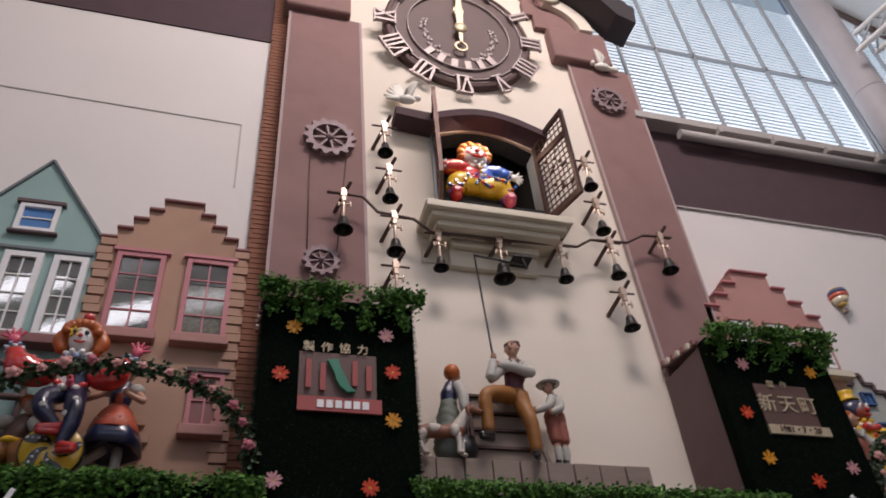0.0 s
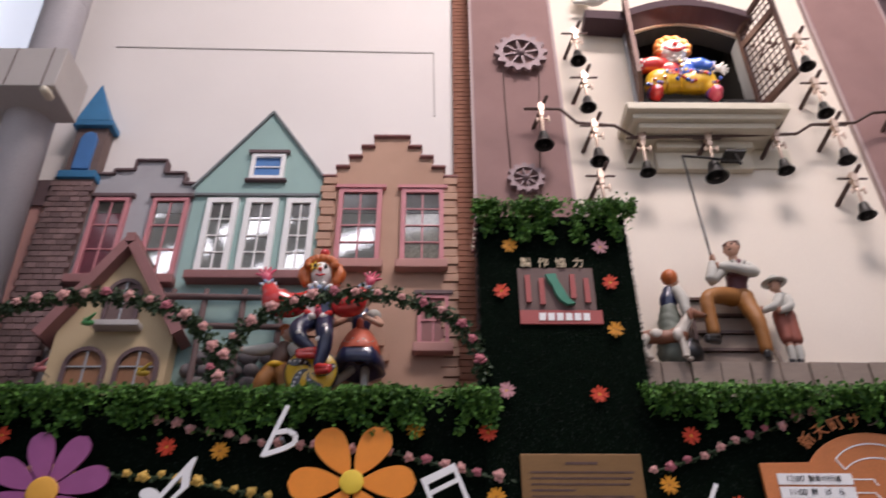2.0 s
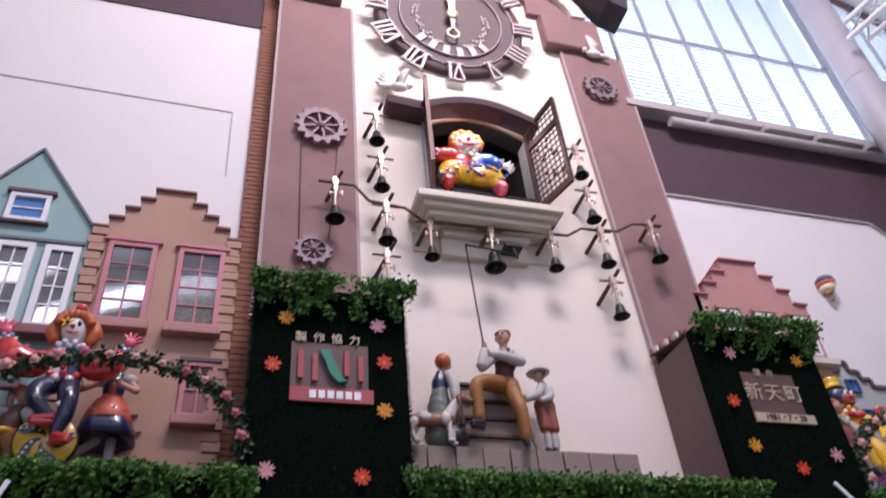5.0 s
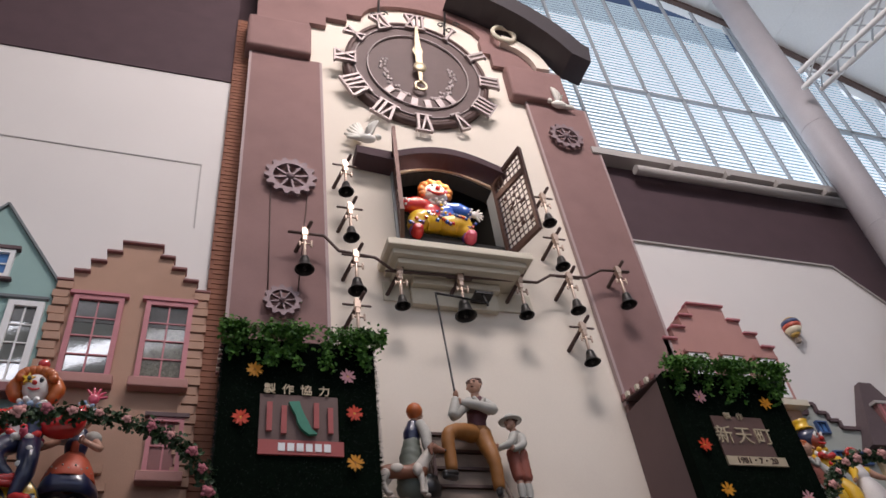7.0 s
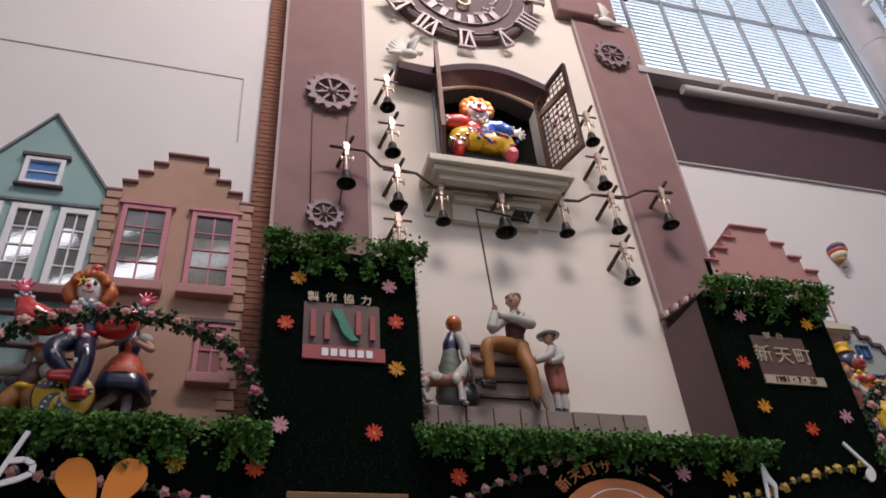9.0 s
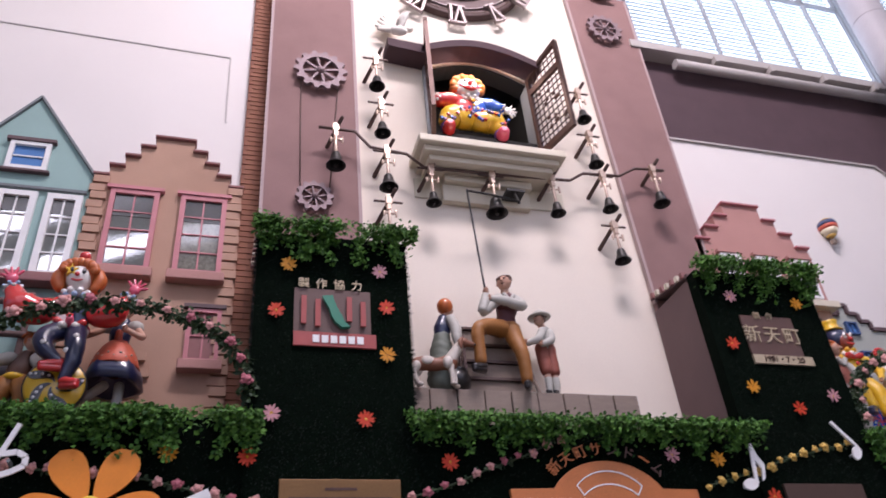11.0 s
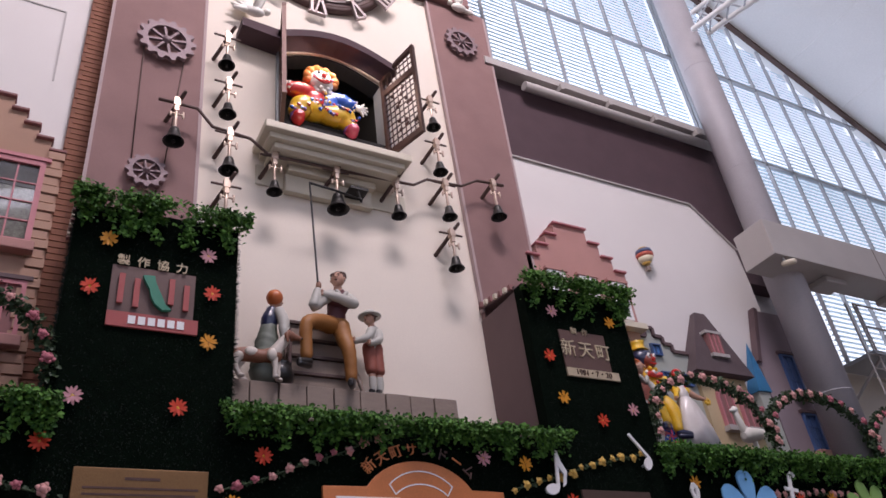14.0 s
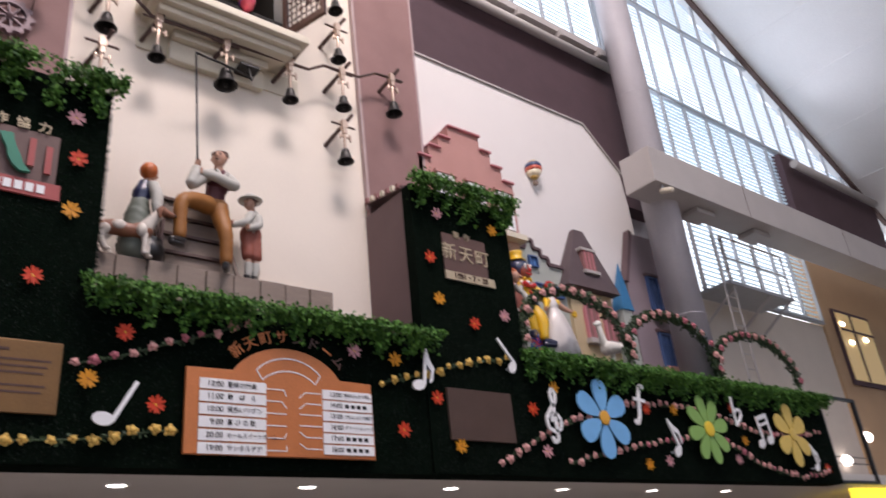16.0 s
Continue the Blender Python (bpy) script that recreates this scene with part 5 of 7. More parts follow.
def shoe(bm, heel, toe, r, mi):
    """A leather shoe with a heel block and a sole."""
    heel, toe = Vector(heel), Vector(toe)
    sweep(bm, [heel + Vector((0, 0, r * 0.5)), heel.lerp(toe, 0.5) + Vector((0, 0, r * 0.2)), toe], [r, r * 0.9, r * 0.8], mi, 12, 4)
    sweep(bm, [heel - Vector((0, 0, r * 0.55)), toe - Vector((0, 0, r * 0.55))], [r * 0.8, r * 0.75], mi, 10, 2)


def statue(name, mats, build, lab, cat="statue", at=(0, 0, 0)):
    bm = bmesh.new()
    build(bm)
    return solid(name, bm, mats, at, lab, cat)


# 0 skin 1 shirt 2 vest 3 trousers 4 shoes 5 hair
def bell_ringer(bm):
    sweep(bm, [(0.05, 7.57, 5.34), (0.05, 7.55, 5.44), (0.07, 7.535, 5.56), (0.08, 7.53, 5.66)], [0.105, 0.096, 0.116, 0.08], 2, 18, 5, 0.78, 0.02)
    sweep(bm, [(-0.04, 7.50, 5.52), (0.07, 7.44, 5.50), (0.18, 7.51, 5.52)], [0.02, 0.025, 0.02], 2, 8)
    sweep(bm, [(0.03, 7.47, 5.665), (0.08, 7.455, 5.60), (0.14, 7.48, 5.665)], [0.022, 0.018, 0.022], 1, 8)
    sweep(bm, [(0.07, 7.52, 5.66), (0.06, 7.51, 5.74)], [0.046, 0.043], 0, 10)
    head(bm, (0.055, 7.49, 5.815), 0.077, (-0.6, -0.8, 0.02), 0, 5, 5)
    sweep(bm, [(-0.01, 7.52, 5.635), (-0.13, 7.46, 5.52), (-0.235, 7.42, 5.42), (-0.215, 7.42, 5.50), (-0.185, 7.44, 5.61)], [0.062, 0.056, 0.056, 0.052, 0.042], 1, 14, 5, 0.95, 0.05)
    sweep(bm, [(0.165, 7.53, 5.635), (0.205, 7.48, 5.56), (0.16, 7.42, 5.515), (0.0, 7.40, 5.545), (-0.12, 7.42, 5.57)], [0.064, 0.060, 0.056, 0.050, 0.040], 1, 14, 5, 0.95, 0.05, 1.0)
    fist(bm, (-0.18, 7.435, 5.665), 0.034, 0)
    fist(bm, (-0.155, 7.43, 5.575), 0.034, 0)
    ball(bm, (0.045, 7.57, 5.33), 0.115, (1.08, 0.85, 0.65), 3, 16, 10)
    sweep(bm, [(0.0, 7.56, 5.31), (-0.15, 7.49, 5.29), (-0.285, 7.43, 5.24), (-0.325, 7.42, 5.16), (-0.32, 7.43, 5.02), (-0.315, 7.44, 4.88)], [0.092, 0.083, 0.070, 0.065, 0.058, 0.058], 3, 16, 5, 1.0, 0.035)
    sweep(bm, [(0.09, 7.56, 5.31), (0.11, 7.53, 5.17), (0.13, 7.48, 5.03), (0.145, 7.48, 4.90), (0.155, 7.50, 4.73)], [0.094, 0.083, 0.070, 0.062, 0.058], 3, 16, 5, 1.0, 0.035, 2.0)
    shoe(bm, (-0.29, 7.45, 4.81), (-0.41, 7.37, 4.785), 0.042, 4)
    shoe(bm, (0.155, 7.49, 4.665), (0.10, 7.39, 4.64), 0.042, 4)


statue("bell_ringer_statue", [SKIN, CLOTHW, MAROON, OCHRE, BLK, HAIRB], bell_ringer, "seated man statue in ochre trousers pulling the bell rope")


def hat_boy(bm):
    sweep(bm, [(0.43, 7.57, 5.12), (0.445, 7.565, 5.22), (0.45, 7.56, 5.31)], [0.088, 0.092, 0.066], 1, 16, 5, 0.85, 0.03)
    sweep(bm, [(0.44, 7.555, 5.32), (0.42, 7.54, 5.37)], [0.036, 0.034], 0, 10)
    head(bm, (0.40, 7.53, 5.42), 0.06, (-0.95, -0.35, 0.15), 0, 5, 5)
    lathe(bm, [(0.055, 5.455), (0.118, 5.452), (0.122, 5.462), (0.07, 5.475), (0.062, 5.505), (0.045, 5.525), (0.01, 5.53)], (0.41, 7.54, 0.0), 20, 1)
    sweep(bm, [(0.40, 7.50, 5.28), (0.33, 7.46, 5.17), (0.22, 7.49, 5.13)], [0.046, 0.042, 0.032], 1, 12, 5, 1, 0.05)
    sweep(bm, [(0.49, 7.53, 5.28), (0.47, 7.48, 5.17), (0.36, 7.46, 5.11)], [0.044, 0.040, 0.032], 1, 12, 5, 1, 0.05, 1)
    fist(bm, (0.195, 7.49, 5.14), 0.026, 0)
    fist(bm, (0.34, 7.45, 5.11), 0.026, 0)
    sweep(bm, [(0.40, 7.57, 5.12), (0.40, 7.57, 4.99), (0.41, 7.57, 4.87)], [0.075, 0.066, 0.062], 2, 14, 5, 1, 0.03)
    sweep(bm, [(0.465, 7.57, 5.12), (0.475, 7.57, 4.99), (0.485, 7.57, 4.86)], [0.075, 0.066, 0.062], 2, 14, 5, 1, 0.03, 1)
    for x in (0.41, 0.485):
        sweep(bm, [(x, 7.57, 4.86), (x, 7.57, 4.79)], [0.036, 0.036], 0, 10)
        sweep(bm, [(x, 7.57, 4.79), (x + 0.005, 7.575, 4.72), (x, 7.57, 4.64)], [0.038, 0.040, 0.028], 3, 10)
        shoe(bm, (x, 7.57, 4.635), (x - 0.05, 7.52, 4.63), 0.026, 4)


statue("boy_statue", [SKIN, CLOTHW, RUST, CLOTHW, BLK, HAIRB], hat_boy, "boy statue in straw hat and rust shorts beside the bell ringer")


def bun_girl(bm):
    sweep(bm, [(-0.64, 7.58, 5.18), (-0.63, 7.575, 5.28), (-0.61, 7.57, 5.38)], [0.075, 0.085, 0.062], 2, 16, 5, 0.85, 0.02)
    sweep(bm, [(-0.64, 7.58, 5.18), (-0.65, 7.585, 5.02), (-0.65, 7.59, 4.86), (-0.65, 7.59, 4.72)], [0.085, 0.115, 0.145, 0.16], 3, 22, 6, 0.9, 0.06)
    sweep(bm, [(-0.60, 7.57, 5.38), (-0.59, 7.565, 5.45)], [0.036, 0.034], 0, 10)
    head(bm, (-0.575, 7.56, 5.50), 0.066, (0.85, 0.25, 0.05), 0, 5, 5)
    ball(bm, (-0.59, 7.55, 5.52), 0.082, (1.0, 1.0, 1.05), 5, 14, 10)
    sweep(bm, [(-0.555, 7.52, 5.36), (-0.525, 7.48, 5.24), (-0.53, 7.45, 5.12), (-0.53, 7.44, 5.06)], [0.052, 0.056, 0.048, 0.036], 1, 14, 5, 1, 0.06)
    sweep(bm, [(-0.53, 7.44, 5.06), (-0.55, 7.43, 4.99)], [0.026, 0.022], 0, 8)
    fist(bm, (-0.553, 7.43, 4.975), 0.027, 0)
    for x in (-0.69, -0.61):
        sweep(bm, [(x, 7.59, 4.72), (x, 7.58, 4.63)], [0.034, 0.03], 0, 8)
        shoe(bm, (x, 7.58, 4.63), (x + 0.05, 7.53, 4.625), 0.026, 4)


statue("girl_statue", [SKIN, CLOTHW, NAVY, SAGE, BLK, HAIRO], bun_girl, "girl statue with orange hair and dark bodice")
BROWND, WHD = paint("dog_brown", (0.24, 0.09, 0.045), 0.5, 0.1), paint("dog_white", (0.60, 0.54, 0.47), 0.5, 0.1)


def spotted_dog(bm):
    sweep(bm, [(-0.97, 7.50, 4.83), (-0.87, 7.49, 4.85), (-0.74, 7.47, 4.835), (-0.62, 7.455, 4.85)], [0.066, 0.070, 0.066, 0.082], 0, 16, 5, 0.85)
    sweep(bm, [(-0.62, 7.45, 4.87), (-0.57, 7.43, 4.95), (-0.52, 7.42, 5.02)], [0.066, 0.052, 0.046], 1, 14)
    ball(bm, (-0.49, 7.41, 5.045), 0.054, (1.1, 1, 0.95), 0, 12, 8)
    sweep(bm, [(-0.47, 7.40, 5.04), (-0.405, 7.39, 5.02)], [0.036, 0.026], 0, 10)
    ball(bm, (-0.38, 7.39, 5.025), 0.014, (1, 1, 1), 2, 8, 6)
    for y in (7.36, 7.455):
        sweep(bm, [(-0.51, y, 5.07), (-0.53, y, 5.03), (-0.525, y, 4.97)], [0.016, 0.026, 0.014], 0, 8, 3, 0.6)
    ball(bm, (-0.84, 7.435, 4.86), 0.05, (1.3, 0.4, 0.9), 1, 10, 8)
    ball(bm, (-0.66, 7.40, 4.83), 0.06, (0.8, 0.6, 1.1), 1, 10, 8)
    for x, y in ((-0.63, 7.42), (-0.585, 7.48)):
        sweep(bm, [(x, y, 4.80), (x + 0.005, y - 0.01, 4.70), (x, y - 0.01, 4.62)], [0.034, 0.024, 0.022], 1, 10)
        ball(bm, (x + 0.015, y - 0.02, 4.615), 0.028, (1.2, 1, 0.7), 1, 8, 6)
    for x, y in ((-0.95, 7.45), (-0.91, 7.53)):
        sweep(bm, [(x, y, 4.81), (x - 0.03, y, 4.72), (x + 0.01, y, 4.62)], [0.046, 0.028, 0.022], 1, 10)
        ball(bm, (x + 0.025, y - 0.01, 4.615), 0.028, (1.2, 1, 0.7), 1, 8, 6)
    sweep(bm, [(-1.01, 7.50, 4.86), (-1.07, 7.50, 4.92), (-1.08, 7.49, 5.0)], [0.022, 0.017, 0.011], 0, 8)


statue("dog_statue", [BROWND, WHD, BLK], spotted_dog, "brown and white dog statue on the ledge")


def kettle(bm):
    lathe(bm, [(0.02, 0.0), (0.09, 0.012), (0.14, 0.06), (0.152, 0.12), (0.135, 0.18), (0.115, 0.205), (0.128, 0.225), (0.12, 0.232), (0.1, 0.2), (0.02, 0.19)], (0, 0, 0), 24, 0)


statue("cauldron_prop", [BLK], kettle, "round black pot at the feet of the girl statue", "pot", (-0.54, 7.60, 4.602))
bm = bmesh.new()
limb(bm, (0, 0, 0), (0.02, 0.03, 0.62), 0.022, 0.014, 0, 8)
solid("staff_prop", bm, M_FENCE, (-0.44, 7.56, 4.602), "upright brown wooden staff by the steps", "staff")

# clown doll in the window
pl = sbox("doll_plinth", M_BLACK, "plinth inside the doll niche, near-black for its shade", "plinth", WX0 + 0.02, WX1 - 0.02, 7.88, 8.84, 8.0, 8.24)


def glove(bm, c, way, r, mi, span=0.5):
    """An open hand: palm, four spread fingers and a thumb."""
    c, w = Vector(c), Vector(way).normalized()
    u = w.cross(Vector((0, 1, 0))).normalized()
    ball(bm, c, r, (1, 0.6, 1), mi, 10, 8)
    for k in range(5):
        a = (k - 2) * span
        d = w * math.cos(a) + u * math.sin(a)
        sweep(bm, [c + d * r * 0.7, c + d * r * 1.5, c + d * r * 2.1], [r * 0.30, r * 0.28, r * 0.22], mi, 8, 2)


def ruffle(bm, c, axis, r, mi, n=12):
    """A gathered frill about an axis."""
    c, ax = Vector(c), Vector(axis).normalized()
    u = ax.orthogonal().normalized()
    v = ax.cross(u)
    for k in range(n):
        a = 2 * math.pi * k / n
        d = u * math.cos(a) + v * math.sin(a)
        p = c + d * r
        sweep(bm, [c + d * r * 0.5, p + ax * r * 0.22 * (1 if k % 2 else -1)], [r * 0.30, r * 0.24], mi[k % len(mi)], 8, 2)


def star(bm, c, r, mi):
    c = Vector(c)
    pts = [(c.x + (r if k % 2 == 0 else r * 0.42) * math.sin(math.pi * k / 5), c.z + (r if k % 2 == 0 else r * 0.42) * math.cos(math.pi * k / 5)) for k in range(10)]
    prism(bm, pts, c.y - 0.012, c.y + 0.03, mi)


# 0 white 1 red 2 blue 3 yellow 4 black 5 orange 6 pink 7 violet
def window_clown(bm):
    # trousers
    ball(bm, (0.14, 7.99, 8.62), 0.17, (1.25, 0.8, 0.8), 3, 18, 12)
    sweep(bm, [(0.06, 7.97, 8.60), (-0.12, 7.93, 8.58), (-0.21, 7.91, 8.46)], [0.15, 0.165, 0.11], 3, 18, 5, 0.9, 0.03)
    sweep(bm, [(0.22, 7.97, 8.60), (0.42, 7.93, 8.56), (0.50, 7.91, 8.44)], [0.15, 0.165, 0.11], 3, 18, 5, 0.9, 0.03)
    rs = random.Random(4)
    for k in range(22):
        x = -0.30 + 0.88 * k / 21
        z = 8.60 - 0.25 * abs(x - 0.14) + rs.uniform(-0.09, 0.08)
        y = 7.775 + 0.16 * (1 - math.cos((z - 8.57) * 6)) - (0.0 if abs(x - 0.14) > 0.16 else -0.04)
        star(bm, (x, y, z), 0.026, (2, 7, 1)[k % 3])
    for x in (-0.21, 0.50):
        sweep(bm, [(x, 7.91, 8.40), (x, 7.91, 8.33)], [0.085, 0.09], 7, 14, 3)
        sweep(bm, [(x, 7.93, 8.275), (x - 0.01, 7.84, 8.27), (x - 0.02, 7.76, 8.27)], [0.062, 0.085, 0.075], 1 if x < 0 else 6, 14, 4)
    # coat, half red and half blue
    sweep(bm, [(0.06, 7.99, 8.66), (0.05, 7.98, 8.80), (0.05, 7.98, 8.90)], [0.17, 0.175, 0.12], 1, 18, 5, 0.85)
    sweep(bm, [(0.22, 7.985, 8.66), (0.23, 7.975, 8.80), (0.21, 7.98, 8.90)], [0.17, 0.17, 0.12], 2, 18, 5, 0.85)
    sweep(bm, [(0.0, 7.97, 8.88), (-0.16, 7.94, 8.86), (-0.30, 7.90, 8.82)], [0.115, 0.125, 0.095], 1, 16, 5, 1, 0.03)
    sweep(bm, [(0.27, 7.97, 8.88), (0.42, 7.94, 8.83), (0.52, 7.90, 8.78)], [0.115, 0.135, 0.105], 2, 16, 5, 1, 0.03)
    ruffle(bm, (-0.33, 7.89, 8.82), (1, 0.2, 0.1), 0.075, (0, 0))
    ruffle(bm, (0.56, 7.885, 8.77), (1, -0.2, -0.3), 0.075, (0, 0))
    glove(bm, (-0.39, 7.86, 8.84), (-1, 0, 0.35), 0.055, 0)
    glove(bm, (0.62, 7.86, 8.75), (1, 0, -0.1), 0.06, 0)
    for k in range(9):
        ball(bm, (-0.09 + 0.058 * k, 7.81 + 0.006 * abs(k - 4), 8.665 + 0.012 * (k % 2)), 0.022, (1, 0.7, 1), (0, 3, 6, 2)[k % 4], 8, 6)
    for z in (8.72, 8.79):
        ball(bm, (0.145, 7.80, z), 0.024, (1, 0.7, 1), 3, 8, 6)
    ruffle(bm, (0.135, 7.93, 8.91), (0, -0.3, 1), 0.12, (0,), 16)
    # head
    ball(bm, (0.12, 7.935, 9.10), 0.168, (1.02, 0.92, 1.02), 0, 18, 14)
    ball(bm, (0.12, 7.87, 9.01), 0.125, (1.25, 0.75, 0.72), 0, 16, 12)
    ball(bm, (0.12, 8.0, 9.16), 0.20, (1.06, 0.85, 0.95), 5, 18, 12)
    for k in range(13):
        a = math.pi * (-0.10 + 1.20 * k / 12)
        ball(bm, (0.12 + 0.19 * math.cos(a), 7.90 - 0.02 * (k % 2), 9.12 + 0.165 * math.sin(a)), 0.058, (1, 1, 1), 5, 10, 8)
    for e in (-1, 1):
        ball(bm, (0.12 + e * 0.052, 7.80, 9.145), 0.030, (0.9, 0.5, 1.4), 4, 10, 8)
        ball(bm, (0.128 + e * 0.052, 7.785, 9.155), 0.009, (1, 0.6, 1.2), 0, 6, 5)
        ball(bm, (0.12 + e * 0.118, 7.80, 9.06), 0.030, (1, 0.5, 1), 6, 8, 6)
    ball(bm, (0.12, 7.775, 9.085), 0.034, (1, 1, 1), 1, 12, 8)
    sweep(bm, [(0.02, 7.80, 9.03), (0.07, 7.775, 8.985), (0.12, 7.768, 8.972), (0.17, 7.775, 8.985), (0.22, 7.80, 9.03)], [0.010, 0.022, 0.028, 0.022, 0.010], 1, 10, 4)
    sweep(bm, [(0.06, 7.765, 9.008), (0.12, 7.755, 8.996), (0.18, 7.765, 9.008)], [0.006, 0.010, 0.006], 4, 8, 3)


statue("clown_doll", [WHITEG, RED, BLUEG, YELL, BLK, paint("doll_bright_orange_hair", (0.62, 0.19, 0.03), 0.4, 0.3), PINK, VIOL], window_clown, "smiling clown doll in red, blue and starry yellow costume", "doll")


def cycle_wheel(bm, c, r, face, dark, dot):
    """A solid show wheel with dark spotted swirls."""
    cx, cy, cz = c
    lathe(bm, [(0.02, cy - 0.05), (r * 0.92, cy - 0.05), (r, cy - 0.025), (r, cy + 0.025), (r * 0.92, cy + 0.05), (0.02, cy + 0.05)], (cx, 0, cz), 32, face, "y")
    lathe(bm, [(r * 0.97, cy - 0.03), (r * 1.04, cy - 0.025), (r * 1.04, cy + 0.025), (r * 0.97, cy + 0.03)], (cx, 0, cz), 32, dark, "y", False)
    for k in range(5):
        a0 = 2 * math.pi * k / 5
        line = [(t, a0 + 1.5 * t) for t in np.linspace(0.12, 0.95, 9)]
        rim = [(cx + r * t * math.cos(a), cz + r * t * math.sin(a)) for t, a in line]
        back = [(cx + r * t * math.cos(a + 0.62 * math.sin(math.pi * t) + 0.05), cz + r * t * math.sin(a + 0.62 * math.sin(math.pi * t) + 0.05)) for t, a in line]
        prism(bm, rim + back[::-1], cy - 0.058, cy - 0.049, dark)
        for t in (0.4, 0.58, 0.75, 0.9):
            a = a0 + 1.5 * t + 0.31 * math.sin(math.pi * t)
            ball(bm, (cx + r * t * math.cos(a), cy - 0.06, cz + r * t * math.sin(a)), 0.013, (1, 0.5, 1), dot, 8, 5)


# 0 white 1 red 2 navy 3 yellow 4 black 5 orange 6 pink 7 pale blue
def cycle_clown(bm):
    cycle_wheel(bm, (0, -0.06, 0.21), 0.225, 3, 4, 0)
    sweep(bm, [(-0.04, 0, 0.80), (-0.04, 0, 0.92), (-0.03, 0, 1.02)], [0.085, 0.10, 0.075], 0, 16, 5, 0.9)
    sweep(bm, [(0.05, -0.005, 0.80), (0.06, -0.005, 0.92), (0.04, -0.005, 1.02)], [0.085, 0.10, 0.075], 2, 16, 5, 0.9)
    for z in (0.84, 0.90, 0.96):
        ball(bm, (0.0, -0.105, z), 0.026, (1.2, 0.8, 0.8), 1, 8, 6)
    ruffle(bm, (0, -0.01, 0.76), (0, 0, 1), 0.13, (0, 6, 0, 1), 14)
    sweep(bm, [(-0.11, 0, 0.99), (-0.25, -0.03, 0.90), (-0.39, -0.05, 0.93), (-0.47, -0.05, 1.06)], [0.075, 0.12, 0.135, 0.075], 1, 18, 5, 0.95)
    sweep(bm, [(0.11, 0, 0.99), (0.22, -0.03, 0.90), (0.32, -0.05, 0.92), (0.40, -0.05, 1.02)], [0.075, 0.115, 0.125, 0.07], 1, 18, 5, 0.95)
    ruffle(bm, (-0.485, -0.05, 1.10), (-0.2, 0, 1), 0.068, (0, 7), 12)
    ruffle(bm, (0.42, -0.05, 1.06), (0.25, 0, 1), 0.064, (0, 7), 12)
    glove(bm, (-0.51, -0.05, 1.19), (-0.25, 0, 1), 0.050, 6)
    glove(bm, (0.46, -0.05, 1.15), (0.4, 0, 1), 0.048, 6)
    sweep(bm, [(-0.05, -0.02, 0.74), (-0.14, -0.12, 0.62), (-0.12, -0.17, 0.50), (0.0, -0.17, 0.38)], [0.085, 0.080, 0.068, 0.046], 2, 16, 5, 1, 0.03)
    sweep(bm, [(0.06, -0.02, 0.74), (0.09, -0.13, 0.58), (0.11, -0.17, 0.42), (0.07, -0.17, 0.24)], [0.085, 0.080, 0.066, 0.046], 2, 16, 5, 1, 0.03)
    for p in ((-0.16, -0.19, 0.60), (-0.12, -0.235, 0.52), (0.10, -0.205, 0.60), (0.05, -0.205, 0.47), (-0.06, -0.13, 0.70)):
        ball(bm, p, 0.024, (1, 0.5, 1), 0, 8, 6)
    shoe(bm, (0.02, -0.17, 0.35), (-0.10, -0.22, 0.33), 0.042, 1)
    shoe(bm, (0.07, -0.17, 0.20), (0.17, -0.24, 0.18), 0.042, 1)
    ruffle(bm, (0, -0.01, 1.075), (0, -0.15, 1), 0.105, (7, 0), 16)
    ball(bm, (0, -0.03, 1.235), 0.118, (0.92, 0.92, 1.08), 0, 18, 14)
    ball(bm, (0, 0.025, 1.28), 0.165, (1.08, 0.86, 0.86), 5, 18, 12)
    for e in (-1, 1):
        sweep(bm, [(e * 0.13, -0.02, 1.30), (e * 0.165, -0.03, 1.22), (e * 0.14, -0.03, 1.14)], [0.06, 0.062, 0.05], 5, 12)
        ball(bm, (e * 0.045, -0.133, 1.255), 0.020, (0.9, 0.5, 1.4), 4, 10, 8)
        ball(bm, (e * 0.045 + 0.005, -0.145, 1.262), 0.006, (1, 0.6, 1), 0, 6, 4)
    for k in range(9):
        a = math.pi * k / 8
        ball(bm, (0.125 * math.cos(a), -0.105, 1.29 + 0.075 * math.sin(a)), 0.042, (1, 0.8, 1), 5, 10, 8)
    star(bm, (-0.055, -0.128, 1.262), 0.058, 3)
    ball(bm, (-0.05, -0.150, 1.258), 0.017, (0.9, 0.4, 1.3), 4, 8, 6)
    ball(bm, (0, -0.150, 1.215), 0.021, (1, 1, 1), 1, 10, 8)
    sweep(bm, [(-0.04, -0.128, 1.175), (0, -0.136, 1.158), (0.04, -0.128, 1.175)], [0.007, 0.011, 0.007], 1, 8, 3)
    lathe(bm, [(0.075, 1.39), (0.055, 1.44), (0.035, 1.47)], (0, 0.02, 0), 18, 1)
    ball(bm, (0, 0.02, 1.50), 0.05, (1, 1, 1), 1, 14, 10)


statue("unicycle_clown_doll", [WHITEG, RED, NAVY, YELL, BLK, HAIRO, PINK, paint("doll_pale_blue", (0.30, 0.42, 0.60), 0.4, 0.3)], cycle_clown, "glossy clown doll with red sleeves riding a yellow wheel", "doll", (-3.92, 7.40, 4.20))


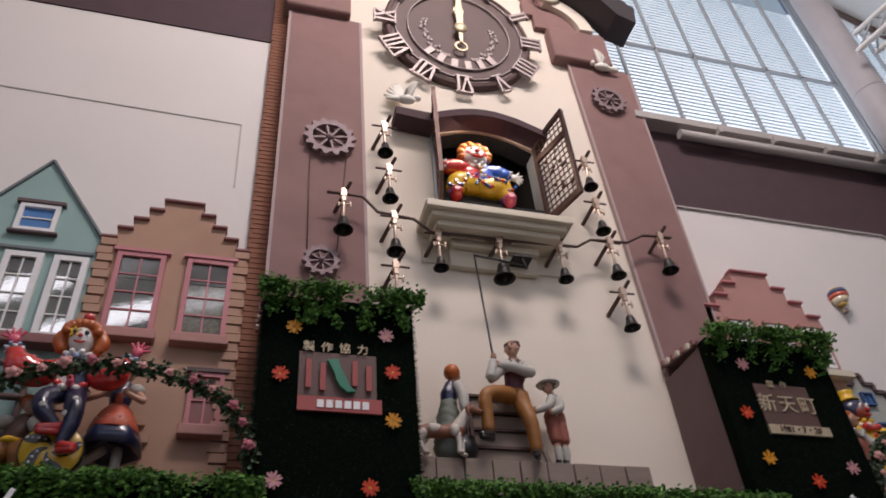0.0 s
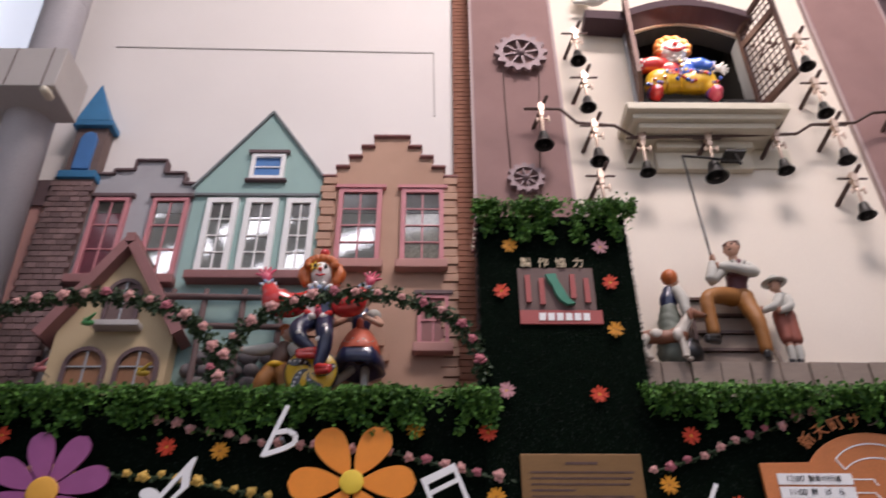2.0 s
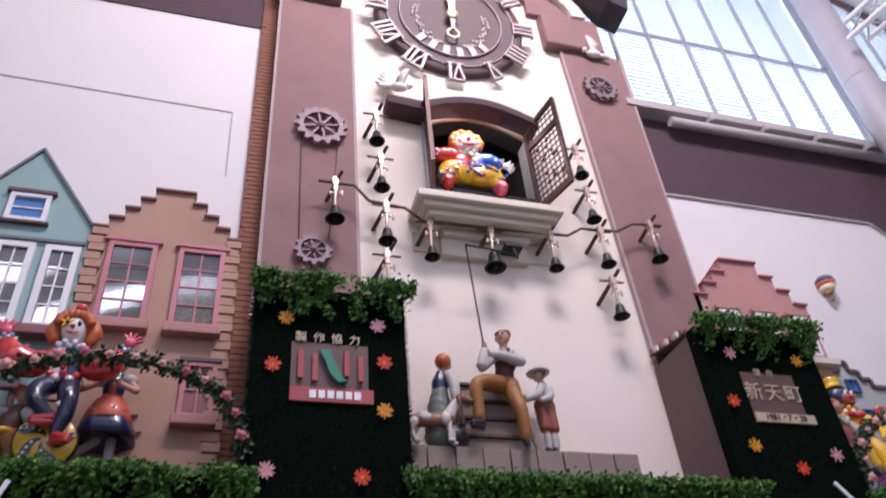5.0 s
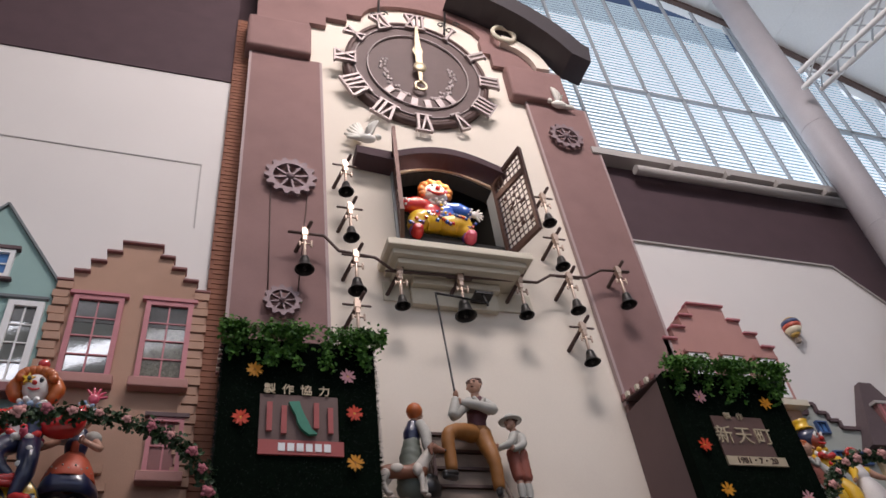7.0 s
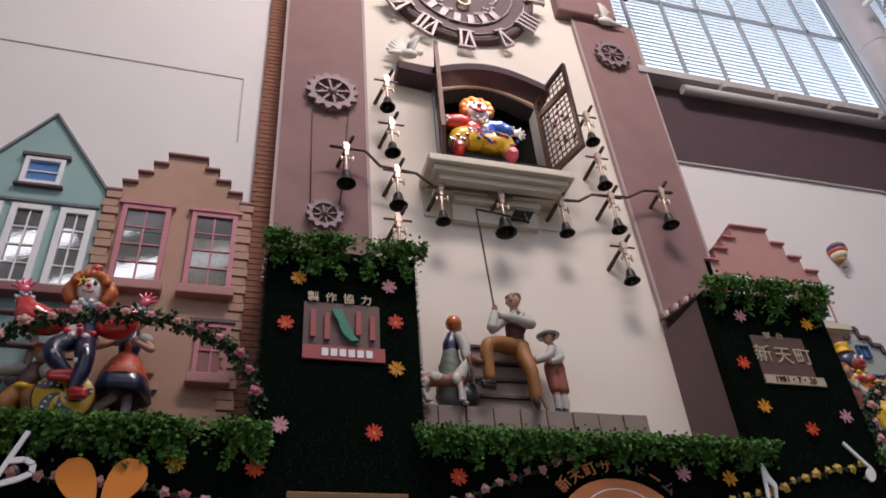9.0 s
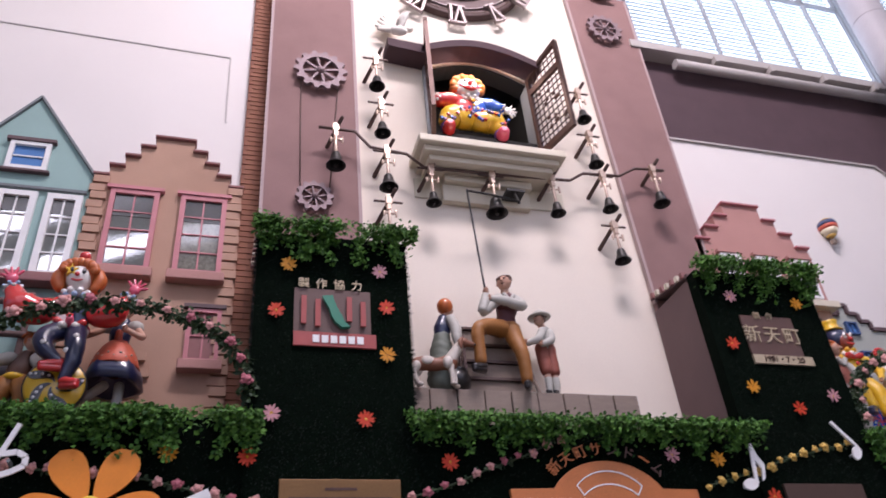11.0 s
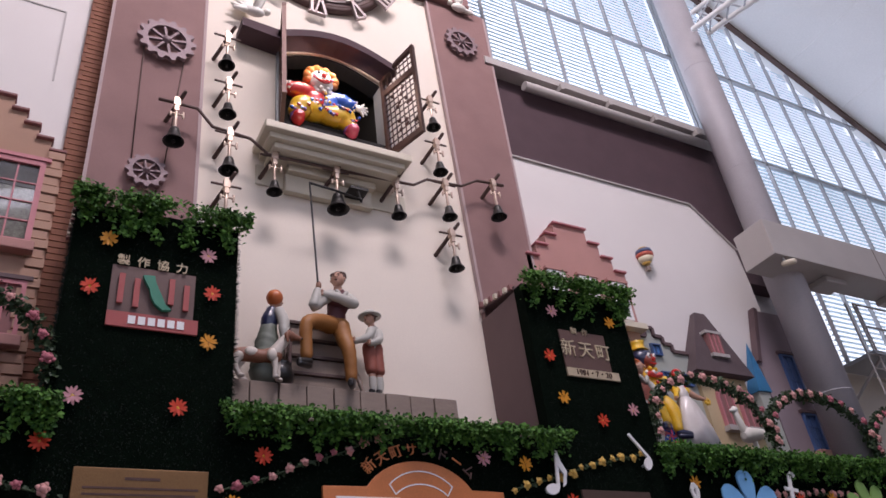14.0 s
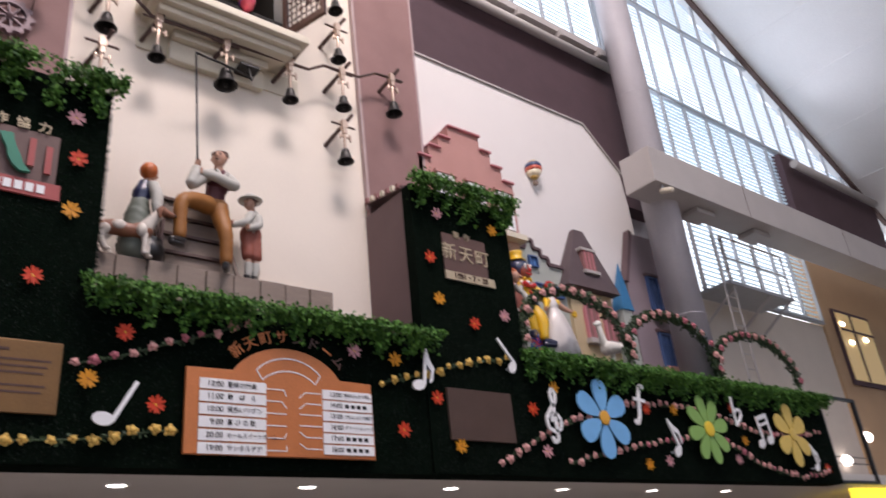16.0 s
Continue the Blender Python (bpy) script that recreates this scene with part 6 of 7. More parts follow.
# 0 white 1 red 2 navy 3 yellow 4 black 5 brown 6 pink 7 blue
def yellow_clown(bm):
    cycle_wheel(bm, (0, -0.06, 0.21), 0.22, 6, 7, 0)
    sweep(bm, [(0, 0, 0.78), (0, 0, 0.90), (0, 0, 1.04)], [0.15, 0.135, 0.09], 3, 18, 5, 0.85)
    ruffle(bm, (0, 0, 0.76), (0, 0, 1), 0.15, (2, 0), 16)
    sweep(bm, [(-0.08, 0, 1.0), (-0.20, -0.03, 0.93), (-0.28, -0.05, 0.98)], [0.075, 0.09, 0.085], 3, 16)
    sweep(bm, [(0.08, 0, 1.0), (0.22, -0.03, 0.94), (0.32, -0.05, 0.92)], [0.075, 0.09, 0.085], 3, 16)
    ruffle(bm, (-0.31, -0.05, 1.0), (-1, 0, 0.5), 0.085, (2, 2))
    ruffle(bm, (0.36, -0.05, 0.92), (1, 0, 0), 0.085, (2, 2))
    glove(bm, (-0.38, -0.06, 1.04), (-1, 0, 0.6), 0.055, 1)
    glove(bm, (0.43, -0.06, 0.93), (1, 0, 0.2), 0.055, 1)
    sweep(bm, [(-0.06, -0.02, 0.72), (-0.12, -0.13, 0.56), (-0.08, -0.17, 0.36)], [0.095, 0.09, 0.06], 3, 16)
    sweep(bm, [(0.06, -0.02, 0.72), (0.11, -0.13, 0.54), (0.08, -0.17, 0.28)], [0.095, 0.09, 0.06], 3, 16)
    shoe(bm, (-0.08, -0.17, 0.31), (-0.19, -0.23, 0.29), 0.045, 2)
    shoe(bm, (0.08, -0.17, 0.22), (0.18, -0.24, 0.20), 0.045, 2)
    for e in (-1, 1):
        sweep(bm, [(0, -0.125, 0.97), (e * 0.08, -0.13, 0.99)], [0.025, 0.04], 1, 10, 3)
    for z in (0.82, 0.89):
        ball(bm, (0, -0.135, z), 0.026, (1, 0.7, 1), 1, 8, 6)
    ruffle(bm, (0, 0, 1.06), (0, -0.1, 1), 0.12, (0, 3), 16)
    ball(bm, (0, 0.02, 1.25), 0.15, (1.05, 0.95, 1), 2, 18, 12)
    ball(bm, (0.02, -0.04, 1.21), 0.118, (0.95, 0.9, 0.95), 5, 18, 12)
    for e in (-1, 1):
        ball(bm, (0.02 + e * 0.042, -0.135, 1.245), 0.033, (0.8, 0.5, 1.25), 0, 12, 8)
        ball(bm, (0.02 + e * 0.042, -0.152, 1.24), 0.015, (0.8, 0.5, 1.2), 4, 8, 6)
    ball(bm, (0.02, -0.155, 1.19), 0.026, (1, 1, 1), 1, 10, 8)
    sweep(bm, [(-0.03, -0.135, 1.145), (0.02, -0.145, 1.13), (0.07, -0.135, 1.145)], [0.009, 0.016, 0.009], 1, 8, 3)
    lathe(bm, [(0.12, 1.36), (0.125, 1.37), (0.09, 1.385), (0.085, 1.46), (0.10, 1.49), (0.02, 1.50)], (-0.02, 0.02, 0), 20, 3)


statue("yellow_clown_doll", [WHITEG, RED, NAVY, YELL, BLK, paint("doll_brown_red_face", (0.30, 0.06, 0.035), 0.35, 0.4), PINK, BLUEG], yellow_clown, "clown doll in yellow suit and hat on a pink wheel", "doll", (4.20, 7.62, 4.22))


# 0 skin 1 white 2 navy 3 rust 4 black 5 hair 6 apron
def apron_girl(bm):
    sweep(bm, [(0, 0, 0.62), (0, 0, 0.72), (0.01, 0, 0.84)], [0.078, 0.092, 0.062], 2, 16, 5, 0.85)
    sweep(bm, [(0.0, -0.07, 0.60), (0.0, -0.085, 0.70)], [0.035, 0.03], 6, 10, 3)
    lathe(bm, [(0.08, 0.63), (0.13, 0.57), (0.175, 0.48), (0.205, 0.38), (0.20, 0.37), (0.06, 0.50)], (0, -0.012, 0), 26, 6)
    n = 26
    rows = [[bm.verts.new(((r + 0.012 * math.sin(5 * a)) * math.cos(a), (r + 0.012 * math.sin(5 * a)) * math.sin(a), z)) for a in [2 * math.pi * k / n for k in range(n)]] for r, z in ((0.16, 0.48), (0.225, 0.34), (0.245, 0.22), (0.22, 0.22), (0.08, 0.34))]
    for p, q in zip(rows, rows[1:]):
        for k in range(n):
            f = bm.faces.new((p[k], p[(k + 1) % n], q[(k + 1) % n], q[k]))
            f.material_index, f.smooth = 2, True
    for k in range(9):
        a = -2.6 + 2.1 * k / 8
        ball(bm, (0.185 * math.cos(a), 0.185 * math.sin(a) - 0.012, 0.43 + 0.03 * (k % 2)), 0.009, (1, 1, 1), 1, 6, 4)
    for e, mid, hand in ((-1, (-0.20, -0.05, 0.70), (-0.36, -0.06, 0.62)), (1, (0.19, -0.09, 0.66), (0.05, -0.15, 0.70))):
        ball(bm, (e * 0.115, -0.01, 0.79), 0.066, (1.1, 1, 0.95), 1, 14, 10)
        sweep(bm, [(e * 0.13, -0.02, 0.77), mid, hand], [0.036, 0.03, 0.024], 0, 10)
        fist(bm, hand, 0.03, 0)
    sweep(bm, [(0.01, 0, 0.84), (0.01, 0, 0.90)], [0.034, 0.032], 0, 10, 3)
    head(bm, (0.01, -0.01, 0.965), 0.082, (-0.3, -0.95, 0), 0, 5, 4)
    sweep(bm, [(0.06, 0, 0.24), (0.06, 0.0, 0.10), (0.06, 0, 0.02)], [0.042, 0.040, 0.03], 1, 10)
    sweep(bm, [(-0.06, 0.0, 0.24), (-0.17, 0.03, 0.16), (-0.27, 0.05, 0.12)], [0.042, 0.038, 0.03], 1, 10)
    shoe(bm, (0.06, 0, 0.0), (0.03, -0.08, -0.01), 0.034, 3)
    shoe(bm, (-0.28, 0.05, 0.12), (-0.30, 0.02, 0.06), 0.036, 3)


statue("girl_doll", [SKIN, CLOTHW, NAVY, RED, BLK, HAIRB, paint("doll_orange_apron", (0.55, 0.10, 0.045), 0.5, 0.2)], apron_girl, "girl doll in orange apron and white puffed sleeves", "doll", (-3.55, 7.62, 4.33))


# 0 skin 1 shirt 2 vest 3 breeches 4 black 5 hair 6 sash
def vest_boy(bm):
    sweep(bm, [(0, 0, 0.44), (0.02, 0, 0.54), (0.05, 0, 0.66)], [0.085, 0.092, 0.065], 2, 16, 5, 0.85)
    sweep(bm, [(-0.09, -0.02, 0.45), (0, -0.09, 0.45), (0.10, -0.02, 0.45)], [0.025, 0.03, 0.025], 6, 10)
    for pts in ([(-0.06, 0, 0.64), (-0.18, -0.04, 0.60), (-0.32, -0.05, 0.60)], [(0.13, -0.02, 0.63), (0.20, -0.06, 0.54), (0.32, -0.08, 0.44)]):
        sweep(bm, pts, [0.056, 0.052, 0.032], 1, 14, 5, 1, 0.05)
        fist(bm, pts[-1], 0.028, 0)
    sweep(bm, [(0.05, 0, 0.66), (0.07, 0, 0.72)], [0.034, 0.032], 0, 10, 3)
    head(bm, (0.085, -0.01, 0.785), 0.074, (0.85, -0.5, 0.05), 0, 5, 4)
    sweep(bm, [(-0.03, 0, 0.42), (-0.10, -0.02, 0.30), (-0.15, 0, 0.16)], [0.09, 0.085, 0.06], 3, 14, 5, 1, 0.04)
    sweep(bm, [(0.05, 0, 0.42), (0.11, -0.06, 0.30), (0.10, -0.04, 0.15)], [0.09, 0.085, 0.06], 3, 14, 5, 1, 0.04)
    for x in (-0.15, 0.10):
        sweep(bm, [(x, -0.02, 0.14), (x, -0.02, 0.03)], [0.038, 0.03], 1, 10)
        shoe(bm, (x, -0.02, 0.01), (x + 0.08, -0.06, 0.0), 0.032, 4)


statue("boy_doll", [SKIN, CLOTHW, HAIRB, OCHRE, BLK, HAIRO, YELL], vest_boy, "boy doll in brown vest and ochre breeches", "doll", (-4.28, 7.58, 4.12))


# 0 skin 1 gown 2 yellow 3 hair 4 red
def bride(bm):
    sweep(bm, [(0, 0, 0.76), (0, 0, 0.84), (0, 0, 0.93)], [0.075, 0.085, 0.06], 1, 16, 5, 0.85)
    n = 30
    rows = [[bm.verts.new(((r + f * math.sin(6 * a)) * math.cos(a) + 0.05 * (0.78 - z), (r + f * math.sin(6 * a)) * math.sin(a), z)) for a in [2 * math.pi * k / n for k in range(n)]] for r, f, z in ((0.075, 0, 0.79), (0.125, 0.003, 0.70), (0.175, 0.008, 0.52), (0.215, 0.014, 0.32), (0.245, 0.02, 0.08), (0.05, 0, 0.08))]
    for p, q in zip(rows, rows[1:]):
        for k in range(n):
            f = bm.faces.new((p[k], p[(k + 1) % n], q[(k + 1) % n], q[k]))
            f.material_index, f.smooth = 1, True
    for e, pts in ((-1, [(-0.09, 0, 0.90), (-0.16, -0.05, 0.80), (-0.22, -0.08, 0.74)]), (1, [(0.09, 0, 0.90), (0.17, -0.05, 0.81), (0.27, -0.08, 0.77)])):
        ball(bm, (e * 0.09, 0, 0.89), 0.055, (1, 1, 1), 2, 12, 8)
        sweep(bm, pts, [0.045, 0.035, 0.022], 2 if e < 0 else 0, 10)
        fist(bm, pts[-1], 0.026, 0)
    for k in range(7):
        ball(bm, (0.30 + 0.03 * math.cos(k * 0.9), -0.09, 0.74 + 0.03 * math.sin(k * 0.9)), 0.022, (1, 1, 1), 2, 8, 6)
    sweep(bm, [(0, 0, 0.93), (0, 0, 1.0)], [0.032, 0.03], 0, 10, 3)
    head(bm, (0, -0.01, 1.065), 0.078, (-0.4, -0.9, 0), 0, 3, 3)
    for k in range(8):
        a = math.pi * k / 7
        ball(bm, (0.075 * math.cos(a), -0.02, 1.10 + 0.06 * math.sin(a)), 0.024, (1, 1, 1), 4, 8, 6)


statue("bride_doll", [SKIN, paint("doll_white_gown", (0.66, 0.62, 0.60), 0.5, 0.2), YELL, HAIRB, RED], bride, "bride doll in a white gown under the flower arch", "doll", (4.57, 7.5, 4.14))


# 0 skin 1 waistcoat 2 cream 3 hair 4 red 5 blue
def groom(bm):
    sweep(bm, [(0, 0, 0.70), (0, 0, 0.85), (0.01, 0, 1.02)], [0.11, 0.12, 0.08], 1, 18, 5, 0.85)
    sweep(bm, [(-0.04, -0.085, 1.01), (0.01, -0.10, 0.93), (0.06, -0.085, 1.01)], [0.028, 0.02, 0.028], 2, 8)
    sweep(bm, [(-0.10, 0, 1.0), (-0.17, -0.06, 1.02), (-0.18, -0.09, 1.14)], [0.05, 0.05, 0.04], 2, 12, 5, 1, 0.04)
    sweep(bm, [(0.11, 0, 1.0), (0.17, -0.05, 0.86), (0.17, -0.09, 0.74)], [0.05, 0.05, 0.036], 2, 12, 5, 1, 0.04)
    ball(bm, (-0.19, -0.10, 1.19), 0.055, (1, 0.8, 1), 4, 12, 8)
    fist(bm, (0.17, -0.09, 0.70), 0.03, 0)
    sweep(bm, [(0.01, 0, 1.02), (0.01, 0, 1.09)], [0.036, 0.034], 0, 10, 3)
    head(bm, (0.02, -0.01, 1.17), 0.086, (0.7, -0.7, 0), 0, 3, 3)
    for x in (-0.055, 0.06):
        sweep(bm, [(x, 0, 0.70), (x * 1.2, -0.02, 0.48), (x * 1.2, 0, 0.22)], [0.09, 0.082, 0.062], 2, 14, 5, 1, 0.04)
        sweep(bm, [(x * 1.2, 0, 0.20), (x * 1.2, 0, 0.08)], [0.045, 0.04], 5, 10)
        shoe(bm, (x * 1.2, 0, 0.05), (x * 1.2 + 0.03, -0.09, 0.04), 0.042, 5)


statue("groom_doll", [SKIN, RUST, CLOTHW, HAIRO, RED, BLUEG], groom, "boy doll in rust waistcoat with a red flower", "doll", (3.90, 7.5, 4.10))
bm = bmesh.new()
limb(bm, (0, 0, 0.12), (0.28, 0, 0.16), 0.10, 0.06, 0, 10)
limb(bm, (-0.05, 0, 0.16), (-0.12, -0.01, 0.42), 0.05, 0.035, 0, 8)
limb(bm, (-0.12, -0.01, 0.44), (-0.20, -0.02, 0.42), 0.05, 0.02, 0, 8)
limb(bm, (0.08, 0, 0.10), (0.08, 0, -0.29), 0.03, 0.03, 0, 8)
solid("swan_ornament", bm, paint("dove_grey_white", (0.6, 0.58, 0.54)), (5.40, 7.4, 4.36), "white swan ornament behind the hedge", "bird ornament")
for x, zz, c in ((-6.05, 4.98, "small_green_bird"), (-6.36, 4.52, "small_pink_bird"), (-5.44, 4.48, "small_yellow_bird")):
    bd = thing("bird_ornament", (x, 7.5, zz), "small painted bird on a wire before the cottage", "bird ornament", "bird ornaments")
    bm = bmesh.new()
    ball(bm, (0, 0, 0), 0.04, (1.6, 0.8, 0.8), 0, 8, 6)
    part("body", bm, paint(c, {"small_green_bird": (0.06, 0.30, 0.08), "small_pink_bird": (0.6, 0.2, 0.2), "small_yellow_bird": (0.6, 0.4, 0.03)}[c]), bd)
    for s in (-1, 1):
        bm = bmesh.new()
        limb(bm, (0, s * 0.02, 0.02), (-0.07 * s, s * 0.05, 0.07), 0.022, 0.01, 0, 6)
        part("wing", bm, PAL[c], bd)
    bm = bmesh.new()
    limb(bm, (0, 0.02, 0), (0, 0.205, 0), 0.004, 0.004, 0, 5)
    part("wire", bm, M_IRON, bd)


# ---- greenery, flowers and cut-outs on the fascia ----
def leaf_mass(rng, n, place, size, tilt=0.9):
    """Many small bent leaves; place(rng) gives each one's centre and outward way."""
    vs, fs = [], []
    for _ in range(n):
        c, o = place(rng)
        c, o = Vector(c), Vector(o)
        d = Vector((rng.gauss(0, 1), rng.gauss(0, 1), rng.gauss(-0.5, 0.8)))
        d = (d - o * d.dot(o) * 0.4 + o * 0.35).normalized()
        s = d.cross(o + Vector((rng.gauss(0, tilt * 0.5), rng.gauss(0, tilt * 0.5), rng.gauss(0, tilt * 0.5)))).normalized()
        nn = s.cross(d)
        L = size * rng.uniform(0.6, 1.15)
        w = L * 0.36
        k = len(vs)
        for a, b, h in ((0, 0, 0), (0.35, -w / L, 0.10), (0.45, 0, 0.0), (0.35, w / L, 0.10), (1.0, 0, -0.12), (0.75, -w / L * 0.7, 0.04), (0.75, w / L * 0.7, 0.04)):
            vs.append(tuple(c + L * (a * d + b * s + h * nn)))
        fs += [(k, k + 1, k + 2), (k, k + 2, k + 3), (k + 1, k + 5, k + 4, k + 2), (k + 2, k + 4, k + 6, k + 3)]
    me = bpy.data.meshes.new("leaves")
    me.from_pydata(vs, [], fs)
    return me


def hedge(name, x0, x1, ztop, depth, n, lab, y=6.98, seed=1, drape=1.0):
    rng = random.Random(seed)
    h = thing(name, ((x0 + x1) / 2, y, ztop - depth), lab, "hedge", "hanging ivy hedges")
    segs = max(2, round((x1 - x0) / 0.45))
    for sgm in range(segs):
        a, b = x0 + (x1 - x0) * sgm / segs, x0 + (x1 - x0) * (sgm + 1) / segs
        clumps = [(rng.uniform(a, b), rng.uniform(0.0, 1.0), rng.uniform(0.10, 0.22)) for _ in range(5)]
        strands = [(rng.uniform(a, b), rng.uniform(0.6, 1.5)) for _ in range(6)]
        def place(r):
            if r.random() < 0.30:
                sx, ln = r.choice(strands)
                f = r.random() ** 0.8
                return (sx + 0.03 * math.sin(f * 7 + sx * 20) + r.gauss(0, 0.022), y - 0.13 + 0.05 * f + r.gauss(0, 0.02), ztop - f * ln * depth), (0, -0.8, 0.2)
            cx, u, w = r.choice(clumps)
            x = min(max(cx + r.gauss(0, w * 0.6), x0 - 0.04), x1 + 0.04)
            z = ztop + 0.03 * math.sin(x * 9) + 0.05 * u - abs(r.gauss(0, 0.38)) * depth * (0.55 + 0.75 * u)
            f = (ztop - z) / depth
            yy = y - 0.06 - 0.08 * max(0.0, 1 - abs(f - 0.25)) + r.gauss(0, 0.05) + (0.10 if z > ztop else 0)
            return (x, yy, z), (0, -0.8, 0.45)
        me = leaf_mass(rng, int(n * 1.6 / segs), place, 0.044)
        me.materials.append(M_LEAF)
        o = new("ivy_clump", me)
        o.parent, o.matrix_parent_inverse = h, Matrix.Translation(-Vector(h.location))
    return h


hedge("ivy_hedge", -9.4, -2.40, 4.06, 0.26, 11000, "dense bright green artificial ivy along the stage edge", seed=1)
hedge("ivy_hedge", -1.16, 2.06, 4.09, 0.22, 5000, "dense bright green artificial ivy below the statues", seed=2)
hedge("ivy_hedge", 3.34, 9.95, 4.06, 0.25, 9000, "dense bright green artificial ivy along the stage edge", seed=3)
hedge("ivy_hedge", -2.46, -1.10, 5.90, 0.29, 2700, "bright green artificial ivy draped over the sign tower", seed=4)
hedge("ivy_hedge", 2.0, 3.42, 5.92, 0.32, 2700, "bright green artificial ivy draped over the sign tower", seed=5)

# short turf blades on the fascia and towers
rng = random.Random(9)
vs, fs = [], []
for _ in range(26000):
    if rng.random() < 0.25:
        x, z = rng.choice((rng.uniform(-2.46, -1.12), rng.uniform(2.05, 3.38))), rng.uniform(2.75, 5.8)
        y = 6.97
    else:
        x, z, y = rng.uniform(-7.6, 9.94), rng.uniform(2.74, 4.05), 7.0
        if -2.46 < x < -1.12 or 2.05 < x < 3.38:
            y = 6.97
    a, l = rng.uniform(0, 6.28), rng.uniform(0.018, 0.04)
    k = len(vs)
    vs += [(x - 0.004, y, z), (x + 0.004, y, z), (x + l * 0.6 * math.cos(a), y - l * 0.45, z + l * 0.6 * math.sin(a))]
    fs.append((k, k + 1, k + 2))
for x in (-2.46, -1.12, 2.05, 3.38):
    for _ in range(700):
        z, y, l = rng.uniform(4.1, 5.85), rng.uniform(6.97, 7.12), rng.uniform(0.02, 0.045)
        k = len(vs)
        s = 1 if x in (-1.12, 3.38) else -1
        vs += [(x, y, z - 0.004), (x, y, z + 0.004), (x + s * l, y - l * 0.4, z + rng.uniform(-0.02, 0.02))]
        fs.append((k, k + 1, k + 2))
me = bpy.data.meshes.new("turf_blades")
me.from_pydata(vs, [], fs)
me.materials.append(M_BLADE)
tagged(new("turf_blades", me), "short dark blades of artificial turf", "turf", kind="stuff")

# small daisies
def petals_mesh(n, r, m, w, y=-0.012):
    bm = bmesh.new()
    for k in range(n):
        a = 2 * math.pi * k / n
        ca, sa = math.cos(a), math.sin(a)
        pts = []
        for u, v in ((0.12, 0), (0.45, w), (0.8, w * 0.9), (1.0, w * 0.25), (1.0, -w * 0.25), (0.8, -w * 0.9), (0.45, -w)):
            pts.append((r * (u * ca - v * sa), r * (u * sa + v * ca)))
        vv = [bm.verts.new((x, y - 0.02 * (k % 2) * r / 0.08 - 0.12 * math.hypot(x, z), z)) for x, z in pts]
        bm.faces.new(vv)
    return mesh("petals", bm, m)


def centre_mesh(r, m):
    bm = bmesh.new()
    ball(bm, (0, -0.012, 0), r, (1, 0.6, 1), 0, 10, 6)
    return mesh("centre", bm, m)


D_COL = {"orange": paint("daisy_orange", (0.62, 0.045, 0.005), 0.6, 0), "yellow": paint("daisy_yellow", (0.66, 0.27, 0.003), 0.6, 0), "pink": paint("daisy_pink", (0.62, 0.30, 0.32), 0.6, 0)}
D_MESH = {c: (petals_mesh(12, 0.074, m, 0.15), petals_mesh(9, 0.050, m, 0.18, -0.02), centre_mesh(0.019, YELL if c != "yellow" else paint("daisy_brown_eye", (0.35, 0.12, 0.01), 0.7, 0))) for c, m in D_COL.items()}


def daisy(x, z, colour, y=6.955):
    d = thing("daisy", (x, y, z), colour + " artificial daisy pinned to the turf", "flower", colour + " daisies")
    d.rotation_euler = (0, random.uniform(0, 6.28), 0)
    for n, me in zip(("petals", "inner_petals", "eye"), D_MESH[colour]):
        o = new(n, me)
        o.parent = d


for c, pts in (("yellow", ((-2.19, 5.47), (-1.34, 4.63), (-3.0, 3.75), (-4.48, 3.58), (-4.54, 3.02), (-2.39, 3.24), (-1.1, 3.33), (1.6, 3.77), (2.22, 4.49), (2.31, 2.99), (3.86, 3.68), (5.3, 2.89), (3.1, 5.47), (6.0, 3.58), (7.49, 3.26), (-7.0, 3.0))),
               ("orange", ((-2.28, 5.0), (-1.33, 5.09), (-1.54, 4.05), (-2.44, 3.73), (-4.89, 3.61), (-6.17, 3.7), (-0.87, 3.71), (-0.61, 3.18), (2.07, 3.44), (1.65, 3.11), (2.15, 4.95), (2.67, 4.28), (3.35, 3.42), (5.44, 3.55), (7.34, 3.69), (9.6, 2.94), (-3.35, 3.02))),
               ("pink", ((-1.38, 5.46), (-2.28, 4.08), (-5.05, 3.1), (1.15, 3.8), (2.3, 5.5), (3.12, 4.43), (3.48, 2.98), (5.7, 2.94), (7.23, 3.0), (-6.6, 3.02)))):
    for x, z in pts:
        daisy(x - 0.14 if x > 3.6 else x, z, c)

# rose garlands
def rose_mesh(m):
    bm = bmesh.new()
    ball(bm, (0, -0.015, 0), 0.028, (1, 0.9, 1), 0, 8, 6)
    for k in range(9):
        a = 2.4 * k
        r = 0.018 + 0.0035 * k
        ball(bm, (r * math.cos(a), -0.012 + 0.002 * k, r * math.sin(a)), 0.02, (1, 0.55, 1), 0, 6, 4)
    return mesh("rose", bm, m)


R_MESH = {"pink": rose_mesh(paint("rose_pink", (0.60, 0.30, 0.27), 0.6, 0)), "yellow": rose_mesh(paint("rose_yellow", (0.66, 0.42, 0.09), 0.6, 0)), "deep": rose_mesh(paint("rose_deep_pink", (0.45, 0.13, 0.16), 0.6, 0))}


def polyline(pts, step):
    out, acc = [], 0.0
    for (ax, az), (bx, bz) in zip(pts, pts[1:]):
        d = math.hypot(bx - ax, bz - az)
        while acc < d:
            t = acc / d
            out.append((ax + (bx - ax) * t, az + (bz - az) * t))
            acc += step
        acc -= d
    return out


